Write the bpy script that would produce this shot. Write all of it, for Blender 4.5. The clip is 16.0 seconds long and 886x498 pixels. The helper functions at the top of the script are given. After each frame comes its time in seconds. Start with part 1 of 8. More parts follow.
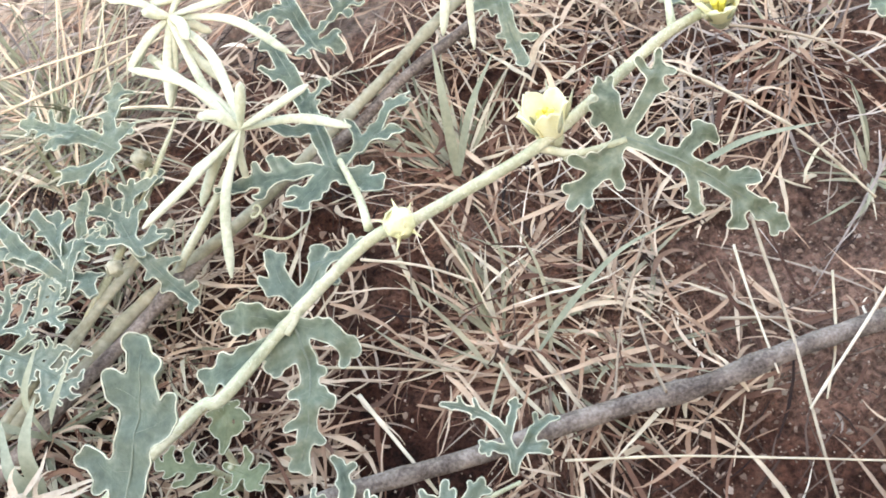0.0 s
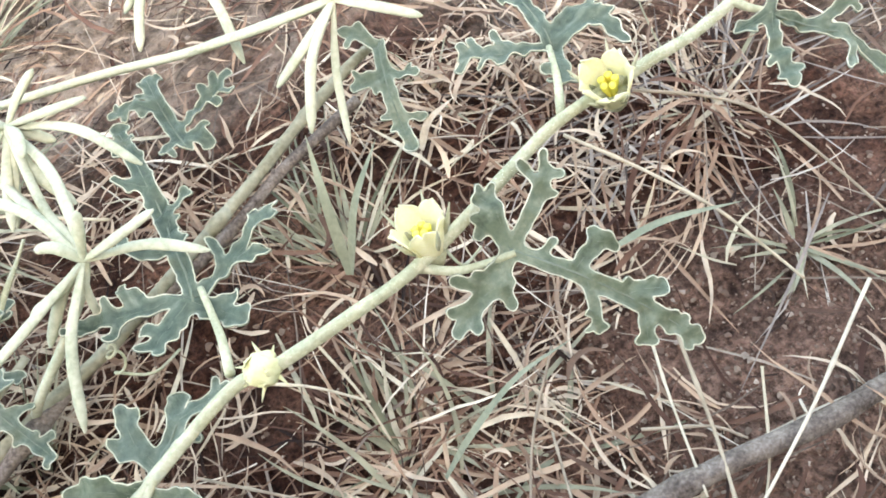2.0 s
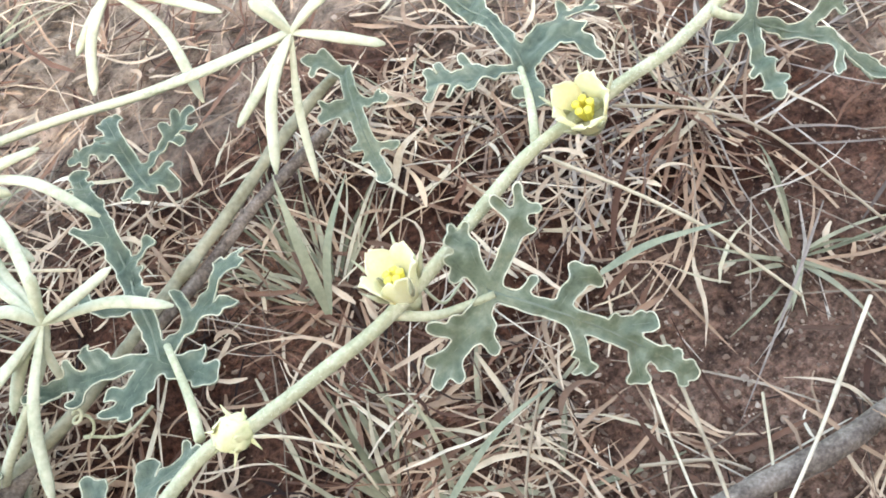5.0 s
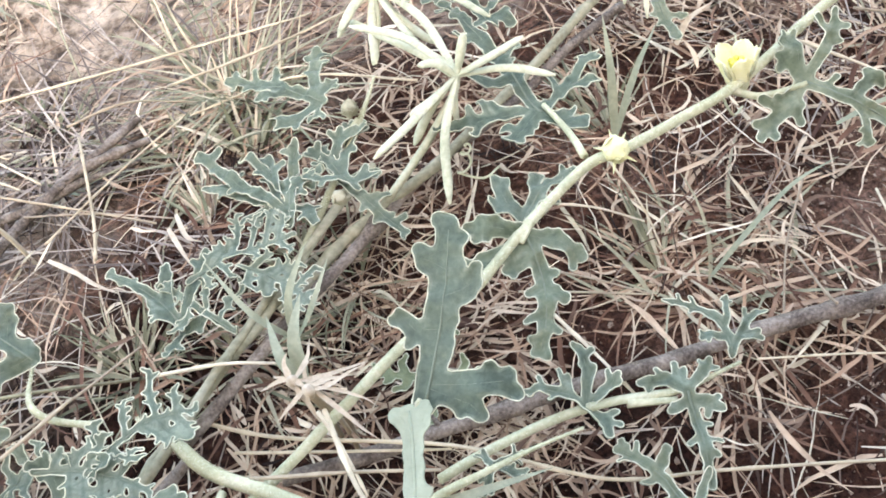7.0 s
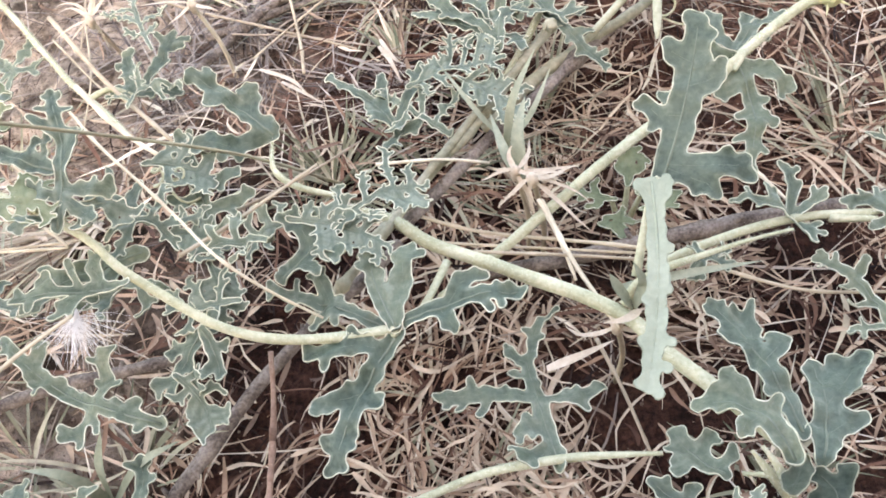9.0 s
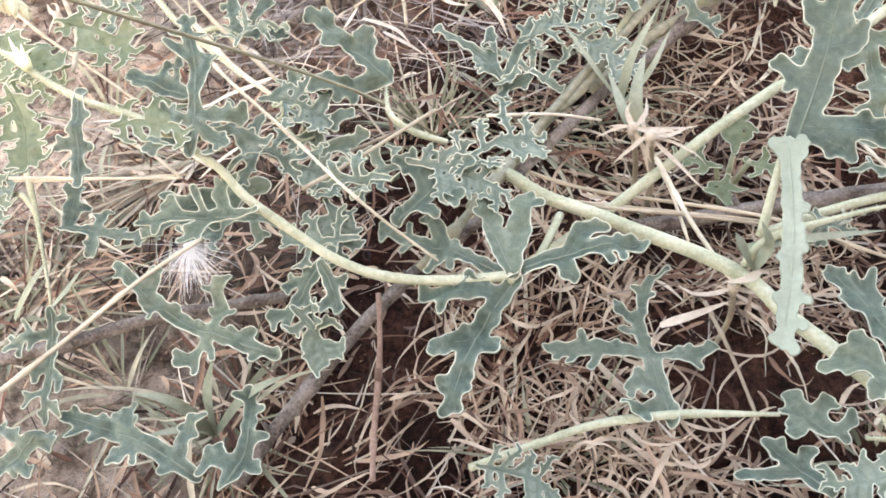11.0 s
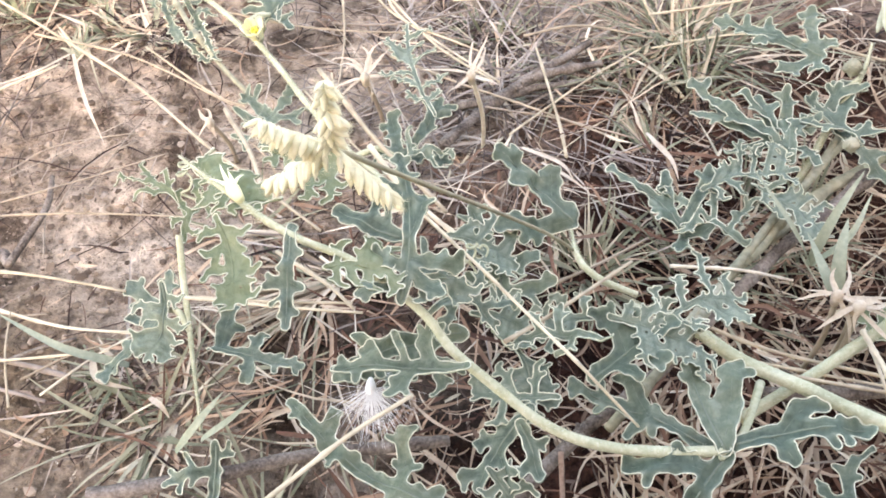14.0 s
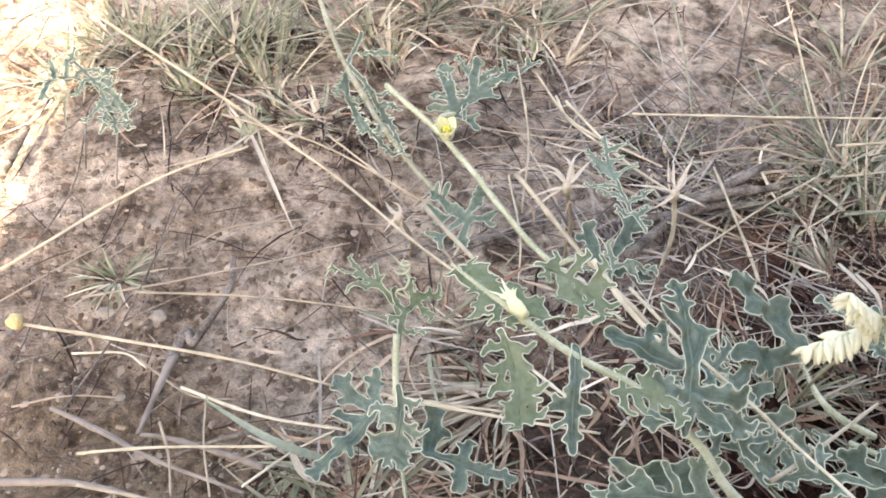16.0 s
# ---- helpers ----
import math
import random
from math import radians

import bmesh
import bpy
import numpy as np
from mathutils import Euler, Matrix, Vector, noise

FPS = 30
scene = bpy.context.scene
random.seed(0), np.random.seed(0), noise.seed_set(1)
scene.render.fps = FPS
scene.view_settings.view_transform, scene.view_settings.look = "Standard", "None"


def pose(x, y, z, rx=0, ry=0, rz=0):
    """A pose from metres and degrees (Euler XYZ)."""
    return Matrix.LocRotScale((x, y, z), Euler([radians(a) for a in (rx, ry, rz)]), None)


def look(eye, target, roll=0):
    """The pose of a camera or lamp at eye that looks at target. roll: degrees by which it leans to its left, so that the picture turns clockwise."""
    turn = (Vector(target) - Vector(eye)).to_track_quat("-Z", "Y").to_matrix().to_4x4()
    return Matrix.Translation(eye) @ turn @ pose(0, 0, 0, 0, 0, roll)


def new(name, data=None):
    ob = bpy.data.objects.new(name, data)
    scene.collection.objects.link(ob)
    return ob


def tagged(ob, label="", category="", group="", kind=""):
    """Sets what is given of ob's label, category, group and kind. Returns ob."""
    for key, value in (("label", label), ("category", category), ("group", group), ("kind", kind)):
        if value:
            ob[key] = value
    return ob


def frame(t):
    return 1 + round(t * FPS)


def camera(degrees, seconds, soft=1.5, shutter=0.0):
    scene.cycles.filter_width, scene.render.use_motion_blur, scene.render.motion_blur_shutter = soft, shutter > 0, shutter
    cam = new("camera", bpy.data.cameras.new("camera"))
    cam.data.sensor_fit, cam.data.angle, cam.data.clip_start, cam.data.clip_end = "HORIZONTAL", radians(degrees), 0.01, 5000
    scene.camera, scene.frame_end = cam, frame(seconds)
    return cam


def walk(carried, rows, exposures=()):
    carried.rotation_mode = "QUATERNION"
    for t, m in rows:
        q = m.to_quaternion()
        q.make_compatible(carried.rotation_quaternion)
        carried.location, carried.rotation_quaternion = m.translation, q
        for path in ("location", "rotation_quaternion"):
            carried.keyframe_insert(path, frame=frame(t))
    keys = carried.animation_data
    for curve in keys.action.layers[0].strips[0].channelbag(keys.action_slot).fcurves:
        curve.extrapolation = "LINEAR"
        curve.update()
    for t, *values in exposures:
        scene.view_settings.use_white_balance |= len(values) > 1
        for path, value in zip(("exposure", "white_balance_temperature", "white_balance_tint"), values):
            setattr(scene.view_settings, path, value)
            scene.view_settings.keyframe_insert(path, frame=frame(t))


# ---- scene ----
cam = camera(52.0, 16.0, soft=1.75)
PATH = [
    (0.0, 0.0000, 0.0000, 0.2573, 29.86, 8.63, -14.65),
    (0.5, 0.0098, 0.0060, 0.2549, 29.90, 8.56, -16.14),
    (1.0, 0.0166, 0.0125, 0.2539, 30.04, 8.75, -17.17),
    (1.5, 0.0245, 0.0232, 0.2495, 29.58, 9.20, -18.46),
    (2.0, 0.0321, 0.0344, 0.2441, 29.00, 9.06, -19.41),
    (2.5, 0.0388, 0.0414, 0.2354, 28.06, 9.48, -20.02),
    (3.0, 0.0440, 0.0502, 0.2286, 27.04, 9.80, -21.13),
    (5.5, 0.0394, 0.0426, 0.2466, 29.62, 10.85, -22.17),
    (6.0, -0.0133, 0.0091, 0.2627, 32.52, 8.36, -20.01),
    (6.5, -0.0555, -0.0156, 0.2723, 33.36, 7.01, -17.37),
    (7.0, -0.0811, -0.0316, 0.2757, 33.41, 6.28, -15.15),
    (7.5, -0.1077, -0.0480, 0.2698, 32.86, 5.97, -12.77),
    (8.0, -0.1212, -0.0581, 0.2678, 32.58, 5.64, -11.52),
    (8.5, -0.1350, -0.0647, 0.2717, 32.47, 5.56, -10.16),
    (9.0, -0.1434, -0.0709, 0.2737, 31.52, 5.30, -8.82),
    (9.5, -0.1522, -0.0740, 0.2773, 30.69, 5.10, -7.74),
    (10.0, -0.1608, -0.0774, 0.2749, 30.56, 4.64, -6.79),
    (12.5, -0.1821, -0.0727, 0.2627, 31.87, 4.30, -4.25),
    (13.0, -0.1853, -0.0704, 0.2597, 32.17, 4.02, -4.23),
    (13.5, -0.1977, -0.0614, 0.2616, 33.22, 3.30, -3.25),
    (14.0, -0.2233, -0.0500, 0.2732, 36.28, 2.55, -1.37),
    (14.5, -0.2456, -0.0499, 0.2704, 36.68, 1.90, -0.14),
    (15.0, -0.2659, -0.0489, 0.2734, 39.53, 0.74, 1.15),
    (15.5, -0.2839, -0.0465, 0.2755, 40.59, -0.02, 2.02),
    (16.0, -0.2924, -0.0414, 0.2797, 41.31, -0.23, 2.43),
]
walk(cam, [(t, pose(x, y, z, rx, ry, rz)) for t, x, y, z, rx, ry, rz in PATH], [(0, 3.3, 8500, 12.3), (1.5, 3.26, 8500, 9.5), (2, 3.18, 8450, 8), (3, 3.1, 8450, 7), (5.5, 3.13, 8250, 7), (6, 3.1, 8300, 9), (6.5, 3.19, 8350, 12), (7, 3.2, 8400, 13), (8, 3.2, 8700, 19), (12.5, 3.2, 8800, 17.5), (13.5, 3.27, 8700, 17.5), (14, 3.04, 8500, 16.5), (14.5, 2.84, 8300, 15.5), (15, 2.77, 8150, 14.5), (16, 2.55, 7850, 13.5)])

# ---- light ----
SUN_UP, SUN_TURN = 42.0, 180.0
world = bpy.data.worlds.new("sky")
scene.world = world
world.use_nodes = True
wn = world.node_tree.nodes
sky = wn.new("ShaderNodeTexSky")
sky.sky_type, sky.sun_disc = "NISHITA", False
sky.sun_elevation, sky.sun_rotation = radians(SUN_UP), radians(SUN_TURN)
sky.dust_density = 3.0
world.node_tree.links.new(sky.outputs[0], wn["Background"].inputs[0])
wn["Background"].inputs[1].default_value = 0.15
sun_data = bpy.data.lights.new("sun", "SUN")
sun_data.energy, sun_data.angle, sun_data.color = 3.5, radians(0.5), (1.0, 0.93, 0.82)
sun = new("sun", sun_data)
# the sun stands at SUN_TURN clockwise from +y
to_sun = Vector((math.sin(radians(SUN_TURN)) * math.cos(radians(SUN_UP)), math.cos(radians(SUN_TURN)) * math.cos(radians(SUN_UP)), math.sin(radians(SUN_UP))))
sun.matrix_world = look(to_sun * 20, (0, 0, 0))


# ---- materials ----
def material(name, rough=0.7):
    m = bpy.data.materials.new(name)
    m.use_nodes = True
    nt = m.node_tree
    b = nt.nodes["Principled BSDF"]
    b.inputs["Roughness"].default_value = rough
    return m, nt, b


def ramp(nt, fac, stops):
    r = nt.nodes.new("ShaderNodeValToRGB")
    while len(r.color_ramp.elements) < len(stops):
        r.color_ramp.elements.new(0.5)
    for e, (p, c) in zip(r.color_ramp.elements, stops):
        e.position, e.color = p, (*c, 1)
    nt.links.new(fac, r.inputs[0])
    return r.outputs[0]


def noise_of(nt, scale, detail=4.0, rough=0.6, vector=None):
    n = nt.nodes.new("ShaderNodeTexNoise")
    n.inputs["Scale"].default_value, n.inputs["Detail"].default_value, n.inputs["Roughness"].default_value = scale, detail, rough
    if vector is None:
        vector = nt.nodes.new("ShaderNodeTexCoord").outputs["Object"]
    nt.links.new(vector, n.inputs["Vector"])
    return n.outputs["Fac"]


def mixed(nt, kind, fac, a, b):
    n = nt.nodes.new("ShaderNodeMix")
    n.data_type, n.blend_type = "RGBA", kind
    for sock, val in ((n.inputs[0], fac), (n.inputs[6], a), (n.inputs[7], b)):
        if isinstance(val, (int, float)):
            sock.default_value = val
        elif isinstance(val, tuple):
            sock.default_value = (*val, 1)
        else:
            nt.links.new(val, sock)
    return n.outputs[2]


def bump(nt, b, height, strength, distance):
    n = nt.nodes.new("ShaderNodeBump")
    n.inputs["Strength"].default_value, n.inputs["Distance"].default_value = strength, distance
    nt.links.new(height, n.inputs["Height"])
    nt.links.new(n.outputs[0], b.inputs["Normal"])


def plant(name, stops, scale, rough=0.75, relief=0.0, fine=900, each=False):
    """A plant surface: a colour ramp over two scales of noise, with fine relief."""
    m, nt, b = material(name, rough)
    a = noise_of(nt, scale)
    c = noise_of(nt, scale * 9, 3)
    add = nt.nodes.new("ShaderNodeMath")
    add.operation = "MULTIPLY_ADD"
    add.inputs[1].default_value = 0.4
    nt.links.new(c, add.inputs[0])
    mul = nt.nodes.new("ShaderNodeMath")
    mul.operation = "MULTIPLY"
    mul.inputs[1].default_value = 0.6
    nt.links.new(a, mul.inputs[0])
    nt.links.new(mul.outputs[0], add.inputs[2])
    col = ramp(nt, add.outputs[0], stops)
    if each:
        one = nt.nodes.new("ShaderNodeObjectInfo").outputs["Random"]
        col = mixed(nt, "MULTIPLY", 1.0, col, ramp(nt, one, [(0.0, (0.78, 0.82, 0.80)), (0.5, (1.0, 1.0, 1.0)), (1.0, (1.22, 1.14, 1.02))]))
    nt.links.new(col, b.inputs["Base Color"])
    if relief:
        bump(nt, b, noise_of(nt, fine, 2), relief, 0.0006)
    b.inputs["Specular IOR Level"].default_value = 0.3
    return m


LEAF = plant("leaf_blade", [(0.34, (0.058, 0.086, 0.062)), (0.46, (0.098, 0.134, 0.098)), (0.56, (0.130, 0.168, 0.124)), (0.66, (0.190, 0.226, 0.170))], 60, 0.48, 0.5, 1400, each=True)
# the blade is paler and downy towards its margin
nt = LEAF.node_tree
near = nt.nodes.new("ShaderNodeAttribute")
near.attribute_name = "from_margin"
skin = nt.nodes["Principled BSDF"].inputs["Base Color"]
nt.links.new(mixed(nt, "MIX", ramp(nt, near.outputs["Fac"], [(0.0, (0.62, 0.62, 0.62)), (0.35, (0.30, 0.30, 0.30)), (0.9, (0, 0, 0))]), skin.links[0].from_socket, (0.29, 0.335, 0.255)), skin)
RIM = plant("leaf_margin", [(0.36, (0.36, 0.39, 0.28)), (0.5, (0.58, 0.59, 0.45)), (0.66, (0.78, 0.77, 0.61))], 80, 0.8)
VEIN = plant("leaf_vein", [(0.3, (0.125, 0.16, 0.118)), (0.7, (0.20, 0.235, 0.175))], 80, 0.7)
STEM = plant("stem_skin", [(0.36, (0.31, 0.325, 0.21)), (0.5, (0.43, 0.44, 0.30)), (0.66, (0.57, 0.57, 0.42))], 90, 0.75, 0.5)
HAIR = plant("plant_hair", [(0.3, (0.6, 0.6, 0.5)), (0.7, (0.75, 0.74, 0.62))], 80, 0.8)
PETAL = plant("petal", [(0.3, (0.85, 0.82, 0.48)), (0.7, (0.91, 0.90, 0.70))], 120, 0.7, 0.2)
HEART = plant("flower_heart", [(0.3, (0.70, 0.60, 0.07)), (0.7, (0.80, 0.72, 0.18))], 200, 0.7)
PALE = plant("pale_leaf", [(0.34, (0.31, 0.335, 0.235)), (0.5, (0.455, 0.47, 0.35)), (0.66, (0.57, 0.575, 0.445))], 60, 0.75, 0.3)
WOOD = plant("grey_wood", [(0.36, (0.055, 0.042, 0.034)), (0.48, (0.150, 0.122, 0.102)), (0.64, (0.310, 0.265, 0.225))], 110, 0.85, 1.0, 500)
STALK = plant("old_stalk", [(0.3, (0.20, 0.17, 0.12)), (0.5, (0.30, 0.28, 0.19)), (0.7, (0.40, 0.38, 0.26))], 50, 0.8, 0.5, 500)
FLUFF = plant("seed_fluff", [(0.3, (0.70, 0.68, 0.64)), (0.7, (0.85, 0.83, 0.80))], 60, 0.8)
HEAD = plant("seed_head", [(0.3, (0.58, 0.55, 0.36)), (0.7, (0.80, 0.77, 0.58))], 90, 0.8)


def grasses(name, stops, rough=0.75):
    """Blades that differ one from another, streaked along their length."""
    m, nt, b = material(name, rough)
    geo = nt.nodes.new("ShaderNodeNewGeometry")
    col = ramp(nt, geo.outputs["Random Per Island"], stops)
    n = noise_of(nt, 130, 3)
    col = mixed(nt, "MULTIPLY", 0.75, col, ramp(nt, n, [(0.25, (0.45, 0.42, 0.40)), (0.65, (1.15, 1.12, 1.08))]))
    nt.links.new(col, b.inputs["Base Color"])
    b.inputs["Specular IOR Level"].default_value = 0.25
    return m


STRAW, nt, b = material("long_straw", 0.7)
who = nt.nodes.new("ShaderNodeObjectInfo")
col = ramp(nt, who.outputs["Random"], [(0.0, (0.32, 0.265, 0.205)), (0.35, (0.47, 0.405, 0.30)), (0.7, (0.60, 0.535, 0.40)), (1.0, (0.68, 0.63, 0.51))])
col = mixed(nt, "MULTIPLY", 0.8, col, ramp(nt, noise_of(nt, 110, 4), [(0.25, (0.50, 0.46, 0.42)), (0.65, (1.15, 1.13, 1.10))]))
nt.links.new(col, b.inputs["Base Color"])
b.inputs["Specular IOR Level"].default_value = 0.25
DRY = grasses("dry_grass", [(0.0, (0.052, 0.023, 0.016)), (0.28, (0.185, 0.098, 0.066)), (0.55, (0.39, 0.262, 0.180)), (0.8, (0.58, 0.455, 0.335)), (0.93, (0.50, 0.46, 0.34)), (1.0, (0.84, 0.76, 0.62))])
# rotted low litter; its darkest tones stand for the shade in the gaps
GREY = grasses("grey_litter", [(0.0, (0.018, 0.008, 0.006)), (0.4, (0.060, 0.034, 0.025)), (0.8, (0.190, 0.135, 0.108)), (1.0, (0.50, 0.43, 0.36))])
PALE_GREY = grasses("pale_grey_litter", [(0.0, (0.10, 0.078, 0.068)), (0.5, (0.25, 0.21, 0.185)), (1.0, (0.52, 0.47, 0.41))])
SHEATH = grasses("dry_sheath", [(0.0, (0.12, 0.068, 0.048)), (0.4, (0.36, 0.255, 0.182)), (1.0, (0.62, 0.52, 0.40))])
FINE = grasses("fine_straw", [(0.0, (0.10, 0.070, 0.054)), (0.45, (0.29, 0.235, 0.185)), (1.0, (0.62, 0.56, 0.46))])
GREEN = grasses("green_grass", [(0.0, (0.13, 0.138, 0.088)), (0.4, (0.25, 0.262, 0.180)), (0.75, (0.41, 0.405, 0.295)), (1.0, (0.60, 0.56, 0.43))])
CRUMB = grasses("soil_crumb", [(0.0, (0.110, 0.068, 0.050)), (0.5, (0.215, 0.152, 0.118)), (0.9, (0.31, 0.24, 0.190)), (1.0, (0.44, 0.36, 0.30))], 0.95)
CLOD = grasses("soil_clod", [(0.0, (0.085, 0.060, 0.044)), (0.4, (0.19, 0.145, 0.110)), (0.9, (0.34, 0.275, 0.218)), (1.0, (0.46, 0.39, 0.32))], 0.95)
STIFF = grasses("stiff_grass", [(0.0, (0.085, 0.100, 0.058)), (0.35, (0.20, 0.222, 0.145)), (0.75, (0.38, 0.385, 0.28)), (1.0, (0.64, 0.61, 0.48))])
STRAWY = grasses("stiff_dry_grass", [(0.0, (0.13, 0.085, 0.058)), (0.4, (0.43, 0.36, 0.262)), (1.0, (0.74, 0.67, 0.55))])

SOIL, nt, b = material("soil", 0.95)
big, small, grit = noise_of(nt, 9, 5), noise_of(nt, 85, 6, 0.75), noise_of(nt, 420, 3, 0.7)
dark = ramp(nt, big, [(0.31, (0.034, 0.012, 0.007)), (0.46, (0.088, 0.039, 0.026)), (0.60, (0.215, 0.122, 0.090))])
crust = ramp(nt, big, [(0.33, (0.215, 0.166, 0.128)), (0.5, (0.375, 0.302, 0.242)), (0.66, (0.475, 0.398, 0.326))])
# dark flecks put the small shadows between soil lumps into the colour
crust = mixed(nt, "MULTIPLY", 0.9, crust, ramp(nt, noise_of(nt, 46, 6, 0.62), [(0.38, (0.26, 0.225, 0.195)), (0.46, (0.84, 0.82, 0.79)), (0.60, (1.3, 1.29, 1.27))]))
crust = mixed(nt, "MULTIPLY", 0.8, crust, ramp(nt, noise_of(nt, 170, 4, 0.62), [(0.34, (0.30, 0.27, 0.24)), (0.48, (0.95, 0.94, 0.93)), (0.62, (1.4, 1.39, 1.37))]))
# dry pale crust where nothing grows; humus-brown soil under plants, darkened for shaded gaps
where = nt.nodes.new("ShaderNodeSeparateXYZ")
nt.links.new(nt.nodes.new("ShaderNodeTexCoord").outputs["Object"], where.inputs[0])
def sums(kind, one, two):
    n = nt.nodes.new("ShaderNodeMath")
    n.operation = kind
    for sock, val in zip(n.inputs, (one, two)):
        if isinstance(val, (int, float)):
            sock.default_value = val
        else:
            nt.links.new(val, sock)
    return n.outputs[0]


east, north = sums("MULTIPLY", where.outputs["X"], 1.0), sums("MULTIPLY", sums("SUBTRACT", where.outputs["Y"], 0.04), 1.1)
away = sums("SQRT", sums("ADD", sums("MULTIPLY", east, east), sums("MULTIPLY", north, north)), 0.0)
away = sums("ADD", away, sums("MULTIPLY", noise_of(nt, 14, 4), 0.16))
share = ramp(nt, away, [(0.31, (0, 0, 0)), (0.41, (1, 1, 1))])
# shade below the thickest part of the vine, put into the soil colour
shade_x, shade_y = sums("MULTIPLY", sums("ADD", where.outputs["X"], 0.20), 0.6), sums("SUBTRACT", where.outputs["Y"], 0.04)
old = sums("SQRT", sums("ADD", sums("MULTIPLY", shade_x, shade_x), sums("MULTIPLY", shade_y, shade_y)), 0.0)
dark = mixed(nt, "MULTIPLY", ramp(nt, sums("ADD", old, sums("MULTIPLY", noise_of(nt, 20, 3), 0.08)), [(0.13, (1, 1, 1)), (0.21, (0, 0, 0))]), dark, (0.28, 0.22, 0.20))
# an open patch of lighter red-brown soil
open_x, open_y = sums("MULTIPLY", sums("SUBTRACT", where.outputs["X"], 0.13), 0.75), sums("SUBTRACT", where.outputs["Y"], 0.105)
patch = sums("SQRT", sums("ADD", sums("MULTIPLY", open_x, open_x), sums("MULTIPLY", open_y, open_y)), 0.0)
dark = mixed(nt, "MIX", ramp(nt, sums("ADD", patch, sums("MULTIPLY", noise_of(nt, 24, 3), 0.06)), [(0.055, (0.75, 0.75, 0.75)), (0.095, (0, 0, 0))]), dark, (0.212, 0.134, 0.104))
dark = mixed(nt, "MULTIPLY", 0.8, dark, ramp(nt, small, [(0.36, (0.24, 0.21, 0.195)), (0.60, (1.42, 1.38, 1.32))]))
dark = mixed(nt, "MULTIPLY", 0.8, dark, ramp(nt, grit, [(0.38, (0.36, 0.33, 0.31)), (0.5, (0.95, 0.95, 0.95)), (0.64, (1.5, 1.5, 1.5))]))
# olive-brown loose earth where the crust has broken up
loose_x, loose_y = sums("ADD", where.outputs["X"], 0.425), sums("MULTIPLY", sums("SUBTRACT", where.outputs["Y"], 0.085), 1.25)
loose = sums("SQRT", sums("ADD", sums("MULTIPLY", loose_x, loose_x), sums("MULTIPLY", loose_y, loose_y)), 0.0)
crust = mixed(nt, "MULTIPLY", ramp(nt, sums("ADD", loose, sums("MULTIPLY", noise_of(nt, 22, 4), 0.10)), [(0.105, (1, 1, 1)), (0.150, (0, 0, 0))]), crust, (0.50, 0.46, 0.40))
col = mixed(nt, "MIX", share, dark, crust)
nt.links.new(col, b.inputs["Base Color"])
bump(nt, b, mixed(nt, "ADD", 0.4, small, grit), 1.0, 0.007)
b.inputs["Specular IOR Level"].default_value = 0.15
RUSSET = plant("russet_stalk", [(0.34, (0.16, 0.095, 0.072)), (0.5, (0.28, 0.18, 0.135)), (0.66, (0.42, 0.30, 0.23))], 80, 0.8, 0.5, 500)
BUD = plant("bud_skin", [(0.3, (0.62, 0.62, 0.34)), (0.7, (0.76, 0.75, 0.48))], 150, 0.8, 0.5)
PAPER = plant("dry_paper", [(0.3, (0.48, 0.38, 0.28)), (0.5, (0.64, 0.55, 0.43)), (0.7, (0.76, 0.70, 0.60))], 90, 0.75, 0.2)
FRUIT = plant("dried_fruit_skin", [(0.3, (0.44, 0.30, 0.10)), (0.7, (0.72, 0.60, 0.32))], 200, 0.6, 0.4)
OLD = plant("old_green_stalk", [(0.34, (0.17, 0.165, 0.11)), (0.5, (0.30, 0.29, 0.205)), (0.66, (0.42, 0.40, 0.30))], 50, 0.8, 0.5, 500)
BLADE = plant("broad_blade", [(0.3, (0.17, 0.20, 0.14)), (0.5, (0.26, 0.285, 0.205)), (0.7, (0.36, 0.375, 0.27))], 70, 0.7, 0.3)
STONE = plant("stone", [(0.3, (0.22, 0.175, 0.14)), (0.7, (0.42, 0.355, 0.295))], 260, 0.9, 0.5)
YOUNG = plant("young_leaf_blade", [(0.34, (0.12, 0.155, 0.085)), (0.5, (0.19, 0.23, 0.13)), (0.66, (0.27, 0.30, 0.18))], 60, 0.55, 0.5, 1400)
UNDER = plant("leaf_underside", [(0.3, (0.24, 0.28, 0.20)), (0.7, (0.36, 0.39, 0.29))], 60, 0.75, 0.4)


def thin(m, share):
    """Lets some light pass through a thin petal or blade."""
    nt = m.node_tree
    b, out = nt.nodes["Principled BSDF"], nt.nodes["Material Output"]
    t, mix = nt.nodes.new("ShaderNodeBsdfTranslucent"), nt.nodes.new("ShaderNodeMixShader")
    nt.links.new(b.inputs["Base Color"].links[0].from_socket, t.inputs["Color"])
    mix.inputs[0].default_value = share
    nt.links.new(b.outputs[0], mix.inputs[1])
    nt.links.new(t.outputs[0], mix.inputs[2])
    nt.links.new(mix.outputs[0], out.inputs["Surface"])


thin(PETAL, 0.3)
thin(LEAF, 0.12)
thin(YOUNG, 0.2)
thin(GREEN, 0.2)
thin(PAPER, 0.3)


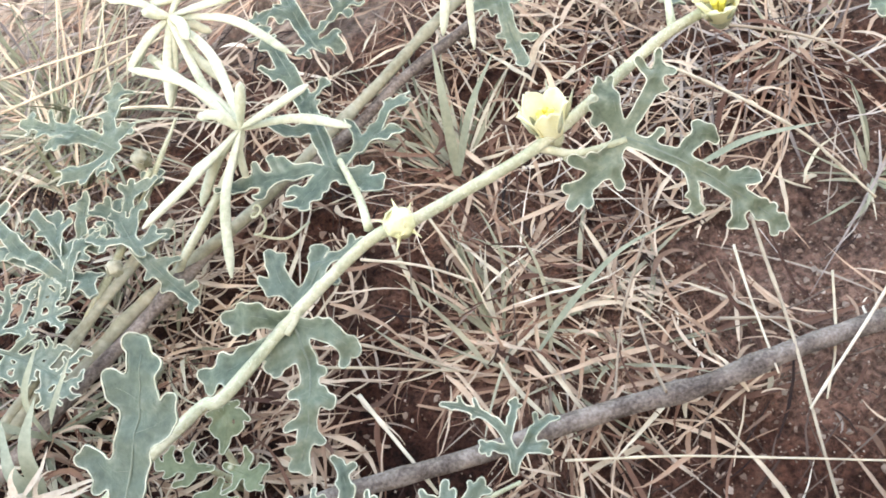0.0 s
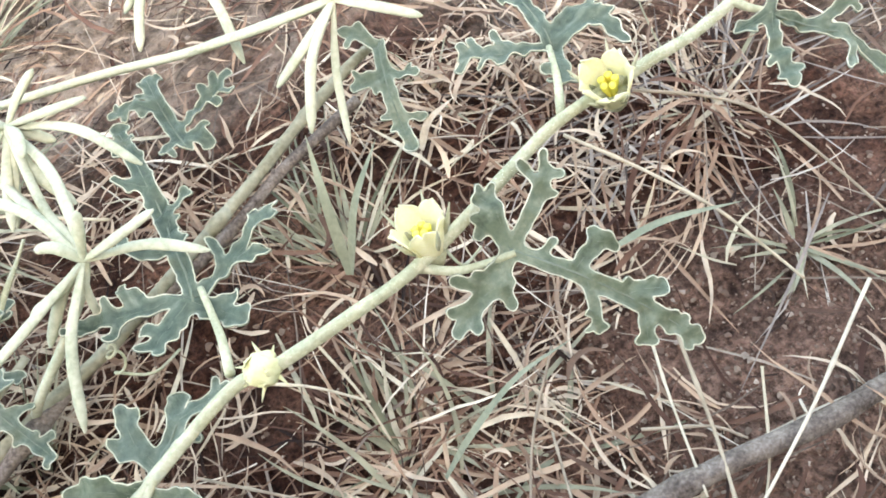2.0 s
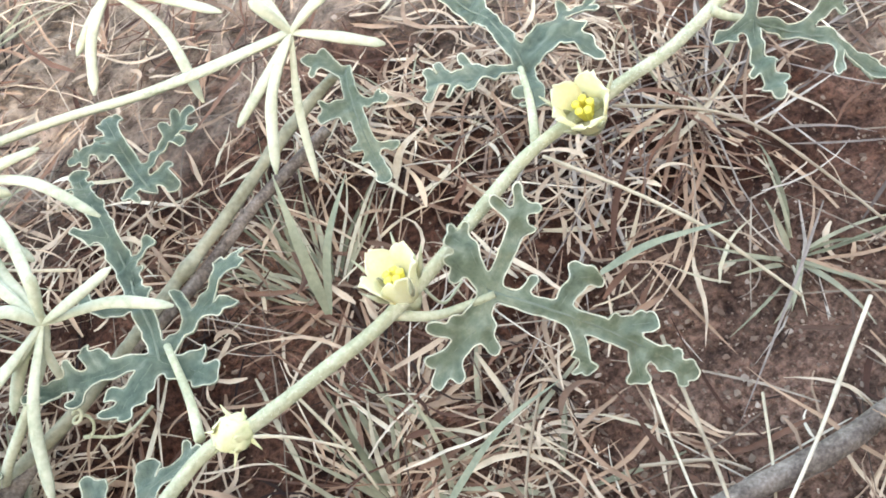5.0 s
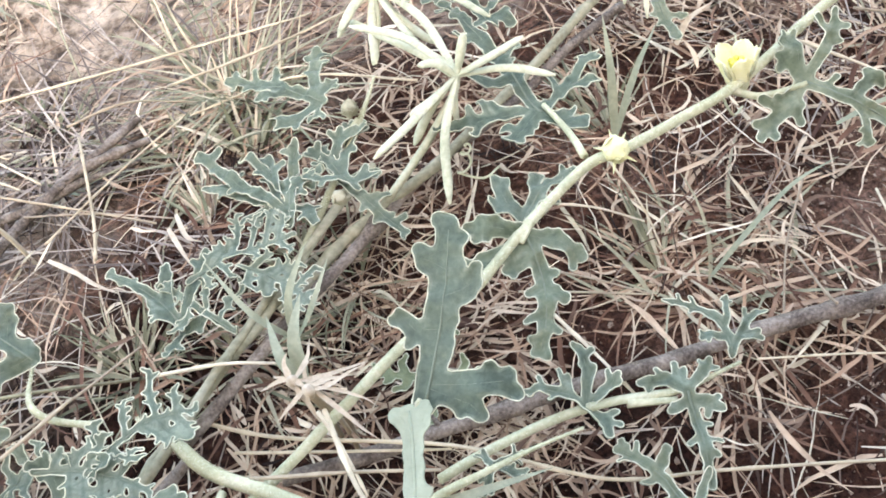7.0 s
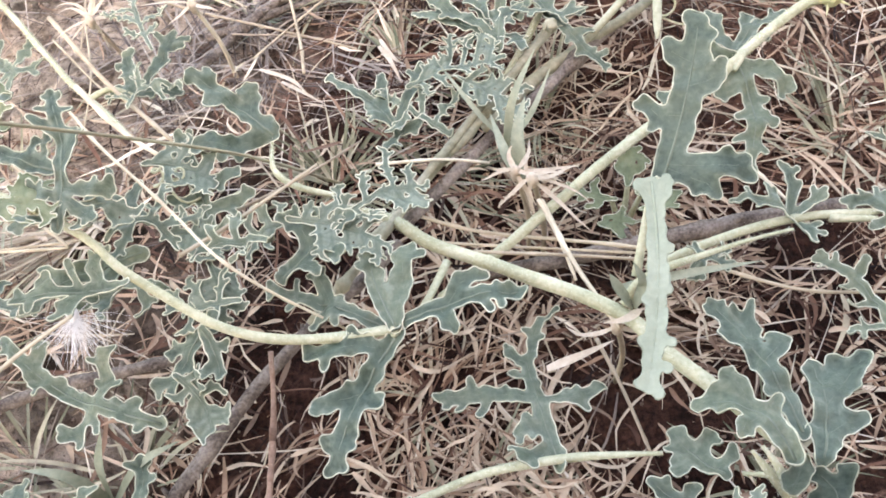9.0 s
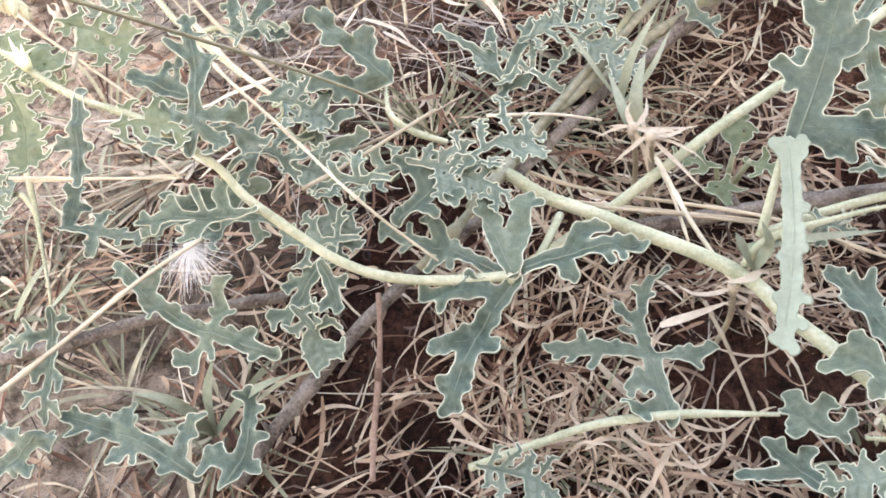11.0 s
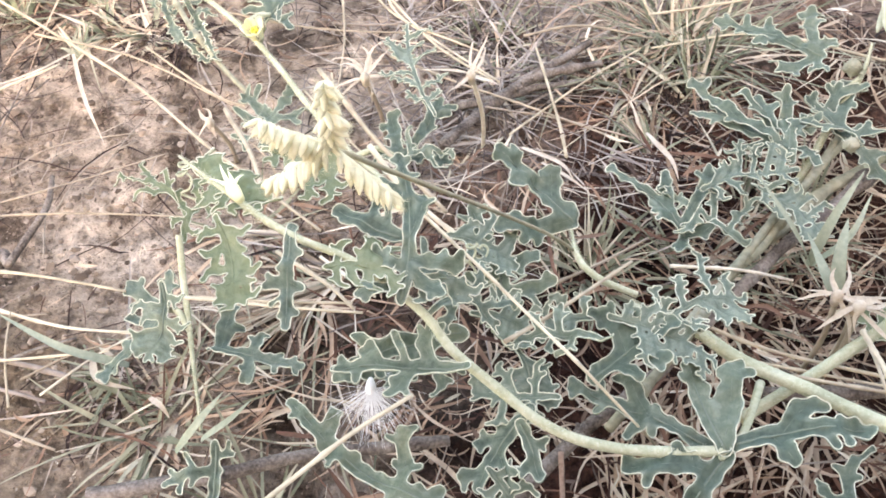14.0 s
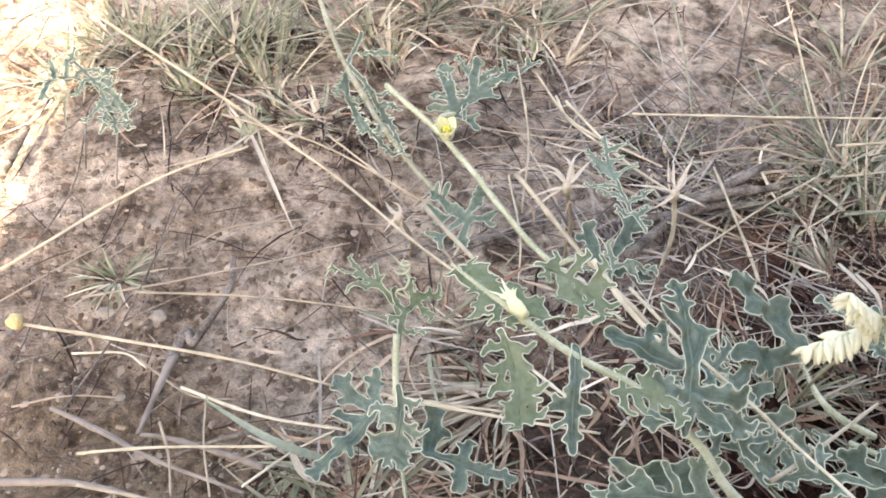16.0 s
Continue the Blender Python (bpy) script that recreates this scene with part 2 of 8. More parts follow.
# ---- building helpers ----
def link_mesh(name, verts, faces, material, parent=None, label="", smooth=True):
    """One mesh object out of vertices and faces, under a thing or a part."""
    me = bpy.data.meshes.new(name)
    me.from_pydata([tuple(v) for v in verts], [], [tuple(f) for f in faces])
    me.materials.append(material)
    if smooth:
        me.polygons.foreach_set("use_smooth", [True] * len(me.polygons))
    me.update()
    ob = new(name, me)
    if parent is not None:
        ob.parent = parent
        if parent.type == "EMPTY":
            ob.matrix_parent_inverse = Matrix.Translation(-parent.location)
    if label:
        tagged(ob, label)
    return ob


def spline(points, steps):
    """A smooth line through points (Catmull-Rom), as an array; steps between two points."""
    p = np.array(points, float)
    if len(p) == 2:
        return p[0] + (p[1] - p[0]) * np.linspace(0, 1, steps + 1)[:, None]
    q = np.vstack([2 * p[0] - p[1], p, 2 * p[-1] - p[-2]])
    out = []
    for i in range(1, len(q) - 2):
        a, b, c, d = q[i - 1], q[i], q[i + 1], q[i + 2]
        for s in np.arange(steps) / steps:
            out.append(0.5 * (2 * b + (c - a) * s + (2 * a - 5 * b + 4 * c - d) * s * s + (3 * b - a - 3 * c + d) * s**3))
    out.append(p[-1])
    return np.array(out)


def sweep(path, radii, sides=8, ridges=0, depth=0.0, close=True):
    """Vertices and faces of a tube along a path. ridges: lengthwise ribs of that depth."""
    path = np.array(path, float)
    n = len(path)
    radii = np.broadcast_to(np.asarray(radii, float), (n,))
    tan = np.gradient(path, axis=0)
    tan /= np.linalg.norm(tan, axis=1)[:, None] + 1e-12
    side = np.cross(tan[0], (0.13, 0.21, 0.97))
    side /= np.linalg.norm(side) + 1e-12
    verts, faces = [], []
    ang = np.arange(sides) * 2 * math.pi / sides
    rib = 1 + depth * np.cos(ridges * ang) if ridges else np.ones(sides)
    for i in range(n):
        side = side - tan[i] * (side @ tan[i])
        side /= np.linalg.norm(side) + 1e-12
        up = np.cross(tan[i], side)
        ring = path[i] + radii[i] * rib[:, None] * (np.cos(ang)[:, None] * side + np.sin(ang)[:, None] * up)
        verts.extend(ring.tolist())
        if i:
            a = (i - 1) * sides
            for k in range(sides):
                m = (k + 1) % sides
                faces.append((a + k, a + m, a + sides + m, a + sides + k))
    if close:
        faces.append(tuple(range(sides))[::-1])
        faces.append(tuple(range((n - 1) * sides, n * sides)))
    return verts, faces


def joined(pieces):
    verts, faces = [], []
    for v, f in pieces:
        o = len(verts)
        verts.extend(v)
        faces.extend(tuple(i + o for i in q) for q in f)
    return verts, faces


def empty(name, place=(0, 0, 0)):
    ob = new(name)
    ob.empty_display_size = 0.01
    ob.location = place
    return ob


# ---- ground height ----
def ground_z(x, y):
    """The height of the bare soil: gentle swells and crumbs, in metres."""
    v = Vector((x, y, 0))
    h = 0.006 * noise.noise(v * 7 + Vector((3, 1, 0))) + 0.0022 * noise.noise(v * 26) + 0.0050 * min(0.3, abs(noise.noise(v * 31 + Vector((0, 7, 0)))))
    h += 0.0018 * noise.noise(v * 60) + 0.0018 * max(-0.15, noise.noise(v * 105)) + 0.0012 * max(-0.1, noise.noise(v * 190 + Vector((5, 0, 2))))
    return h - 0.006


# ---- leaf ----
def capsule(u, v, a, b, ra, rb):
    """Signed distance to a tapered rod from a to b."""
    ax, ay = b[0] - a[0], b[1] - a[1]
    h = np.clip(((u - a[0]) * ax + (v - a[1]) * ay) / (ax * ax + ay * ay + 1e-9), 0, 1)
    return np.hypot(u - a[0] - h * ax, v - a[1] - h * ay) - (ra + (rb - ra) * h)


def soft_min(a, b, k):
    h = np.clip(0.5 + 0.5 * (b - a) / k, 0, 1)
    return b + (a - b) * h - k * h * (1 - h)


def leaf_skeleton(length, bow, lobes, width, rng, teeth, knobs):
    """Rods (a, b, ra, rb, veined, blend) in millimetres of a deeply lobed leaf whose middle line runs along u.
    lobes: (where along the middle line, degrees from it, millimetres long), which take teeth at random, or with a bend,
    the length beyond it, the half width and knobs: (where along the lobe, degrees from it, millimetres long)."""
    def mid(s):
        return np.array([length * s, bow * 4 * s * (1 - s)])

    def aim(d, deg):
        a = math.atan2(d[1], d[0]) + radians(deg)
        return np.array([math.cos(a), math.sin(a)])

    def knobbed(line, r, some):
        """Rounded knobs that stand out from a line of points."""
        steps = np.diff(line, axis=0)
        run = np.linalg.norm(steps, axis=1)
        for at, deg, long in some:
            x, k = at * run.sum(), 0
            while k < len(run) - 1 and x > run[k]:
                x -= run[k]
                k += 1
            p = line[k] + steps[k] * (x / run[k])
            w = max(0.50 * r, 0.5)
            rods.append((p, p + aim(steps[k], deg) * (long + 0.16 * r), w * 0.9, w, False, 0.24 * r))

    rods = []
    core = width * (0.44 if knobs else 0.46)
    wide = lambda s: core * (0.62 + 0.38 * math.sin(math.pi * min(1, s * 0.85 + 0.1)))
    for i in range(6):
        s0, s1 = i / 6, (i + 1) / 6
        rods.append((mid(s0), mid(s1), wide(s0), wide(s1), True, 0.4 * core))
    knobbed(np.array([mid(x) for x in np.linspace(0, 1, 7)]), core, knobs)
    ends = [] if knobs else [(mid(0.45), mid(0.72), mid(1.0), width * 0.46)]
    for s, deg, long, *more in lobes:
        root = mid(s)
        t = mid(min(1, s + 0.02)) - mid(max(0, s - 0.02))
        if more:
            bend, beyond, r, some = more
        else:
            bend, beyond, r, some = rng.uniform(-16, 16), 0.45 * long, width * rng.uniform(0.40, 0.48), ()
            long = 0.55 * long
        mm = root + long * aim(t, deg)
        tip = mm + beyond * aim(mm - root, bend)
        slim = 0.90 if more else 1.0
        rods.append((root, mm, r * 0.75 * slim, r * slim, True, 0.34 * r))
        rods.append((mm, tip, r * slim, r * 0.66, True, 0.3 * r))
        if more:
            knobbed(np.array([root, mm, tip]), r, some)
        else:
            ends.append((root, mm, tip, r))
    for root, mm, tip, r in ends:
        # rounded teeth stand on both sides of each lobe, wider apart than they are wide
        run = np.linalg.norm(tip - root)
        step, sg = width * 1.7, rng.choice((-1, 1))
        at = run - width * 0.1
        while at > 1.1 * width:
            p, d = (mm, tip - mm) if at > 0.55 * run else (root, mm - root)
            base = root + (mm - root) * (at / (0.55 * run)) if at <= 0.55 * run else mm + (tip - mm) * ((at - 0.55 * run) / (0.45 * run))
            d = d / (np.linalg.norm(d) + 1e-9)
            if rng.random() < teeth:
                out = rng.uniform(0.35, 0.75) * d + sg * np.array([-d[1], d[0]])
                out /= np.linalg.norm(out)
                reach = r + width * rng.uniform(0.40, 0.85)
                w = width * rng.uniform(0.21, 0.27)
                rods.append((base, base + out * reach, w * 1.15, w, False, 0.26 * width))
            at -= step * rng.uniform(0.38, 0.62)
            sg = -sg
    return rods, mid


def lobed_leaf(parent, base, heading, pitch, roll, length, bow=0.0, lobes=(), width=3.2, cup=0.18, droop=0.0, wave=3.8, seed=1,
               petiole=(), label="", fine=0.85, teeth=0.85, skin=None, knobs=()):
    """A grey-green lobed leaf with a pale raised margin and midrib. base in metres; heading, pitch and roll in degrees; the rest in
    millimetres. petiole: points in metres from the stem to the base. knobs: those of the middle line, as for the lobes."""
    rng = random.Random(seed)
    fine = min(fine, 0.12 + 0.16 * width)
    rods, mid = leaf_skeleton(length, bow, lobes, width, rng, teeth, knobs)
    pts = np.array([r[0] for r in rods] + [r[1] for r in rods])
    lo, hi = pts.min(0) - 2 - 1.4 * width, pts.max(0) + 2 + 1.4 * width
    nu, nv = int((hi[0] - lo[0]) / fine) + 2, int((hi[1] - lo[1]) / fine) + 2
    uu, vv = np.meshgrid(lo[0] + fine * np.arange(nu), lo[1] + fine * np.arange(nv), indexing="ij")
    f = np.full(uu.shape, 99.0)
    for a, b, ra, rb, _, blend in rods:
        f = soft_min(f, capsule(uu, vv, a, b, ra, rb), blend)
    # no margin is quite smooth
    rough = min(0.55, 0.11 * width)
    near = np.abs(f) < 2.0
    f[near] += [rough * (noise.noise((u * 0.36, v * 0.36, seed)) + 0.6 * noise.noise((u * 0.75, v * 0.75, seed + 9))) for u, v in zip(uu[near], vv[near])]
    # small gaps that the lobes enclose are filled
    open_air = f > 0
    reach = np.zeros_like(open_air)
    reach[0], reach[-1], reach[:, 0], reach[:, -1] = True, True, True, True
    for _ in range(400):
        grown = reach.copy()
        grown[1:] |= reach[:-1]
        grown[:-1] |= reach[1:]
        grown[:, 1:] |= reach[:, :-1]
        grown[:, :-1] |= reach[:, 1:]
        grown &= open_air
        if (grown == reach).all():
            break
        reach = grown
    f[open_air & ~reach & (f < 0.45)] = -0.25
    shift = Vector((rng.uniform(0, 50), rng.uniform(0, 50), 0))

    def lift(u, v, depth=-9.0):
        s = u / length
        off = v - bow * 4 * s * (1 - s) if 0 <= s <= 1 else v
        q = Vector((u, v, 0))
        z = 0.7 * cup * abs(off) + droop * s * s - 0.012 * cup * off * off
        z += wave * noise.noise(q * 0.075 + shift) + 0.55 * wave * noise.noise(q * 0.21 + shift)
        # the margin curls up and down
        return z + math.exp(depth / 1.1) * (0.3 + 0.36 * wave * noise.noise(q * 0.38 + shift))

    ids, verts, faces, rim, depths = {}, [], [], {}, []

    def corner(i, j):
        key = (i, j)
        if key not in ids:
            ids[key] = len(verts)
            u, v = uu[i, j], vv[i, j]
            verts.append((u, v, lift(u, v, f[i, j])))
            depths.append(-f[i, j])
        return ids[key]

    def cross(i, j, k, m):
        key = (i, j, k, m) if (i, j) < (k, m) else (k, m, i, j)
        if key not in ids:
            t = f[i, j] / (f[i, j] - f[k, m])
            u, v = uu[i, j] + t * (uu[k, m] - uu[i, j]), vv[i, j] + t * (vv[k, m] - vv[i, j])
            ids[key] = len(verts)
            verts.append((u, v, lift(u, v, 0.0)))
            depths.append(0.0)
        return ids[key]

    inside = f < 0
    busy = inside[:-1, :-1] | inside[1:, :-1] | inside[1:, 1:] | inside[:-1, 1:]
    for i, j in zip(*np.nonzero(busy)):
        ring = ((i, j), (i + 1, j), (i + 1, j + 1), (i, j + 1))
        poly, edge = [], []
        for a in range(4):
            p, q = ring[a], ring[(a + 1) % 4]
            if inside[p]:
                poly.append(corner(*p))
            if inside[p] != inside[q]:
                c = cross(*p, *q)
                poly.append(c)
                edge.append((c, inside[p]))
        if len(poly) >= 3:
            faces.append(poly)
        if len(edge) == 2:
            a, b = (edge[0][0], edge[1][0]) if edge[0][1] else (edge[1][0], edge[0][0])
            rim[a] = b
        elif len(edge) == 4:
            for k in range(4):
                if edge[k][1]:
                    rim[edge[k][0]] = edge[(k + 1) % 4][0]
    m = Matrix.Translation(base) @ Euler((0, 0, radians(heading))).to_matrix().to_4x4() @ Euler((0, -radians(pitch), 0)).to_matrix().to_4x4()
    m = m @ Euler((radians(roll), 0, 0)).to_matrix().to_4x4() @ Matrix.Scale(0.001, 4)
    mm = np.array(m)

    def out(some):
        some = np.array(some, float).reshape(-1, 3)
        return some @ mm[:3, :3].T + mm[:3, 3]

    blade = link_mesh("leaf", out(verts), faces, skin or LEAF, parent, label)
    blade.data.attributes.new("from_margin", "FLOAT", "POINT").data.foreach_set("value", depths)
    thick = blade.modifiers.new("thickness", "SOLIDIFY")
    thick.thickness, thick.offset = 0.00035, -1
    # the pale margin follows the blade's edge
    left, loops = dict(rim), []
    while left:
        a, _ = next(iter(left.items()))
        loop = [a]
        while loop[-1] in left:
            b = left.pop(loop[-1])
            if b == loop[0]:
                break
            loop.append(b)
        if len(loop) > 8:
            loops.append(loop)
    tubes = []
    for loop in loops:
        line = np.array([verts[k] for k in loop])
        line = (np.roll(line, 1, 0) + 2 * line + np.roll(line, -1, 0)) / 4
        line[:, 2] += 0.12
        line = np.vstack([line, line[:1]])
        tubes.append(sweep(line, (0.165 if width > 2 else 0.14) + 0.06 * np.array([noise.noise(Vector(p) * 0.9) for p in line]), 4, close=False))
    if tubes and skin is not UNDER:
        v, q = joined(tubes)
        link_mesh("margin", out(v), q, RIM, blade, "pale hairy leaf margin")
    veins = []
    spine = np.array([mid(s) for s in np.linspace(0, 0.97, 14)])
    z = [lift(*p) + 0.05 for p in spine]
    veins.append(sweep(np.c_[spine, z], np.linspace(0.42, 0.14, 14), 5))
    for a, b, ra, rb, veined, _ in rods[6:]:
        if veined:
            line = np.array([a + (b - a) * s for s in np.linspace(0, 0.95, 6)])
            veins.append(sweep(np.c_[line, [lift(*p) + 0.02 for p in line]], np.linspace(0.10, 0.05, 6), 4))
    v, q = joined(veins)
    link_mesh("midrib", out(v), q, skin or VEIN, blade, "raised paler midrib and veins")
    if len(petiole) > 1:
        line = spline(petiole, 6)
        v, q = sweep(line, np.linspace(0.0013, 0.0009, len(line)), 7)
        link_mesh("petiole", v, q, STEM, blade, "pale green petiole")
    return blade


def vine_stem(parent, points, r0, r1, name="stem", material=None, seed=1, label="", hairy=True):
    """A ribbed hairy stem through points in metres."""
    rng = random.Random(seed)
    line = spline(points, 10)
    line = line + np.array([[0.0004 * noise.noise(Vector(p) * 60 + Vector((k, 0, seed))) for k in (0, 9, 17)] for p in line])
    n = len(line)
    r = np.linspace(r0, r1, n) * (1 + 0.10 * np.array([noise.noise(Vector(p) * 90) for p in line]))
    r *= np.clip((n - np.arange(n)) / 14, 0.25, 1) ** 0.6
    ob = link_mesh(name, *sweep(line, r, 12, 5, 0.10), material or STEM, parent, label)
    if hairy:
        verts, faces = [], []
        for i in range(n - 1):
            tan = line[i + 1] - line[i]
            step = np.linalg.norm(tan)
            tan = tan / (step + 1e-9)
            for _ in range(int(step * 1000 * 10) + 1):
                p = line[i] + (line[i + 1] - line[i]) * rng.random()
                d = np.array([rng.gauss(0, 1) for _ in range(3)])
                d -= tan * (d @ tan)
                d /= np.linalg.norm(d) + 1e-9
                tip = d + tan * rng.uniform(-0.5, 0.5)
                w = np.cross(tan, d) * 0.00007
                a = p + d * r[i] * 0.9
                k = len(verts)
                verts += [a - w, a + w, a + tip * rng.uniform(0.0006, 0.0013)]
                faces.append((k, k + 1, k + 2))
        tagged(link_mesh("hairs", verts, faces, HAIR, ob, "short white bristly hairs"), kind="stuff")
    return ob


# ---- grass ----
def blade_of(base, direction, length, width, bend, twist, rng, segs=6, floor=None, kink=0.0):
    """A folded grass blade: three lines of vertices that curve and taper."""
    d = np.array(direction, float)
    d /= np.linalg.norm(d) + 1e-9
    side = np.cross(d, (0, 0, 1))
    side /= np.linalg.norm(side) + 1e-9
    p = np.array(base, float)
    verts, faces = [], []
    yaw, step = 0.0, length / segs
    turn = rng.gauss(0, twist) / segs
    for i in range(segs + 1):
        s = i / segs
        w = width * (1 - s**1.8) * (0.30 + 0.70 * min(1, s * 4)) + min(0.00012, 0.5 * width)
        up = np.cross(side, d)
        verts += [p - side * w / 2 + up * w * 0.22, p, p + side * w / 2 + up * w * 0.22]
        if i < segs:
            c, sn = math.cos(turn), math.sin(turn)
            d = np.array([d[0] * c - d[1] * sn, d[0] * sn + d[1] * c, d[2] - bend / segs])
            if kink:
                d += (rng.gauss(0, kink), rng.gauss(0, kink), rng.gauss(0, 0.5 * kink))
            d /= np.linalg.norm(d)
            side = np.cross(d, (0, 0, 1))
            side /= np.linalg.norm(side) + 1e-9
            p = p + d * step
            if floor is not None and p[2] < floor:
                p[2] = floor
                d[2] = max(d[2], 0.0)
    for i in range(segs):
        a = 3 * i
        faces += [(a, a + 1, a + 4, a + 3), (a + 1, a + 2, a + 5, a + 4)]
    return verts, faces


# ---- ground ----
def graded(lo, hi, step, far):
    """Lines of a grid that is fine between lo and hi and widens out to far."""
    line = list(np.arange(lo, hi + step / 2, step))
    g = step
    while line[-1] < far:
        g *= 1.35
        line.append(line[-1] + g)
        line.insert(0, line[0] - g)
    return line


gx, gy = graded(-0.56, 0.24, 0.0018, 40), graded(-0.04, 0.44, 0.0018, 40)
verts = [(x, y, ground_z(x, y) if abs(x) < 1.2 and abs(y) < 1.2 else -0.006) for x in gx for y in gy]
ny = len(gy)
faces = [(i * ny + j, (i + 1) * ny + j, (i + 1) * ny + j + 1, i * ny + j + 1) for i in range(len(gx) - 1) for j in range(ny - 1)]
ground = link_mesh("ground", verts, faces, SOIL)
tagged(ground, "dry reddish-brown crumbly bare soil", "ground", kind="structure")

# unseen plain wall, added behind the camera to keep low sun off the plants
wall_v = [(x, y, z) for x in (-0.488, 7.0) for y in (-0.50, -0.32) for z in (-0.1, 0.78)]
wall_f = [(0, 1, 3, 2), (4, 6, 7, 5), (0, 4, 5, 1), (2, 3, 7, 6), (1, 5, 7, 3), (0, 2, 6, 4)]
tagged(link_mesh("shade_wall", wall_v, wall_f, SOIL, smooth=False), "plain earth-coloured wall added out of view for shade", "wall", kind="structure")


# ---- kinds of things ----
def petal_mesh(axis_len, wide, flare, rng):
    """A rounded, slightly notched petal, cupped, as vertices and faces: u along it, v across, w outwards."""
    verts, faces, n, m = [], [], 10, 8
    tilt, ripple = rng.uniform(-0.12, 0.12), rng.uniform(0, 6)
    for i in range(n + 1):
        s = i / n
        half = wide * 0.62 * (0.55 + 0.50 * math.sin(math.pi * min(1, 0.10 + 0.66 * s))) * math.sqrt(max(0.02, 1 - max(0, (s - 0.55) / 0.47) ** 2.6))
        for j in range(m + 1):
            v = -1 + 2 * j / m
            out = flare * s**1.7 + 0.16 * wide * (1 - v * v) + 0.07 * wide * s * math.sin(6 * v + ripple)
            verts.append((axis_len * (s - 0.06 * s**4 * (1 - abs(v)) ** 2), half * (v + tilt * s * s), out))
    for i in range(n):
        for j in range(m):
            a = i * (m + 1) + j
            faces.append((a, a + 1, a + m + 2, a + m + 1))
    return verts, faces


def facing(axis):
    w = Vector(axis).normalized()
    u = w.orthogonal().normalized()
    return Matrix((u, w.cross(u), w)).transposed()


def flower(parent, centre, axis, size, seed):
    """A cupped pale yellow flower of five pointed petals on a short calyx."""
    rng = random.Random(seed)
    f = facing(axis)
    c = Vector(centre)
    cup = [c - f.col[2] * size * 1.5, c - f.col[2] * size * 1.1, c - f.col[2] * size * 0.55]
    ob = link_mesh("flower", *sweep([tuple(p) for p in cup], [size * 0.20, size * 0.42, size * 0.5], 12), STEM, parent, "pale yellow cup-shaped flower")
    for k in range(5):
        a = 2 * math.pi * k / 5 + rng.uniform(-0.12, 0.12)
        out = f.col[0] * math.cos(a) + f.col[1] * math.sin(a)
        side = f.col[2].cross(out)
        v, q = petal_mesh(size * rng.uniform(1.28, 1.45), size * 0.82, size * rng.uniform(0.30, 0.52), rng)
        place = [tuple(c - f.col[2] * size * 0.7 + out * (size * 0.42 + p[2]) + side * p[1] + f.col[2] * p[0]) for p in v]
        petal = link_mesh("petal", place, q, PETAL, ob)
        thick = petal.modifiers.new("thickness", "SOLIDIFY")
        thick.thickness = 0.0003
        sep = [tuple(c - f.col[2] * size * 0.75 + (out * 0.5 + side * 0.36) * size * s + f.col[2] * size * 0.75 * s * s + out * size * 0.25 * s) for s in (0.6, 1.0, 1.4)]
        link_mesh("sepal", *sweep(sep, [size * 0.10, size * 0.09, size * 0.02], 6), STEM, ob)
    for k in range(5):
        a = 2 * math.pi * k / 5 + 0.4
        out = f.col[0] * math.cos(a) + f.col[1] * math.sin(a)
        line = [tuple(c - f.col[2] * size * 0.6 + out * size * 0.1), tuple(c + out * size * 0.2), tuple(c + f.col[2] * size * 0.22 + out * size * 0.24)]
        link_mesh("stamen", *sweep(spline(line, 4), [size * 0.09] * 3 + [size * 0.12] * 3 + [size * 0.13] * 2 + [size * 0.06], 8), HEART, ob, "yellow stamen")
    return ob


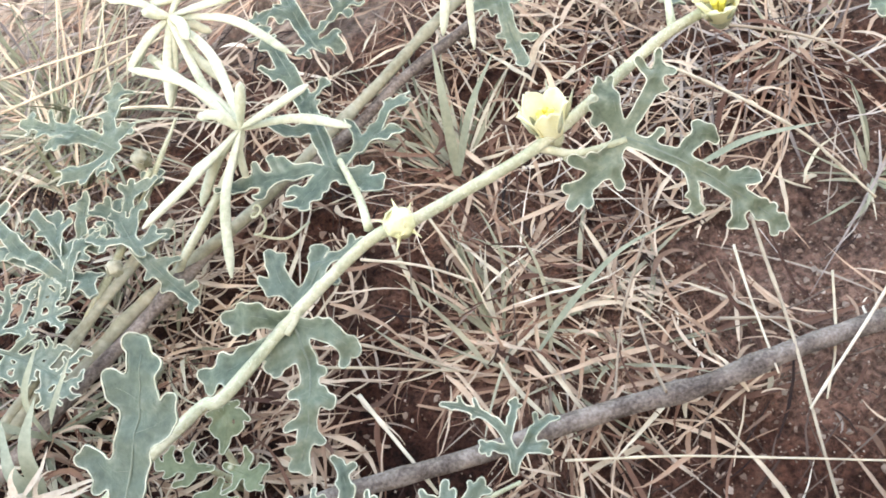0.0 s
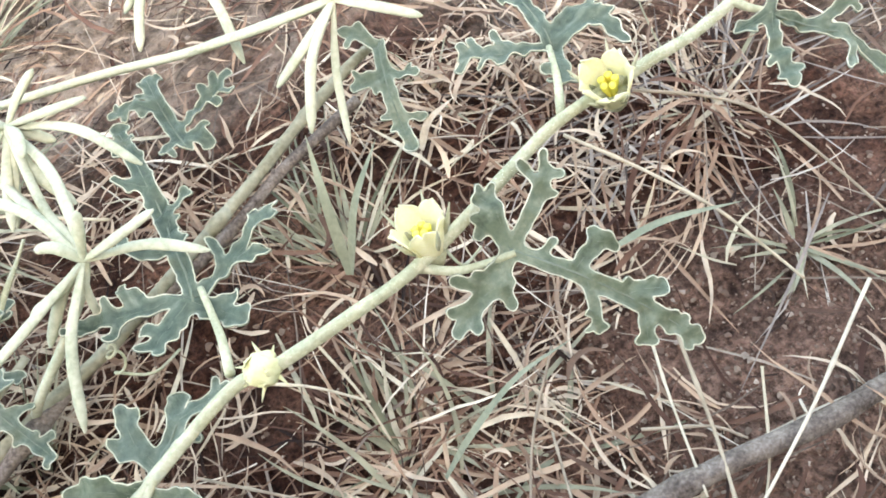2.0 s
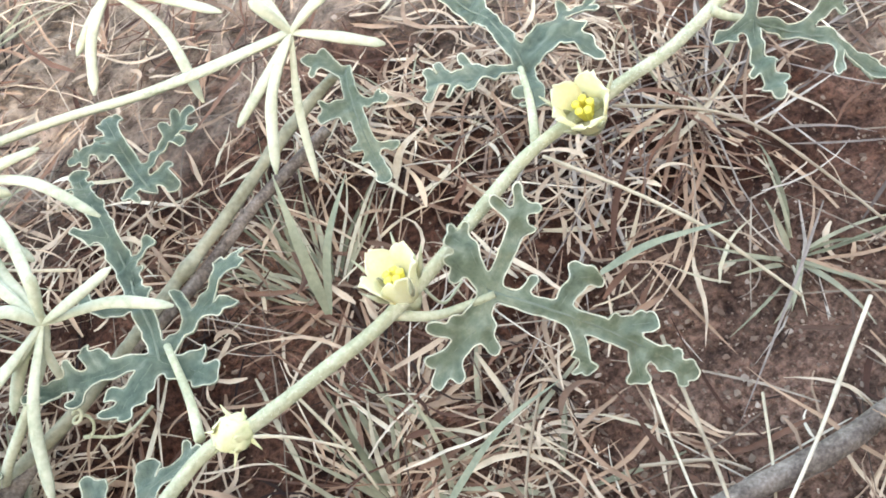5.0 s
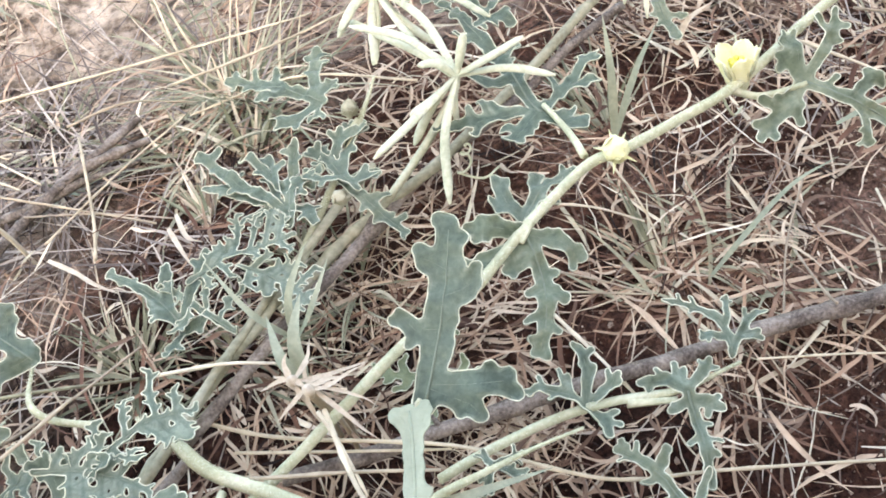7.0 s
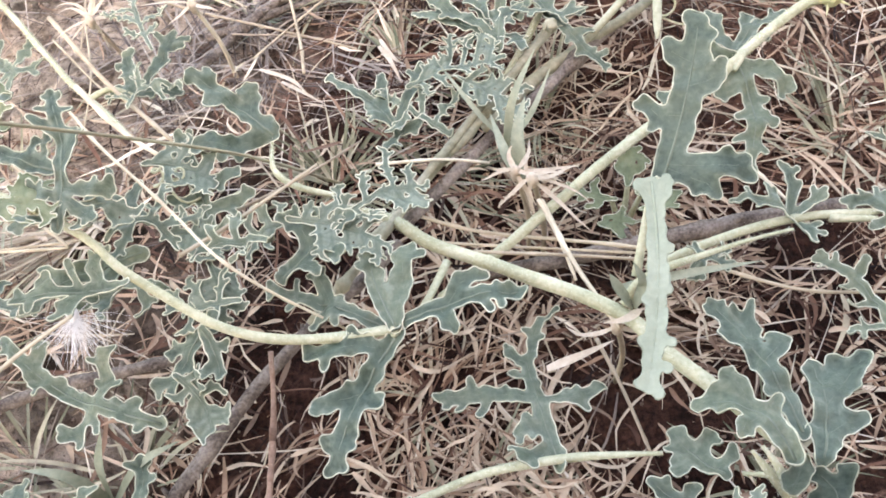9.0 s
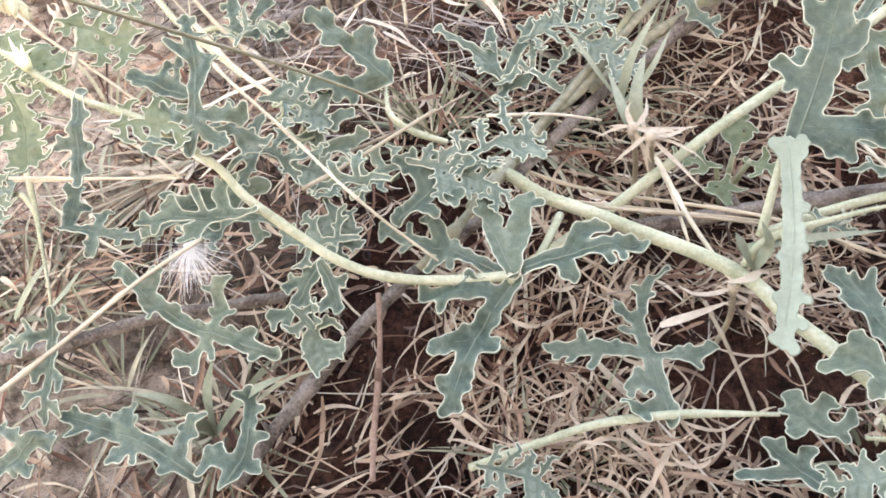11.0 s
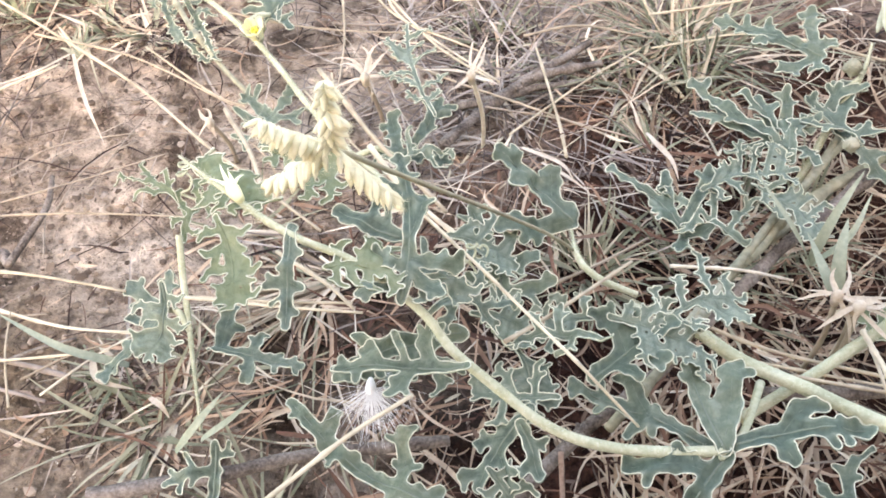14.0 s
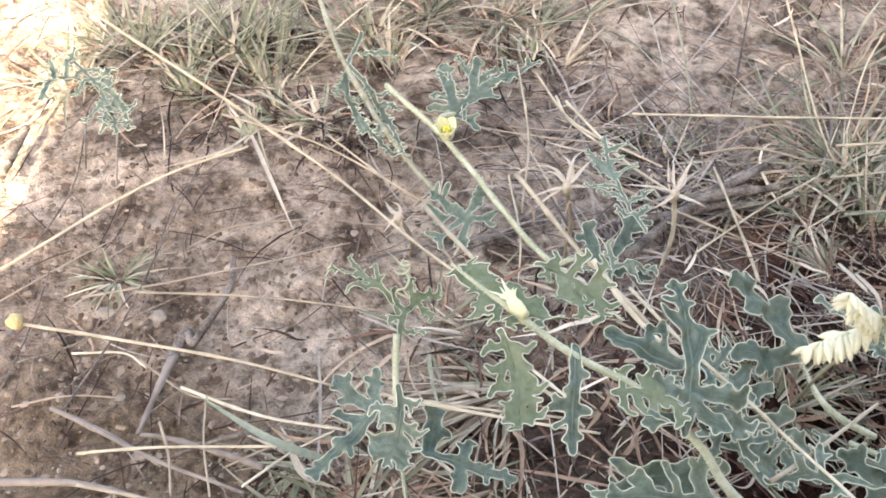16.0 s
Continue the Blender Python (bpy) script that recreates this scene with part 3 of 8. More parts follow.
def flower_bud(parent, centre, axis, size, seed, skin=None):
    """A downy bud of overlapping crumpled tepals with ragged points."""
    rng = random.Random(seed)
    f = facing(axis)
    c = Vector(centre)
    line = [tuple(c + f.col[2] * size * (s - 1)) for s in np.linspace(0, 2, 11)]
    radii = [0.88 * size * math.sqrt(max(0.02, 1 - (s - 1) ** 2)) * (1 + 0.08 * math.sin(5 * s)) for s in np.linspace(0, 2, 11)]
    v, q = sweep(line, radii, 18, 5, 0.10)
    v = [tuple(Vector(p) + (Vector(p) - c) * 0.22 * noise.noise(Vector(p) / size * 1.3 + Vector((seed, 0, 0)))) for p in v]
    ob = link_mesh("flower_bud", v, q, skin or BUD, parent, "pale green closed bud" if skin else "pale yellowish crumpled flower bud")
    for k in range(5):
        a = 2 * math.pi * k / 5 + rng.uniform(-0.3, 0.3)
        out = f.col[0] * math.cos(a) + f.col[1] * math.sin(a)
        side = f.col[2].cross(out)
        w, faces = petal_mesh(size * rng.uniform(1.2, 1.6), size * 0.75, -size * rng.uniform(0.1, 0.4), rng)
        tepal = link_mesh("tepal", [tuple(c - f.col[2] * size * 0.55 + out * (size * 0.85 + p[2]) + side * p[1] + f.col[2] * p[0]) for p in w], faces, skin or BUD, ob)
        thick = tepal.modifiers.new("thickness", "SOLIDIFY")
        thick.thickness = 0.0003
    for k in range(7):
        a = 2 * math.pi * k / 7 + rng.uniform(-0.3, 0.3)
        out = f.col[0] * math.cos(a) + f.col[1] * math.sin(a)
        base = c + out * size * 0.6 - f.col[2] * size * 0.45
        long = rng.uniform(0.45, 0.95)
        pts = [tuple(base), tuple(base + (out * 0.8 + f.col[2] * 0.1) * size * 0.5 * long), tuple(base + (out * 1.3 + f.col[2] * 0.5) * size * long)]
        link_mesh("sepal", *sweep(pts, [size * 0.18, size * 0.13, size * 0.02], 6), skin or BUD, ob)
    return ob


def withered_flower(parent, top, foot, seed):
    """A closed withered flower: limp cream petals folded along one axis."""
    rng = random.Random(seed)
    a, b = np.array(foot), np.array(top)
    long = np.linalg.norm(b - a)
    d = (b - a) / long
    ob = link_mesh("withered_flower", *sweep([a, a + d * long * 0.3, a + d * long * 0.55], [0.0012, 0.0019, 0.0008], 10), BUD, parent, "limp cream withered flower")
    for k in range(9):
        w = d + np.array([rng.gauss(0, 0.16) for _ in range(3)])
        link_mesh("petal", *blade_of(a + d * long * rng.uniform(0.05, 0.25), w, long * rng.uniform(0.6, 0.95), 0.0014, rng.uniform(0, 0.5), 0.5, rng, 7), PETAL, ob)
    return ob


def tendril(parent, place, r, seed):
    rng = random.Random(seed)
    pts, turns = [], rng.uniform(1.6, 2.6)
    for i in range(40):
        s = i / 39
        a = 2 * math.pi * turns * s + seed
        k = r * (1 - 0.55 * s)
        pts.append((place[0] + k * math.cos(a) - r + s * r, place[1] + k * math.sin(a), place[2] - 0.012 * (1 - s) ** 2))
    root = [(place[0] + r * 3 + 0.004, place[1] + 0.004, place[2] - 0.02), (place[0] + r * 1.6, place[1] - r, place[2] - 0.016)]
    line = spline(root + pts[::3], 4)
    return link_mesh("tendril", *sweep(line, 0.00042, 6), STEM, parent, "coiled pale tendril")


def branch(points, r0, r1, seed, label, mat=None):
    """A dead branch or stalk with knots, bends and a broken end."""
    rng = random.Random(seed)
    line = spline(points, 12)
    for i, p in enumerate(line):
        q = Vector(p)
        line[i] += np.array([noise.noise(q * 40 + Vector((seed, k, 0))) for k in (0, 3, 7)]) * r0 * 0.55
        line[i][2] = max(line[i][2], ground_z(p[0], p[1]) + r0 * 0.6)
    n = len(line)
    r = np.linspace(r0, r1, n) * np.array([1 + 0.16 * noise.noise(Vector(p) * 110) for p in line])
    for _ in range(3):
        k = rng.randrange(4, n - 4)
        r[k - 1:k + 2] *= (1.12, 1.25, 1.1)
    ob = link_mesh("branch" if r0 > 0.002 else "stalk", *sweep(line, r, 12, 7, 0.06), mat or WOOD)
    tagged(ob, label, "branch" if r0 > 0.002 else "stalk")
    if r0 <= 0.002:
        for _ in range(3):
            k = rng.randrange(5, n - 5)
            link_mesh("joint", *sweep(line[k - 1:k + 2], r[k - 1:k + 2] * (1.04, 1.2, 1.04), 10), mat or WOOD, ob)
    if r0 > 0.002:
        for _ in range(3):
            k = rng.randrange(6, n - 6)
            a = np.array([rng.uniform(-1, 1), rng.uniform(-1, 1), rng.uniform(0.2, 1)])
            p = line[k]
            link_mesh("twig_stub", *sweep([p, p + a * r[k] * 0.9, p + a * r[k] * 1.7], [r[k] * 0.55, r[k] * 0.4, r[k] * 0.3], 7), mat or WOOD, ob)
    return ob


def straw(points, r, seed, mat=None):
    """One long dry grass stalk with its joints."""
    rng = random.Random(seed)
    line = spline(points, 8)
    n = len(line)
    rad = np.linspace(r, r * 0.7, n)
    for k in range(5, n - 2, 9):
        rad[k] *= 1.35
    line = line + np.array([[0.0007 * noise.noise(Vector(p) * 25 + Vector((seed, k, 0))) for k in (0, 5, 9)] for p in line])
    ob = link_mesh("straw", *sweep(line, rad, 7), mat or STRAW)
    return tagged(ob, "weathered grey-brown dead grass stalk on soil" if mat else "long dry straw-coloured grass stalk", "straw", "dry straws")


def finger_leaf(parent, base, tip, wide, seed):
    """A narrow fleshy pale leaf with a rounded end."""
    rng = random.Random(seed)
    a, b = np.array(base), np.array(tip)
    side = np.cross(b - a, (0, 0, 1))
    mid = (a + b) / 2 + side * rng.uniform(-0.10, 0.10) + np.array((0, 0, rng.uniform(0.0, 0.003)))
    line = spline([a, mid, b], 9)
    n = len(line)
    w = wide / 2000
    prof = [w * (1 + 0.10 * noise.noise(Vector(line[i]) * 240)) * (0.42 + 0.62 * math.sin(math.pi * min(1, 0.05 + 0.75 * i / (n - 1)))) * (1 if i < n - 2 else 0.75 if i == n - 2 else 0.3) for i in range(n)]
    v, q = sweep(line, prof, 10)
    v = np.array(v).reshape(n, 10, 3)
    v[:, :, 2] = line[:, 2][:, None] + (v[:, :, 2] - line[:, 2][:, None]) * 0.6
    return link_mesh("leaf", v.reshape(-1, 3), q, PALE, parent)


def pale_stem(points, r0, r1):
    line = spline(points, 10)
    return link_mesh("stem", *sweep(line, np.linspace(r0, r1, len(line)), 10, 5, 0.08), PALE, pale_plant)


def dry_star(centre, tips, seed):
    """The papery spread bracts of a withered flower head."""
    rng = random.Random(seed)
    c = np.array(centre)
    ob = tagged(empty("dry_bracts", centre), "pale papery spread bracts of a withered grass shoot", "dry bracts")
    for t in tips:
        t = np.array(t)
        d = t - c
        long = np.linalg.norm(d)
        v, q = blade_of(c, d / long + np.array((0, 0, 0.15)), long * rng.uniform(0.75, 1.15), rng.uniform(0.0011, 0.0020), rng.uniform(0.2, 0.9), 0.9, rng, 8, kink=0.12)
        link_mesh("bract", v, q, PAPER, ob)
    link_mesh("core", *sweep([c - (0, 0, 0.004), c, c + (0, 0, 0.002)], [0.0012, 0.0019, 0.0009], 8), PAPER, ob)
    low = np.array((c[0] + 0.004, c[1] + 0.004, ground_z(c[0], c[1])))
    link_mesh("stalk", *sweep(spline([low, (low + c) / 2 + (0.002, 0, 0), c], 6), 0.0009, 7), STRAW, ob)
    return ob


def seed_head(hub, tips, foot, seed):
    """A grass stalk with four stout hairy spikes spread at its top."""
    rng = random.Random(seed)
    h = np.array(hub)
    ob = tagged(empty("grass_seed_head", foot), "tall grass stalk with four stout cream hairy spikes", "seed head")
    f = np.array(foot)
    link_mesh("stalk", *sweep(spline([f, (f * 0.6 + h * 0.4) + (0.003, 0.004, 0), h], 10), np.linspace(0.0006, 0.0004, 21), 7), STALK, ob)
    for t in tips:
        t = np.array(t)
        d = t - h
        long = np.linalg.norm(d)
        d /= long
        side = np.cross(d, (0, 0, 1))
        side /= np.linalg.norm(side)
        up = np.cross(side, d)
        axis = [h + d * long * s + (0, 0, -0.001 * s) for s in np.linspace(0, 1, 5)]
        spike = link_mesh("spike", *sweep(axis, [0.0004, 0.0005, 0.0005, 0.0004, 0.0002], 6), HEAD, ob, "cream hairy one-sided spike")
        grains, hair_v, hair_f = [], [], []
        for i in range(15):
            s = 0.12 + 0.86 * i / 14
            p = h + d * long * s
            for sg in (-1, 1):
                big = 0.8 + 0.5 * math.sin(math.pi * min(1, s))
                way = side * sg * 0.5 - up * 0.2 + np.array((0.1, -0.7, -0.35)) + d * 0.45
                way += np.array([rng.gauss(0, 0.22) for _ in range(3)])
                way /= np.linalg.norm(way)
                e = p + way * 0.0027 * big
                grains.append(sweep([p, p + (e - p) * 0.4, p + (e - p) * 0.75, e], [0.0002, 0.00050 * big, 0.00036 * big, 0.0001], 7))
                for _ in range(80):
                    w = way + np.array([rng.gauss(0, 0.8) for _ in range(3)])
                    w /= np.linalg.norm(w)
                    a = p + (e - p) * rng.uniform(0.2, 0.9)
                    x = np.cross(w, d) * 0.00004
                    k = len(hair_v)
                    hair_v += [a - x, a + x, a + w * rng.uniform(0.0005, 0.0015)]
                    hair_f.append((k, k + 1, k + 2))
        tagged(link_mesh("grain", *joined(grains), HEAD, spike), kind="stuff")
        tagged(link_mesh("hairs", hair_v, hair_f, HEAD, spike), kind="stuff")
    return ob


def seed_fluff(place, seed):
    """A tuft of fine white silk that spreads from one point."""
    rng = random.Random(seed)
    p = np.array(place)
    verts, faces = [], []
    for _ in range(170):
        a = rng.gauss(-1.45, 0.75)
        d = np.array((math.cos(a), math.sin(a), rng.uniform(-0.7, 0.35)))
        q = blade_of(p + d * 0.0006, d, rng.uniform(0.005, 0.017), 0.00008, rng.uniform(0, 0.5), 0.25, rng, 4)
        o = len(verts)
        verts += q[0]
        faces += [tuple(i + o for i in f) for f in q[1]]
    ob = tagged(empty("seed_fluff", place), "white silky tuft of a wind-borne seed", "seed fluff")
    tagged(link_mesh("silk", verts, faces, FLUFF, ob), kind="stuff")
    core = [p + np.array((0, 0.003, 0.001)) * s for s in (-0.5, 0, 0.5, 1)]
    link_mesh("seed", *sweep(core, [0.0007, 0.0016, 0.0013, 0.0004], 9), FLUFF, ob)
    return ob


def dried_fruit(place, seed):
    """A small shrivelled orange-yellow fruit at a straw's end."""
    rng = random.Random(seed)
    p = Vector(place)
    bm = bmesh.new()
    bmesh.ops.create_icosphere(bm, subdivisions=3, radius=0.0026)
    for v in bm.verts:
        v.co *= 1 + 0.28 * noise.noise(v.co * 500) + 0.1 * noise.noise(v.co * 1400)
        v.co = v.co + p
    me = bpy.data.meshes.new("dried_fruit")
    bm.to_mesh(me)
    bm.free()
    me.materials.append(FRUIT)
    return tagged(new("dried_fruit", me), "small shrivelled orange-yellow dried fruit on a straw", "fruit")


def grass_tuft(x, y, count, length, lean, green, seed, toward=None, wide=1.0, spread=0.55, stiff=False):
    """A tuft of grass: blades out of one root, some green, some dry; stiff ones are broader and stand in all directions."""
    rng = random.Random(seed)
    pair = ([], [])
    for _ in range(count):
        a = rng.uniform(0, 2 * math.pi) if toward is None else rng.gauss(radians(toward), spread)
        r = rng.uniform(0, 0.006 if stiff else 0.010)
        bx, by = x + r * math.cos(a), y + r * math.sin(a)
        fresh = rng.random() < green
        out = lean * rng.uniform(0.4, 1.3)
        long = length * rng.uniform(0.45, 1.1) * (0.8 if fresh else 1.0)
        d = (math.cos(a) * out, math.sin(a) * out, max(0.12, 1.05 - 0.75 * lean) * rng.uniform(0.5, 1.0))
        broad = wide * (rng.uniform(0.0013, 0.0028) if stiff else rng.uniform(0.0008, 0.0021) if fresh else rng.uniform(0.0006, 0.0017))
        z = ground_z(bx, by) - 0.001
        pair[0 if fresh else 1].append(blade_of((bx, by, z), d, long, broad, rng.uniform(0.1, 0.9) if fresh or stiff else rng.uniform(1.0, 3.0), 0.4 if fresh or stiff else 1.6, rng, 8, floor=z + 0.002))
    ob = tagged(empty("grass_tuft", (x, y, 0)), "tuft of grey-green grass with dry tan blades" if green > 0.3 else "withered tan grass tuft with curled blades", "grass", kind="stuff")
    if pair[0]:
        link_mesh("green_blades", *joined(pair[0]), STIFF if stiff else GREEN, ob)
    if pair[1]:
        link_mesh("dry_blades", *joined(pair[1]), STRAWY if stiff else SHEATH if y > 0.24 else DRY, ob)
    return ob


def grass_blade(points, wide, seed, dry=0):
    """One broad grass blade, folded along its middle."""
    line = spline(points, 7)
    n = len(line)
    tan = np.gradient(line, axis=0)
    side = np.cross(tan, (0, 0, 1))
    side /= np.linalg.norm(side, axis=1)[:, None] + 1e-9
    verts, faces = [], []
    for i in range(n):
        s = i / (n - 1)
        w = wide * (1 - s**2.4) * (0.6 + 0.4 * min(1, 5 * s)) + 0.00015
        verts += [line[i] - side[i] * w / 2 + (0, 0, w * 0.2), line[i], line[i] + side[i] * w / 2 + (0, 0, w * 0.2)]
    for i in range(n - 1):
        a = 3 * i
        faces += [(a, a + 1, a + 4, a + 3), (a + 1, a + 2, a + 5, a + 4)]
    ob = link_mesh("broad_grass", verts, faces, PAPER if dry else BLADE)
    return tagged(ob, "broad papery dry grass blade" if dry else "broad grey-green grass blade", "grass", "dry grass blades" if dry else "green grass blades")


def pebble(x, y, r, seed):
    rng = random.Random(seed)
    bm = bmesh.new()
    bmesh.ops.create_icosphere(bm, subdivisions=3, radius=r)
    for v in bm.verts:
        v.co *= 1 + 0.45 * noise.noise(v.co / r * 1.1 + Vector((seed, 0, 0))) + 0.16 * noise.noise(v.co / r * 3)
        v.co.x *= 1.0 + 0.35 * math.sin(seed)
        v.co.z *= 0.5
        v.co += Vector((x, y, ground_z(x, y) + r * 0.15))
    me = bpy.data.meshes.new("pebble")
    bm.to_mesh(me)
    bm.free()
    me.polygons.foreach_set("use_smooth", [True] * len(me.polygons))
    me.materials.append(STONE)
    return tagged(new("pebble", me), "small rough tan pebble half sunk in dry soil", "pebble", "pebbles")


# ---- the creeping plants ----
creeper = tagged(empty("creeping_vine", (0.02, 0.12, 0.0)), "grey-green creeping vine with lobed leaves and pale yellow flowers", "vine")
vine_stem(creeper, [(-0.1462, 0.0632, 0.0300), (-0.1223, 0.0739, 0.0380), (-0.0990, 0.0861, 0.0440), (-0.0716, 0.0999, 0.0500), (-0.0622, 0.0998, 0.0540), (-0.0414, 0.1146, 0.0560), (-0.0183, 0.1275, 0.0590), (-0.0037, 0.1285, 0.0620), (0.0310, 0.1371, 0.0640), (0.0570, 0.1495, 0.0660), (0.0746, 0.1584, 0.0670), (0.0970, 0.1631, 0.0690), (0.1137, 0.1688, 0.0660), (0.1273, 0.1760, 0.0620), (0.1434, 0.1838, 0.0600), (0.1678, 0.1931, 0.0580)], 0.00165, 0.0014, label='pale hairy green creeping stem')
lobed_leaf(creeper, (0.0526, 0.1327, 0.0640), -42.8, -20.0, 27, 47.1, bow=1.9, width=4.8, seed=1, knobs=((0.86, 63, 2.7), (0.93, 49, 1.8), (0.93, -49, 3.4), (0.83, -63, 2.2), (0.13, 62, 4.9), (0.81, 59, 1.8)), lobes=[
    (0.01, 82, 14.0, 4, 5.6, 2.1, ((0.81, 64, 6.7), (0.89, 22, 5.4), (0.91, -51, 3.3), (0.69, -60, 3.6))),
    (0.0, 126, 10.1, 37, 4.1, 1.9, ((0.9, -32, 3.3), (0.81, -63, 3.8), (0.93, 43, 1.5))),
    (0.0, 140, 5.9, 55, 3.1, 2.4, ((0.82, -31, 3.6), (0.8, -63, 2.8), (0.87, 43, 2.2))),
    (0.0, -96, 9.2, -25, 8.8, 2.9, ((0.61, -64, 7.5), (0.45, -88, 4.3), (0.26, -63, 1.7), (0.3, 64, 2.7), (0.34, 45, 7.0), (0.89, -27, 4.3), (0.85, 14, 6.7), (0.87, 58, 4.3))),
    (0.31, 72, 8.7, -48, 2.6, 2.4, ((0.63, 42, 3.1), (0.9, 61, 1.6), (0.88, -28, 2.9))),
    (0.38, -51, 6.7, -6, 5.4, 1.6, ((0.6, -64, 1.4), (0.88, -59, 2.7), (0.92, 63, 1.4))),
    (0.59, 50, 3.6, -17, 4.5, 2.2, ((0.05, 67, 2.9), (0.64, 64, 1.6), (0.9, 50, 1.3))),
    (0.69, -54, 5.0, 1, 3.0, 1.9, ((0.85, -56, 2.0), (0.89, 39, 1.6)))],
           petiole=[(0.0319, 0.1375, 0.0630), (0.0410, 0.1345, 0.0600), (0.0536, 0.1317, 0.0635)])
lobed_leaf(creeper, (-0.0426, 0.1147, 0.0560), -99.9, -17.1, 0, 37.1, bow=4.0, width=5.6, seed=2, knobs=((0.48, -72, 5.0), (0.7, -63, 5.4), (0.88, -64, 3.2), (0.77, 57, 3.9), (0.93, 34, 3.5), (0.93, -28, 3.2), (0.36, 63, 4.2)), lobes=[
    (0.04, -127, 10.8, 13, 5.4, 3.0, ((0.71, -63, 1.8), (0.46, -64, 1.8), (0.79, 64, 3.1), (0.6, 76, 3.0))),
    (0.1, -86, 14.9, -2, 9.3, 3.3, ((0.74, -63, 3.5), (0.57, -64, 2.0), (0.93, -32, 3.3), (0.93, 37, 3.4), (0.77, 63, 3.2))),
    (0.22, -78, 5.2, -5, 4.3, 2.4, ((0.65, -63, 1.6), (0.05, -75, 3.3), (0.79, 63, 2.4))),
    (0.05, 48, 10.2, -21, 7.5, 2.8, ((0.47, 62, 1.7), (0.85, 63, 1.7), (0.86, -63, 4.2), (0.3, 61, 1.7))),
    (0.51, 55, 3.2, 7, 3.1, 2.2, ((0.41, 69, 1.3), (0.85, -46, 1.6)))],
           petiole=[(-0.0385, 0.1165, 0.0570), (-0.0442, 0.1103, 0.0554)])
lobed_leaf(creeper, (-0.0411, 0.1181, 0.0540), 34.9, -4.3, 0, 25.2, bow=2.9, width=4.6, seed=3, knobs=((0.88, 64, 4.0), (0.35, -63, 6.6), (0.73, -63, 2.6), (0.15, -71, 1.6)), lobes=[
    (0.09, 65, 7.4, -22, 5.8, 3.0, ((0.52, 43, 4.0), (0.87, -1, 3.9), (0.87, -52, 2.9), (0.38, 63, 3.7))),
    (0.39, 35, 6.0, -19, 3.3, 2.0, ((0.76, 64, 1.7), (0.88, -62, 1.7)))])
lobed_leaf(creeper, (-0.0228, 0.1561, 0.0540), 100.9, -7.4, 0, 77.0, bow=-1.8, width=6.0, seed=4, knobs=((0.89, 62, 4.8), (0.93, -23, 5.4), (0.89, -64, 1.9), (0.76, -67, 1.8), (0.78, 65, 3.2)), lobes=[
    (0.02, -64, 12.5, 4, 15.6, 2.7, ((0.39, 67, 8.8), (0.89, 64, 4.7), (0.93, 4, 5.1), (0.93, -49, 3.5), (0.51, -63, 9.9), (0.46, -64, 6.9))),
    (0.0, -130, 6.9, -16, 8.0, 3.0, ((0.37, 49, 5.1), (0.73, -64, 2.0), (0.19, -63, 2.5), (0.85, 64, 2.8))),
    (0.01, 125, 9.8, -4, 4.1, 3.0, ((0.41, 64, 1.8), (0.61, 60, 2.5), (0.87, 42, 3.4), (0.85, -16, 4.8), (0.72, -63, 5.8))),
    (0.02, 76, 17.7, -8, 13.5, 2.5, ((0.49, -70, 8.1), (0.37, -63, 5.4), (0.67, -64, 3.7), (0.93, 22, 4.3), (0.87, 63, 3.7), (0.6, 63, 6.0))),
    (0.35, -24, 7.2, -23, 6.5, 1.9, ((0.88, -63, 2.7), (0.17, -64, 2.6))),
    (0.59, 44, 5.4, 5, 4.2, 2.1, ((0.36, 64, 2.2), (0.38, -63, 1.9))),
    (0.25, 61, 9.8, -20, 6.1, 1.9, ((0.93, -59, 1.9),)),
    (0.22, -27, 3.5, -41, 1.8, 1.8, ((0.72, 57, 2.7),))],
           petiole=[(-0.0171, 0.1316, 0.0590), (-0.0177, 0.1435, 0.0570), (-0.0206, 0.1601, 0.0537)])
lobed_leaf(creeper, (-0.0893, 0.1993, 0.0420), 142.0, -3.9, 0, 41.2, bow=-1.5, width=5.4, seed=5, knobs=((0.73, 63, 3.9), (0.71, -64, 5.1), (0.91, -64, 4.2), (0.64, 67, 2.1), (0.88, 64, 2.9)), lobes=[
    (0.06, -49, 13.5, -14, 9.4, 2.7, ((0.49, 64, 2.6), (0.66, -64, 4.5), (0.83, 64, 3.6), (0.88, -64, 4.2))),
    (0.06, -92, 6.4, -28, 3.3, 2.0, ((0.74, -64, 3.0), (0.68, 64, 2.1))),
    (0.04, 73, 10.2, -2, 6.1, 2.5, ((0.84, -52, 5.5), (0.71, 63, 4.7), (0.88, 9, 4.8), (0.76, -63, 3.7))),
    (0.03, 114, 7.7, -49, 3.3, 1.6, ((0.48, 38, 5.7),)),
    (0.49, -54, 4.7, -11, 3.5, 1.8, ((0.57, -74, 2.3),)),
    (0.36, 46, 7.0, 2, 4.7, 1.8, ((0.81, -63, 1.8), (0.68, 63, 2.6)))],
           petiole=[(-0.0873, 0.1835, 0.0360), (-0.0794, 0.1872, 0.0419)])
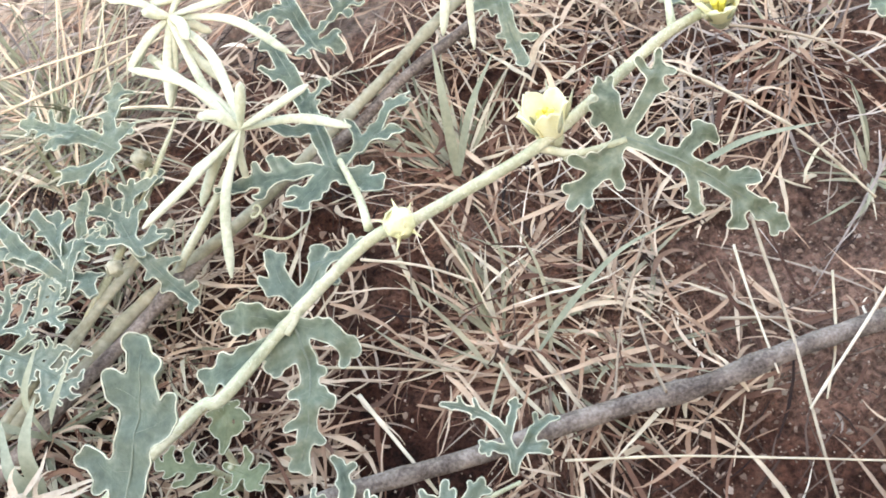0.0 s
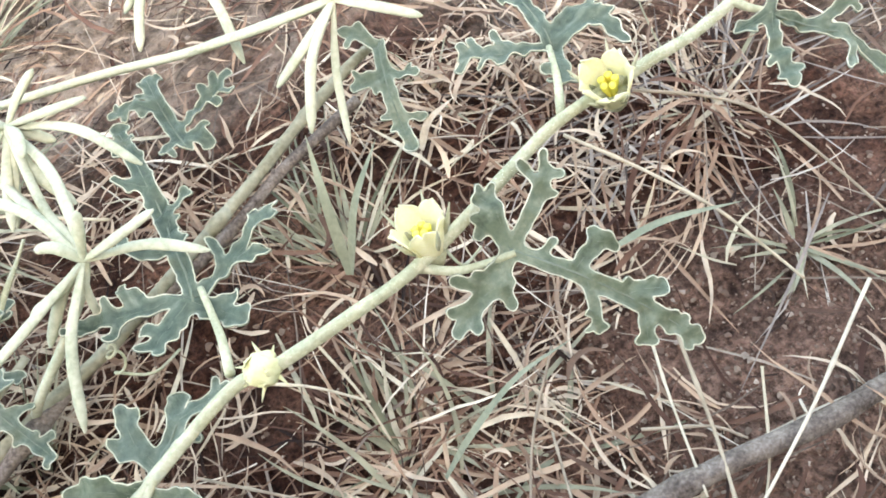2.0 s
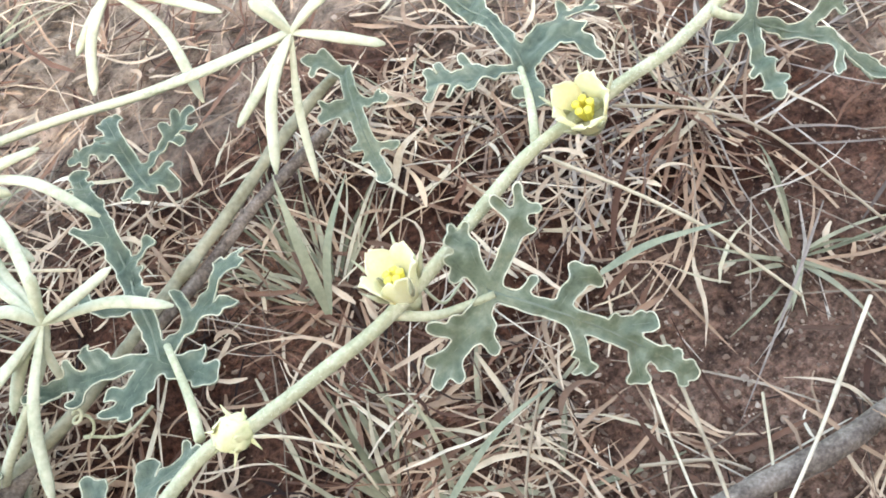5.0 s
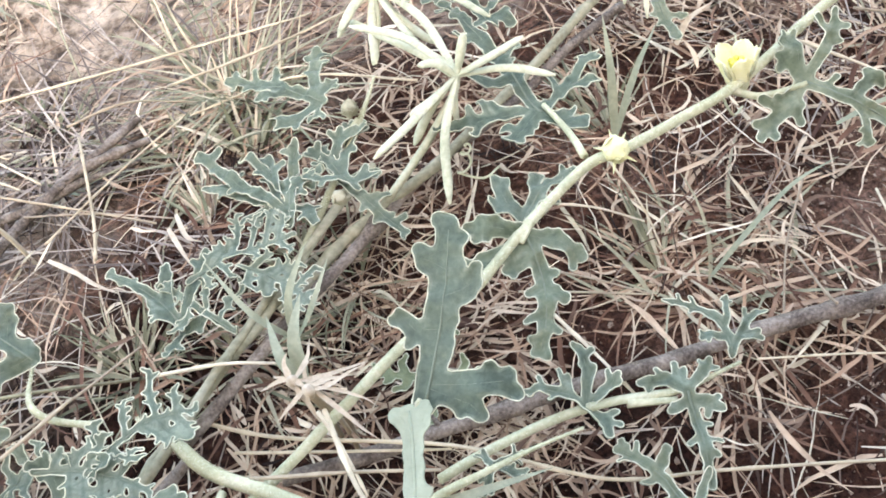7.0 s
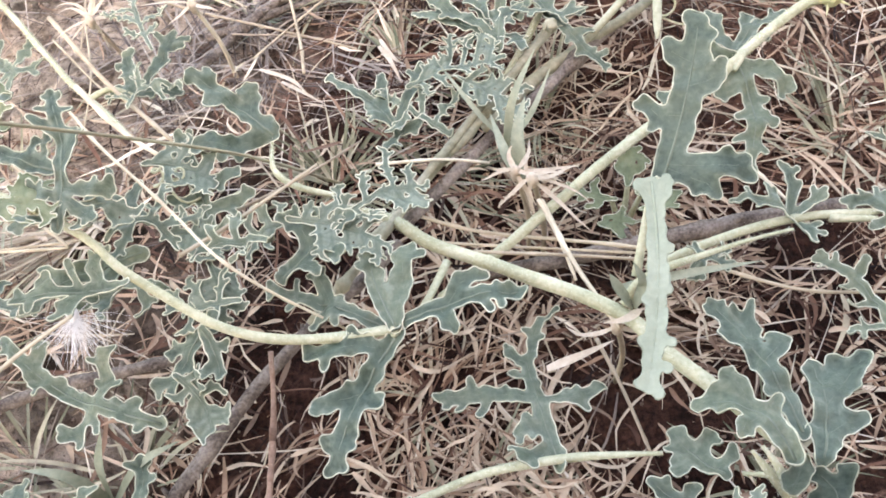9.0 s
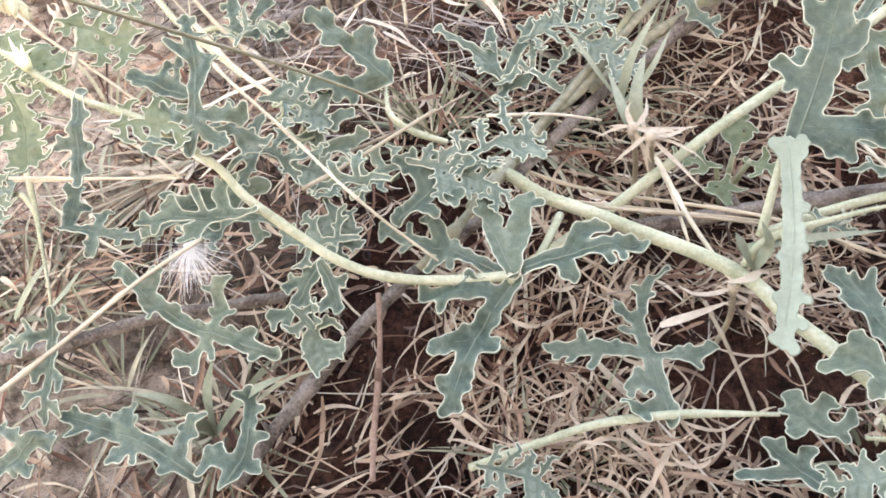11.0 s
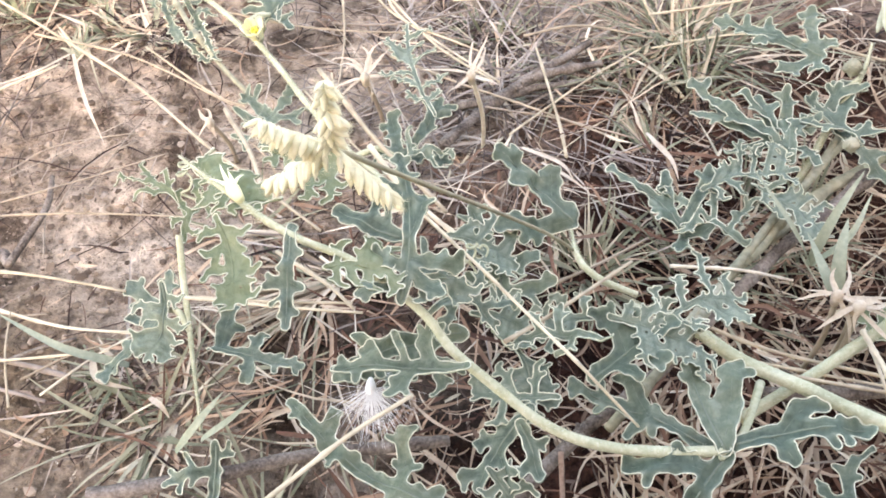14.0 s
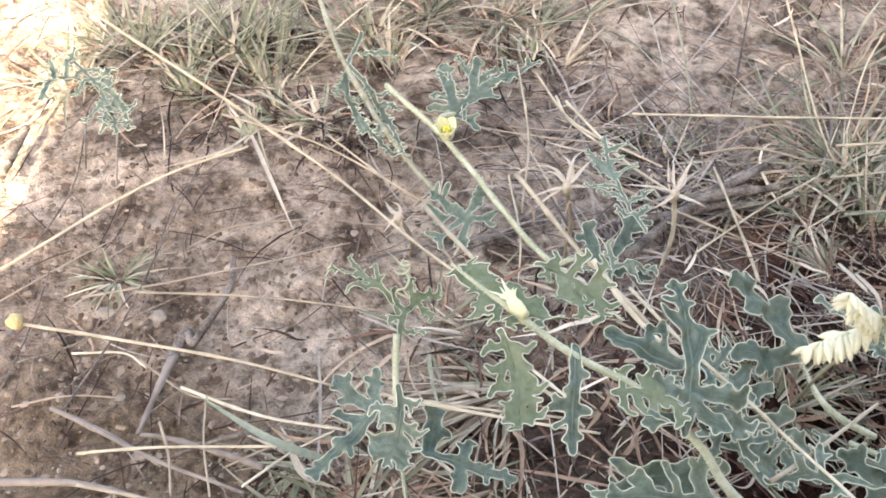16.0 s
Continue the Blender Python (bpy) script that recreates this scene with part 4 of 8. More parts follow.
lobed_leaf(creeper, (-0.0907, 0.1678, 0.0360), -56.7, -10.3, 0, 30.4, bow=-0.5, width=4.4, seed=6, knobs=((0.58, -64, 3.5), (0.44, 65, 7.0), (0.71, 64, 2.0), (0.79, 65, 4.3), (0.93, -42, 3.8), (0.4, 63, 3.9), (0.4, -63, 4.0)), lobes=[
    (0.0, 145, 12.2, -18, 6.9, 2.2, ((0.84, 63, 3.6), (0.84, -55, 6.3), (0.77, -56, 9.5), (0.78, -63, 2.8))),
    (0.0, 171, 10.9, 20, 5.5, 2.2, ((0.84, 63, 3.3), (0.45, 63, 4.7), (0.85, -63, 3.6))),
    (0.02, 64, 6.0, -9, 6.9, 1.7, ((0.5, 64, 2.5), (0.84, -64, 1.6)))])
lobed_leaf(creeper, (-0.1107, 0.1616, 0.0360), 141.2, -5.4, 0, 34.4, bow=-0.5, width=4.8, seed=7, knobs=((0.72, 64, 3.0), (0.73, -62, 2.0), (0.38, -63, 2.2)), lobes=[
    (0.09, -48, 12.3, 1, 11.3, 2.4, ((0.92, 63, 3.0), (0.64, -63, 5.0), (0.49, 64, 3.7), (0.6, -64, 2.3))),
    (0.53, -37, 8.0, 7, 4.2, 2.4, ((0.69, -63, 4.0), (0.87, 52, 2.8))),
    (0.06, 45, 9.2, -1, 8.3, 2.0, ((0.72, 63, 4.0), (0.35, 63, 5.7), (0.05, 71, 8.8))),
    (0.02, -91, 10.8, -29, 7.4, 2.2, ((0.47, 58, 4.2), (0.72, 63, 3.9), (0.34, -64, 3.4))),
    (0.0, -157, 7.2, -58, 8.0, 2.4, ((0.62, -63, 3.8), (0.37, 18, 4.7)))])
lobed_leaf(creeper, (-0.0834, 0.0605, 0.0760), 63.3, 25.5, 0, 43.7, bow=-1.1, width=9.0, seed=8, knobs=((0.93, 33, 4.3), (0.89, -64, 3.1), (0.75, -62, 2.7)), lobes=[
    (0.75, 67, 4.8, 6, 1.6, 3.6, ((0.73, -22, 3.4),)),
    (0.42, 101, 6.0, -45, 5.1, 2.9, ((0.34, 43, 4.7), (0.9, 51, 1.8))),
    (0.6, -64, 4.7, 16, 3.2, 3.8, ((0.73, 24, 4.5),)),
    (0.11, -77, 9.6, 5, 8.5, 3.8, ((0.73, 63, 3.2), (0.92, 34, 2.3), (0.87, -32, 5.1))),
    (0.09, -97, 11.1, -27, 2.9, 3.1, ((0.56, -64, 2.7),))], wave=2.2, cup=0.05,
           petiole=[(-0.0936, 0.0431, 0.0600), (-0.0865, 0.0589, 0.0740), (-0.0840, 0.0618, 0.0769)], label="broad grey-green leaf with a smooth edge")
lobed_leaf(creeper, (-0.0873, 0.0581, 0.0800), -106.0, -4.1, 0, 54.6, bow=2.0, width=5.8, seed=9, knobs=((0.32, 60, 2.9), (0.53, 65, 2.2), (0.76, 64, 3.8), (0.87, 63, 3.9), (0.93, -26, 3.8), (0.93, 26, 5.6), (0.78, -63, 2.3), (0.58, -64, 2.6)), lobes=[
    (0.09, -151, 3.8, 20, 1.4, 2.7, ()),
    (0.14, 150, 5.1, 16, 4.6, 2.0, ((0.79, -64, 1.2),))], wave=0.8, skin=UNDER, label="narrow folded strip-like leaf")
lobed_leaf(creeper, (-0.0427, 0.0604, 0.0480), 148.0, -3.9, 0, 16.5, bow=-1.3, width=3.0, seed=10, knobs=((0.68, -63, 3.9), (0.32, -53, 7.5), (0.21, -58, 6.4), (0.48, 69, 2.6), (0.86, 63, 1.7)), lobes=[
    (0.0, -66, 9.7, 25, 7.0, 1.8, ((0.93, 27, 2.5), (0.81, -63, 3.2), (0.74, 119, 1.1), (0.54, -42, 1.8))),
    (0.0, -111, 6.5, 1, 4.9, 1.7, ((0.79, 63, 3.5), (0.84, -64, 1.6))),
    (0.0, 173, 6.9, -44, 5.1, 1.7, ((0.6, 63, 3.5), (0.63, -63, 1.3), (0.39, 54, 4.6)))])
lobed_leaf(creeper, (0.0009, 0.0629, 0.0440), 121.1, 9.2, 0, 23.9, bow=-5.5, width=2.2, seed=11, knobs=((0.67, 65, 1.8), (0.65, -48, 3.7), (0.82, -64, 2.2), (0.9, 66, 0.6), (0.59, -63, 0.6)), lobes=[
    (0.28, -39, 5.2, 2, 4.5, 1.1, ((0.83, -63, 1.4), (0.87, 64, 1.2))),
    (0.17, 60, 4.9, 39, 2.3, 1.3, ((0.79, -63, 1.9), (0.77, 64, 1.6))),
    (0.05, -37, 9.9, -22, 5.0, 1.3, ((0.74, 63, 3.0), (0.93, -33, 2.3), (0.39, -64, 4.4), (0.27, -64, 6.2), (0.48, -65, 0.8)))])
lobed_leaf(creeper, (-0.0156, 0.0559, 0.0460), -97.6, -4.4, 0, 25.1, bow=0.7, width=3.4, seed=12, knobs=((0.49, 62, 4.8), (0.47, -65, 3.8), (0.8, -62, 1.0), (0.64, 62, 3.1), (0.32, 61, 2.8)), lobes=[
    (0.0, -139, 6.4, 42, 6.8, 1.8, ((0.25, -58, 6.5), (0.54, -64, 3.0), (0.79, 64, 2.2), (0.11, -63, 5.2))),
    (0.07, -66, 3.6, -11, 3.0, 1.5, ((0.65, -63, 1.3),)),
    (0.09, 65, 4.0, -21, 4.2, 1.7, ((0.58, 63, 2.6), (0.57, -63, 2.4))),
    (0.0, 124, 6.3, 7, 4.1, 1.7, ((0.73, 63, 2.1), (0.81, -63, 2.5)))],
           petiole=[(-0.0317, 0.0579, 0.0460), (-0.0187, 0.0550, 0.0458)])
lobed_leaf(creeper, (-0.0753, 0.0481, 0.0500), 20.8, -15.3, 0, 14.0, bow=0.2, lobes=[(0.26, 77, 6), (0.38, -58, 7), (0.23, -139, 6)], width=2.16, seed=13)
lobed_leaf(creeper, (-0.1227, 0.0029, 0.0400), 93.9, -10.5, 0, 34.8, bow=0.5, width=5.0, seed=14, knobs=((0.82, 63, 4.9), (0.06, -62, 1.6), (0.74, -66, 1.5), (0.93, 52, 2.6)), lobes=[
    (0.59, 71, 14.0, 4, 13.7, 2.4, ((0.62, -64, 3.7), (0.46, 67, 6.5), (0.85, 64, 3.2), (0.7, 64, 4.9), (0.29, -62, 2.0))),
    (0.57, -101, 11.2, 20, 6.9, 2.1, ((0.55, -46, 4.5), (0.89, 63, 1.5), (0.38, 63, 2.1), (0.57, 83, 2.6))),
    (0.34, 71, 5.1, 26, 3.2, 2.1, ((0.79, 55, 3.3), (0.24, 63, 3.0), (0.42, -50, 3.1))),
    (0.16, 91, 4.9, 18, 4.3, 2.1, ((0.66, 64, 3.6), (0.61, -64, 1.9), (0.77, -51, 4.4))),
    (0.88, -19, 11.4, -13, 6.5, 1.9, ((0.82, -27, 8.4), (0.67, 63, 4.3), (0.61, -76, 2.6))),
    (0.96, 41, 5.9, 59, 1.4, 1.8, ((0.63, -18, 4.0),))])
lobed_leaf(creeper, (-0.1590, 0.0423, 0.0540), -123.4, -8.3, 0, 38.4, bow=-2.4, width=6.2, seed=15, knobs=((0.74, 64, 2.0), (0.82, 67, 2.9), (0.87, -63, 3.0), (0.8, -58, 4.5), (0.93, -19, 4.9), (0.93, 33, 3.4), (0.32, 68, 1.8)), lobes=[
    (0.13, -61, 9.0, 16, 12.6, 2.8, ((0.31, -51, 4.6), (0.58, -64, 1.9), (0.93, -50, 2.1), (0.71, 63, 4.3), (0.19, -64, 2.3))),
    (0.5, -56, 4.4, 14, 6.4, 2.6, ((0.13, -64, 3.0), (0.87, 28, 2.8), (0.75, 64, 1.6))),
    (0.48, 75, 4.1, 6, 2.3, 2.2, ((0.62, 69, 2.1),))],
           petiole=[(-0.1423, 0.0675, 0.0440), (-0.1511, 0.0516, 0.0490), (-0.1604, 0.0418, 0.0537)])
lobed_leaf(creeper, (-0.1593, 0.0435, 0.0540), 146.5, -10.3, 0, 43.4, bow=-0.8, width=5.0, seed=16, knobs=((0.93, 45, 2.9), (0.93, -31, 4.0), (0.73, 64, 4.6), (0.79, -62, 5.5), (0.43, -65, 3.7)), lobes=[
    (0.49, -40, 7.6, -1, 5.5, 2.5, ((0.88, 40, 3.1), (0.88, -63, 1.5))),
    (0.46, 58, 4.8, 13, 3.7, 2.2, ((0.07, 64, 3.9), (0.35, -64, 1.3)))])
lobed_leaf(creeper, (-0.1593, 0.0438, 0.0550), 101.6, 2.2, 0, 24.0, bow=0.9, width=5.6, seed=17, knobs=((0.81, 61, 3.1), (0.91, -63, 3.6), (0.66, -65, 2.3), (0.93, 52, 1.7)), lobes=[
    (0.03, -39, 12.4, 10, 9.2, 3.1, ((0.89, 63, 2.1), (0.92, -34, 3.6), (0.85, -64, 4.9), (0.52, 73, 2.7), (0.68, 63, 1.8)))])
lobed_leaf(creeper, (-0.1569, 0.0447, 0.0540), 0.8, 10.5, 0, 33.5, bow=1.9, width=5.6, seed=18, knobs=((0.76, 63, 2.5), (0.87, 62, 1.7), (0.67, -63, 5.2), (0.79, -68, 4.1), (0.93, -56, 1.7)), lobes=[
    (0.37, 38, 7.1, -16, 4.3, 2.8, ((0.59, 48, 1.7), (0.83, -28, 4.2))),
    (0.31, -72, 5.7, 4, 2.5, 2.5, ((0.6, -60, 1.5),))])
lobed_leaf(creeper, (-0.1894, 0.0663, 0.0540), 29.9, 14.2, 0, 26.1, bow=0.3, width=6.2, seed=19, knobs=((0.9, 64, 2.3), (0.05, 76, 2.2), (0.93, -39, 2.2)), lobes=[
    (0.42, 71, 7.9, 22, 5.1, 2.9, ((0.84, 28, 4.7), (0.88, -55, 2.5), (0.8, 64, 2.6))),
    (0.58, 72, 6.2, -11, 2.4, 2.6, ((0.8, -64, 1.9),)),
    (0.56, -78, 6.5, 31, 3.1, 2.5, ((0.71, -63, 3.5),)),
    (0.24, -69, 5.2, -9, 3.6, 2.3, ())])
lobed_leaf(creeper, (-0.1901, 0.1204, 0.0510), 140.0, 29.0, 0, 31.6, bow=-1.2, width=6.8, seed=20, knobs=((0.93, 51, 2.5), (0.84, -63, 4.2), (0.05, -91, 2.0), (0.09, -64, 2.8), (0.77, -61, 3.4)), lobes=[
    (0.29, -53, 6.7, 24, 3.7, 3.0, ((0.82, 63, 2.8), (0.85, -63, 1.8))),
    (0.55, 47, 5.9, 29, 2.0, 2.6, ((0.6, -41, 2.3),)),
    (0.04, 67, 13.2, -23, 9.5, 3.4, ((0.79, -63, 2.3), (0.62, 64, 4.0), (0.43, 64, 3.7), (0.93, 38, 2.9)))])
lobed_leaf(creeper, (-0.2102, 0.0875, 0.0500), 103.7, 5.6, 0, 40.7, bow=-0.8, width=5.0, seed=21, knobs=((0.93, -63, 3.4), (0.88, 63, 4.9), (0.79, 71, 1.5), (0.77, 64, 3.5)), lobes=[
    (0.57, -134, 9.2, 64, 6.3, 2.3, ((0.48, -33, 4.0), (0.9, -64, 1.5))),
    (0.37, 108, 5.7, -60, 4.6, 2.2, ((0.52, 7, 3.1),)),
    (0.21, -90, 7.1, 4, 7.7, 2.2, ((0.41, -60, 5.4), (0.81, 64, 2.3)))])
lobed_leaf(creeper, (-0.2371, 0.0761, 0.0900), -0.5, -24.5, 0, 18.1, bow=1.6, lobes=[(0.43, 59, 7), (0.51, -47, 7), (0.28, -105, 6)], width=2.52, seed=23)
lobed_leaf(creeper, (-0.2238, 0.0564, 0.0780), 174.4, -4.0, 0, 31.7, bow=-2.1, width=4.6, seed=24, knobs=((0.82, 69, 4.1), (0.66, -59, 7.0), (0.92, -62, 3.1), (0.45, -59, 9.5)), lobes=[
    (0.24, -51, 7.3, -50, 5.3, 1.9, ((0.78, 63, 2.4), (0.84, -64, 3.7))),
    (0.42, 73, 6.6, -14, 4.7, 1.9, ((0.58, 50, 3.7), (0.6, -64, 1.4))),
    (0.7, -52, 5.5, -69, 2.8, 1.6, ((0.58, 9, 2.1),))])
lobed_leaf(creeper, (-0.2258, 0.0306, 0.0500), 143.4, 0.0, 0, 58.0, bow=5.0, width=5.0, seed=25, knobs=((0.69, 63, 2.4), (0.71, -63, 5.7), (0.55, -63, 2.6), (0.9, 64, 2.2), (0.06, 64, 3.3)), lobes=[
    (0.3, -73, 8.1, 22, 7.2, 2.2, ((0.87, 59, 3.7), (0.85, -55, 4.7), (0.36, -64, 3.9), (0.49, 84, 2.6))),
    (0.15, -85, 2.8, -42, 2.2, 1.8, ((0.12, 55, 4.5),)),
    (0.3, 75, 8.2, -28, 4.2, 2.1, ((0.59, 39, 4.2), (0.2, 63, 5.4), (0.84, -64, 2.7))),
    (0.63, 45, 2.4, -10, 2.0, 1.6, ((0.29, 55, 3.1),)),
    (0.77, -81, 6.9, -49, 1.3, 1.5, ((0.67, 48, 2.9),))])
lobed_leaf(creeper, (-0.2075, 0.0556, 0.0580), -129.5, -17.0, 0, 24.6, bow=-1.2, width=4.2, seed=26, knobs=((0.21, 63, 2.3), (0.77, -65, 1.2), (0.29, -60, 3.1)), lobes=[
    (0.39, -45, 4.8, 9, 3.1, 1.6, ((0.6, -55, 2.6), (0.82, 64, 2.3))),
    (0.56, 56, 6.3, -18, 4.2, 1.6, ((0.82, 60, 3.7), (0.83, -47, 3.8), (0.5, 48, 3.0))),
    (0.83, -59, 3.6, 25, 2.5, 1.6, ((0.75, 51, 3.1), (0.58, -39, 1.4)))])
lobed_leaf(creeper, (-0.2004, 0.0580, 0.0600), 168.2, -14.7, 0, 22.7, bow=1.0, lobes=[(0.27, -94, 9), (0.48, -61, 10), (0.63, 94, 8), (0.27, 83, 7), (0.78, -42, 9)], width=2.35, seed=27, wave=2.6)
lobed_leaf(creeper, (-0.1837, 0.0868, 0.0500), -168.4, -11.7, 0, 18.8, bow=-3.7, lobes=[(0.23, -70, 6), (0.45, -72, 8), (0.45, 73, 7), (0.76, -94, 6), (0.61, 39, 10)], width=2.4, seed=28, wave=2.6)
lobed_leaf(creeper, (-0.2516, 0.0050, 0.0340), 150.6, -2.2, 0, 44.5, bow=-2.2, width=5.8, seed=30, knobs=((0.91, -64, 2.2), (0.71, 64, 4.2), (0.84, 63, 5.2), (0.73, -63, 3.0), (0.14, 67, 4.1)), lobes=[
    (0.5, -40, 6.3, -19, 2.1, 2.4, ((0.79, -43, 3.6), (0.71, 45, 3.1), (0.28, -64, 2.9))),
    (0.45, 66, 5.2, -5, 4.2, 2.1, ((0.62, -64, 2.7), (0.16, 64, 5.2), (0.66, 64, 1.6))),
    (0.13, -70, 7.3, -2, 5.4, 2.3, ((0.82, -48, 4.8), (0.68, 64, 3.2), (0.57, -65, 2.6), (0.38, 63, 1.4)))])
lobed_leaf(creeper, (-0.2426, -0.0007, 0.0360), 77.0, -3.9, 0, 27.8, bow=-3.1, width=5.0, seed=31, knobs=((0.92, 61, 3.9), (0.76, -62, 3.1), (0.47, -56, 5.2), (0.65, 72, 1.5), (0.93, -61, 1.9)), lobes=[
    (0.22, 87, 5.9, 29, 3.5, 2.5, ((0.77, 38, 4.9), (0.41, -41, 5.1), (0.79, -64, 2.8))),
    (0.31, -108, 3.7, 10, 2.2, 1.9, ((0.64, 64, 1.7),))])
lobed_leaf(creeper, (-0.2938, 0.0569, 0.0400), -92.9, -9.0, 0, 32.4, bow=0.2, width=3.4, seed=32, knobs=((0.18, 62, 1.6), (0.9, -64, 1.2)), lobes=[
    (0.21, -81, 7.5, 16, 6.5, 1.5, ((0.7, -63, 3.7), (0.63, 63, 4.0), (0.32, -60, 6.4), (0.32, 63, 3.5))),
    (0.46, -58, 4.2, 49, 3.4, 1.3, ((0.57, -64, 1.5),)),
    (0.51, 41, 4.9, -27, 4.1, 1.3, ((0.48, 42, 1.4),)),
    (0.71, -66, 5.5, 45, 2.9, 1.3, ((0.53, -50, 2.1),)),
    (0.81, 50, 4.6, -10, 2.0, 1.3, ((0.45, 64, 1.9),)),
    (0.1, 115, 2.8, -29, 1.7, 1.3, ((0.51, 37, 2.8),))])
lobed_leaf(creeper, (-0.1505, 0.1283, 0.0360), 129.0, -2.7, 0, 34.3, bow=-2.9, width=4.0, seed=33, knobs=((0.93, -47, 3.0), (0.82, 70, 1.2), (0.7, 30, 1.2), (0.73, -64, 2.6)), lobes=[
    (0.21, -25, 10.3, -10, 7.2, 2.2, ((0.76, -63, 1.3), (0.52, 56, 2.5))),
    (0.07, 25, 6.4, 17, 3.7, 1.8, ((0.61, 80, 3.5), (0.8, -36, 4.7))),
    (0.06, -58, 16.4, 14, 8.4, 2.2, ((0.58, 63, 1.3), (0.87, -63, 3.3), (0.57, -62, 4.3), (0.77, 63, 3.6))),
    (0.0, -120, 6.4, 40, 3.3, 2.0, ((0.49, -62, 2.8),)),
    (0.0, 137, 7.2, -3, 4.4, 2.0, ((0.61, -67, 2.3), (0.59, 61, 3.3)))])
lobed_leaf(creeper, (-0.2431, 0.1566, 0.0360), 28.3, -5.3, 0, 20.4, bow=8.5, lobes=[(0.37, 44, 11), (0.64, -70, 11), (0.12, 64, 9)], width=2.16, seed=34)
lobed_leaf(creeper, (-0.0835, -0.0091, 0.0440), 118.1, -12.4, 0, 17.9, bow=0.8, width=5.6, seed=35, knobs=((0.69, 61, 4.7), (0.5, 63, 5.4), (0.91, -64, 1.7)), lobes=[
    (0.45, -67, 5.3, -27, 2.4, 2.1, ((0.78, -63, 2.5), (0.74, 63, 1.3))),
    (0.44, 78, 5.4, 37, 2.3, 1.8, ((0.73, -63, 1.8),)),
    (0.14, -98, 5.0, 32, 2.2, 1.8, ((0.66, -35, 1.1),))])
lobed_leaf(creeper, (-0.0891, -0.0203, 0.0400), 127.9, -6.0, 0, 18.7, bow=0.0, width=5.0, seed=36, knobs=((0.76, 64, 1.5), (0.4, -63, 6.3), (0.78, -64, 3.1)), lobes=[
    (0.4, 48, 8.0, 2, 8.4, 1.9, ((0.82, -63, 1.2), (0.67, 63, 1.4))),
    (0.49, -83, 4.4, 48, 1.5, 1.9, ((0.58, -26, 2.4),))])
lobed_leaf(creeper, (-0.0640, -0.0039, 0.0540), 101.4, -9.7, 0, 42.6, bow=-1.6, width=6.6, seed=37, knobs=((0.93, 42, 3.1), (0.13, 61, 2.0), (0.93, -38, 2.3), (0.48, -61, 10.0)), lobes=[
    (0.47, -62, 7.3, 30, 2.6, 2.9, ((0.87, -54, 1.9), (0.84, 54, 2.7))),
    (0.59, -30, 7.1, 13, 5.2, 2.5, ((0.85, -26, 4.1), (0.84, 37, 4.3), (0.5, -53, 1.7))),
    (0.62, 33, 5.1, 3, 2.4, 2.3, ((0.76, -47, 3.7),)),
    (0.26, 87, 2.8, -59, 1.1, 2.0, ((0.55, -87, 3.5),))])
lobed_leaf(creeper, (-0.0719, -0.0128, 0.0660), 132.9, -9.9, 0, 24.7, bow=-4.7, width=6.0, seed=38, knobs=((0.93, 36, 1.9), (0.77, 72, 2.2), (0.7, -64, 3.3), (0.14, 61, 1.8)), lobes=[
    (0.69, -22, 4.1, 24, 2.6, 2.1, ((0.82, -64, 1.5),)),
    (0.44, 78, 5.3, 31, 2.1, 2.0, ((0.69, -35, 1.3), (0.76, 64, 1.8))),
    (0.52, -36, 7.6, 37, 3.7, 2.2, ((0.87, -64, 1.3), (0.6, -57, 1.3), (0.85, 64, 1.3))),
    (0.28, -38, 4.8, -20, 2.5, 1.8, ((0.86, -63, 1.1),))])
lobed_leaf(creeper, (-0.0619, -0.0117, 0.0540), 72.4, -8.7, 0, 26.6, bow=-1.5, width=7.0, seed=39, knobs=((0.92, 63, 2.1), (0.21, 64, 3.6), (0.14, -60, 2.1)), lobes=[
    (0.52, -33, 10.0, -2, 9.6, 3.2, ((0.66, 63, 4.7), (0.49, -65, 1.9))),
    (0.24, -45, 6.6, -14, 4.1, 3.0, ((0.56, 50, 2.3),)),
    (0.84, -51, 6.7, -6, 1.4, 2.4, ((0.78, 58, 2.2),))])
lobed_leaf(creeper, (-0.0308, 0.0078, 0.0460), 99.9, -7.8, 0, 41.8, bow=-7.1, width=3.4, seed=40, knobs=((0.93, -36, 4.2), (0.93, -62, 1.5), (0.9, 64, 3.6), (0.7, 63, 4.6), (0.54, 63, 6.8), (0.87, -63, 3.8), (0.25, -65, 1.1)), lobes=[
    (0.33, 78, 5.8, 22, 5.8, 1.6, ((0.48, -43, 2.9), (0.87, 23, 3.5), (0.75, 63, 4.2))),
    (0.73, -69, 3.5, 4, 2.5, 1.6, ((0.89, -63, 0.9),)),
    (0.43, -53, 6.7, 6, 5.2, 1.2, ())])
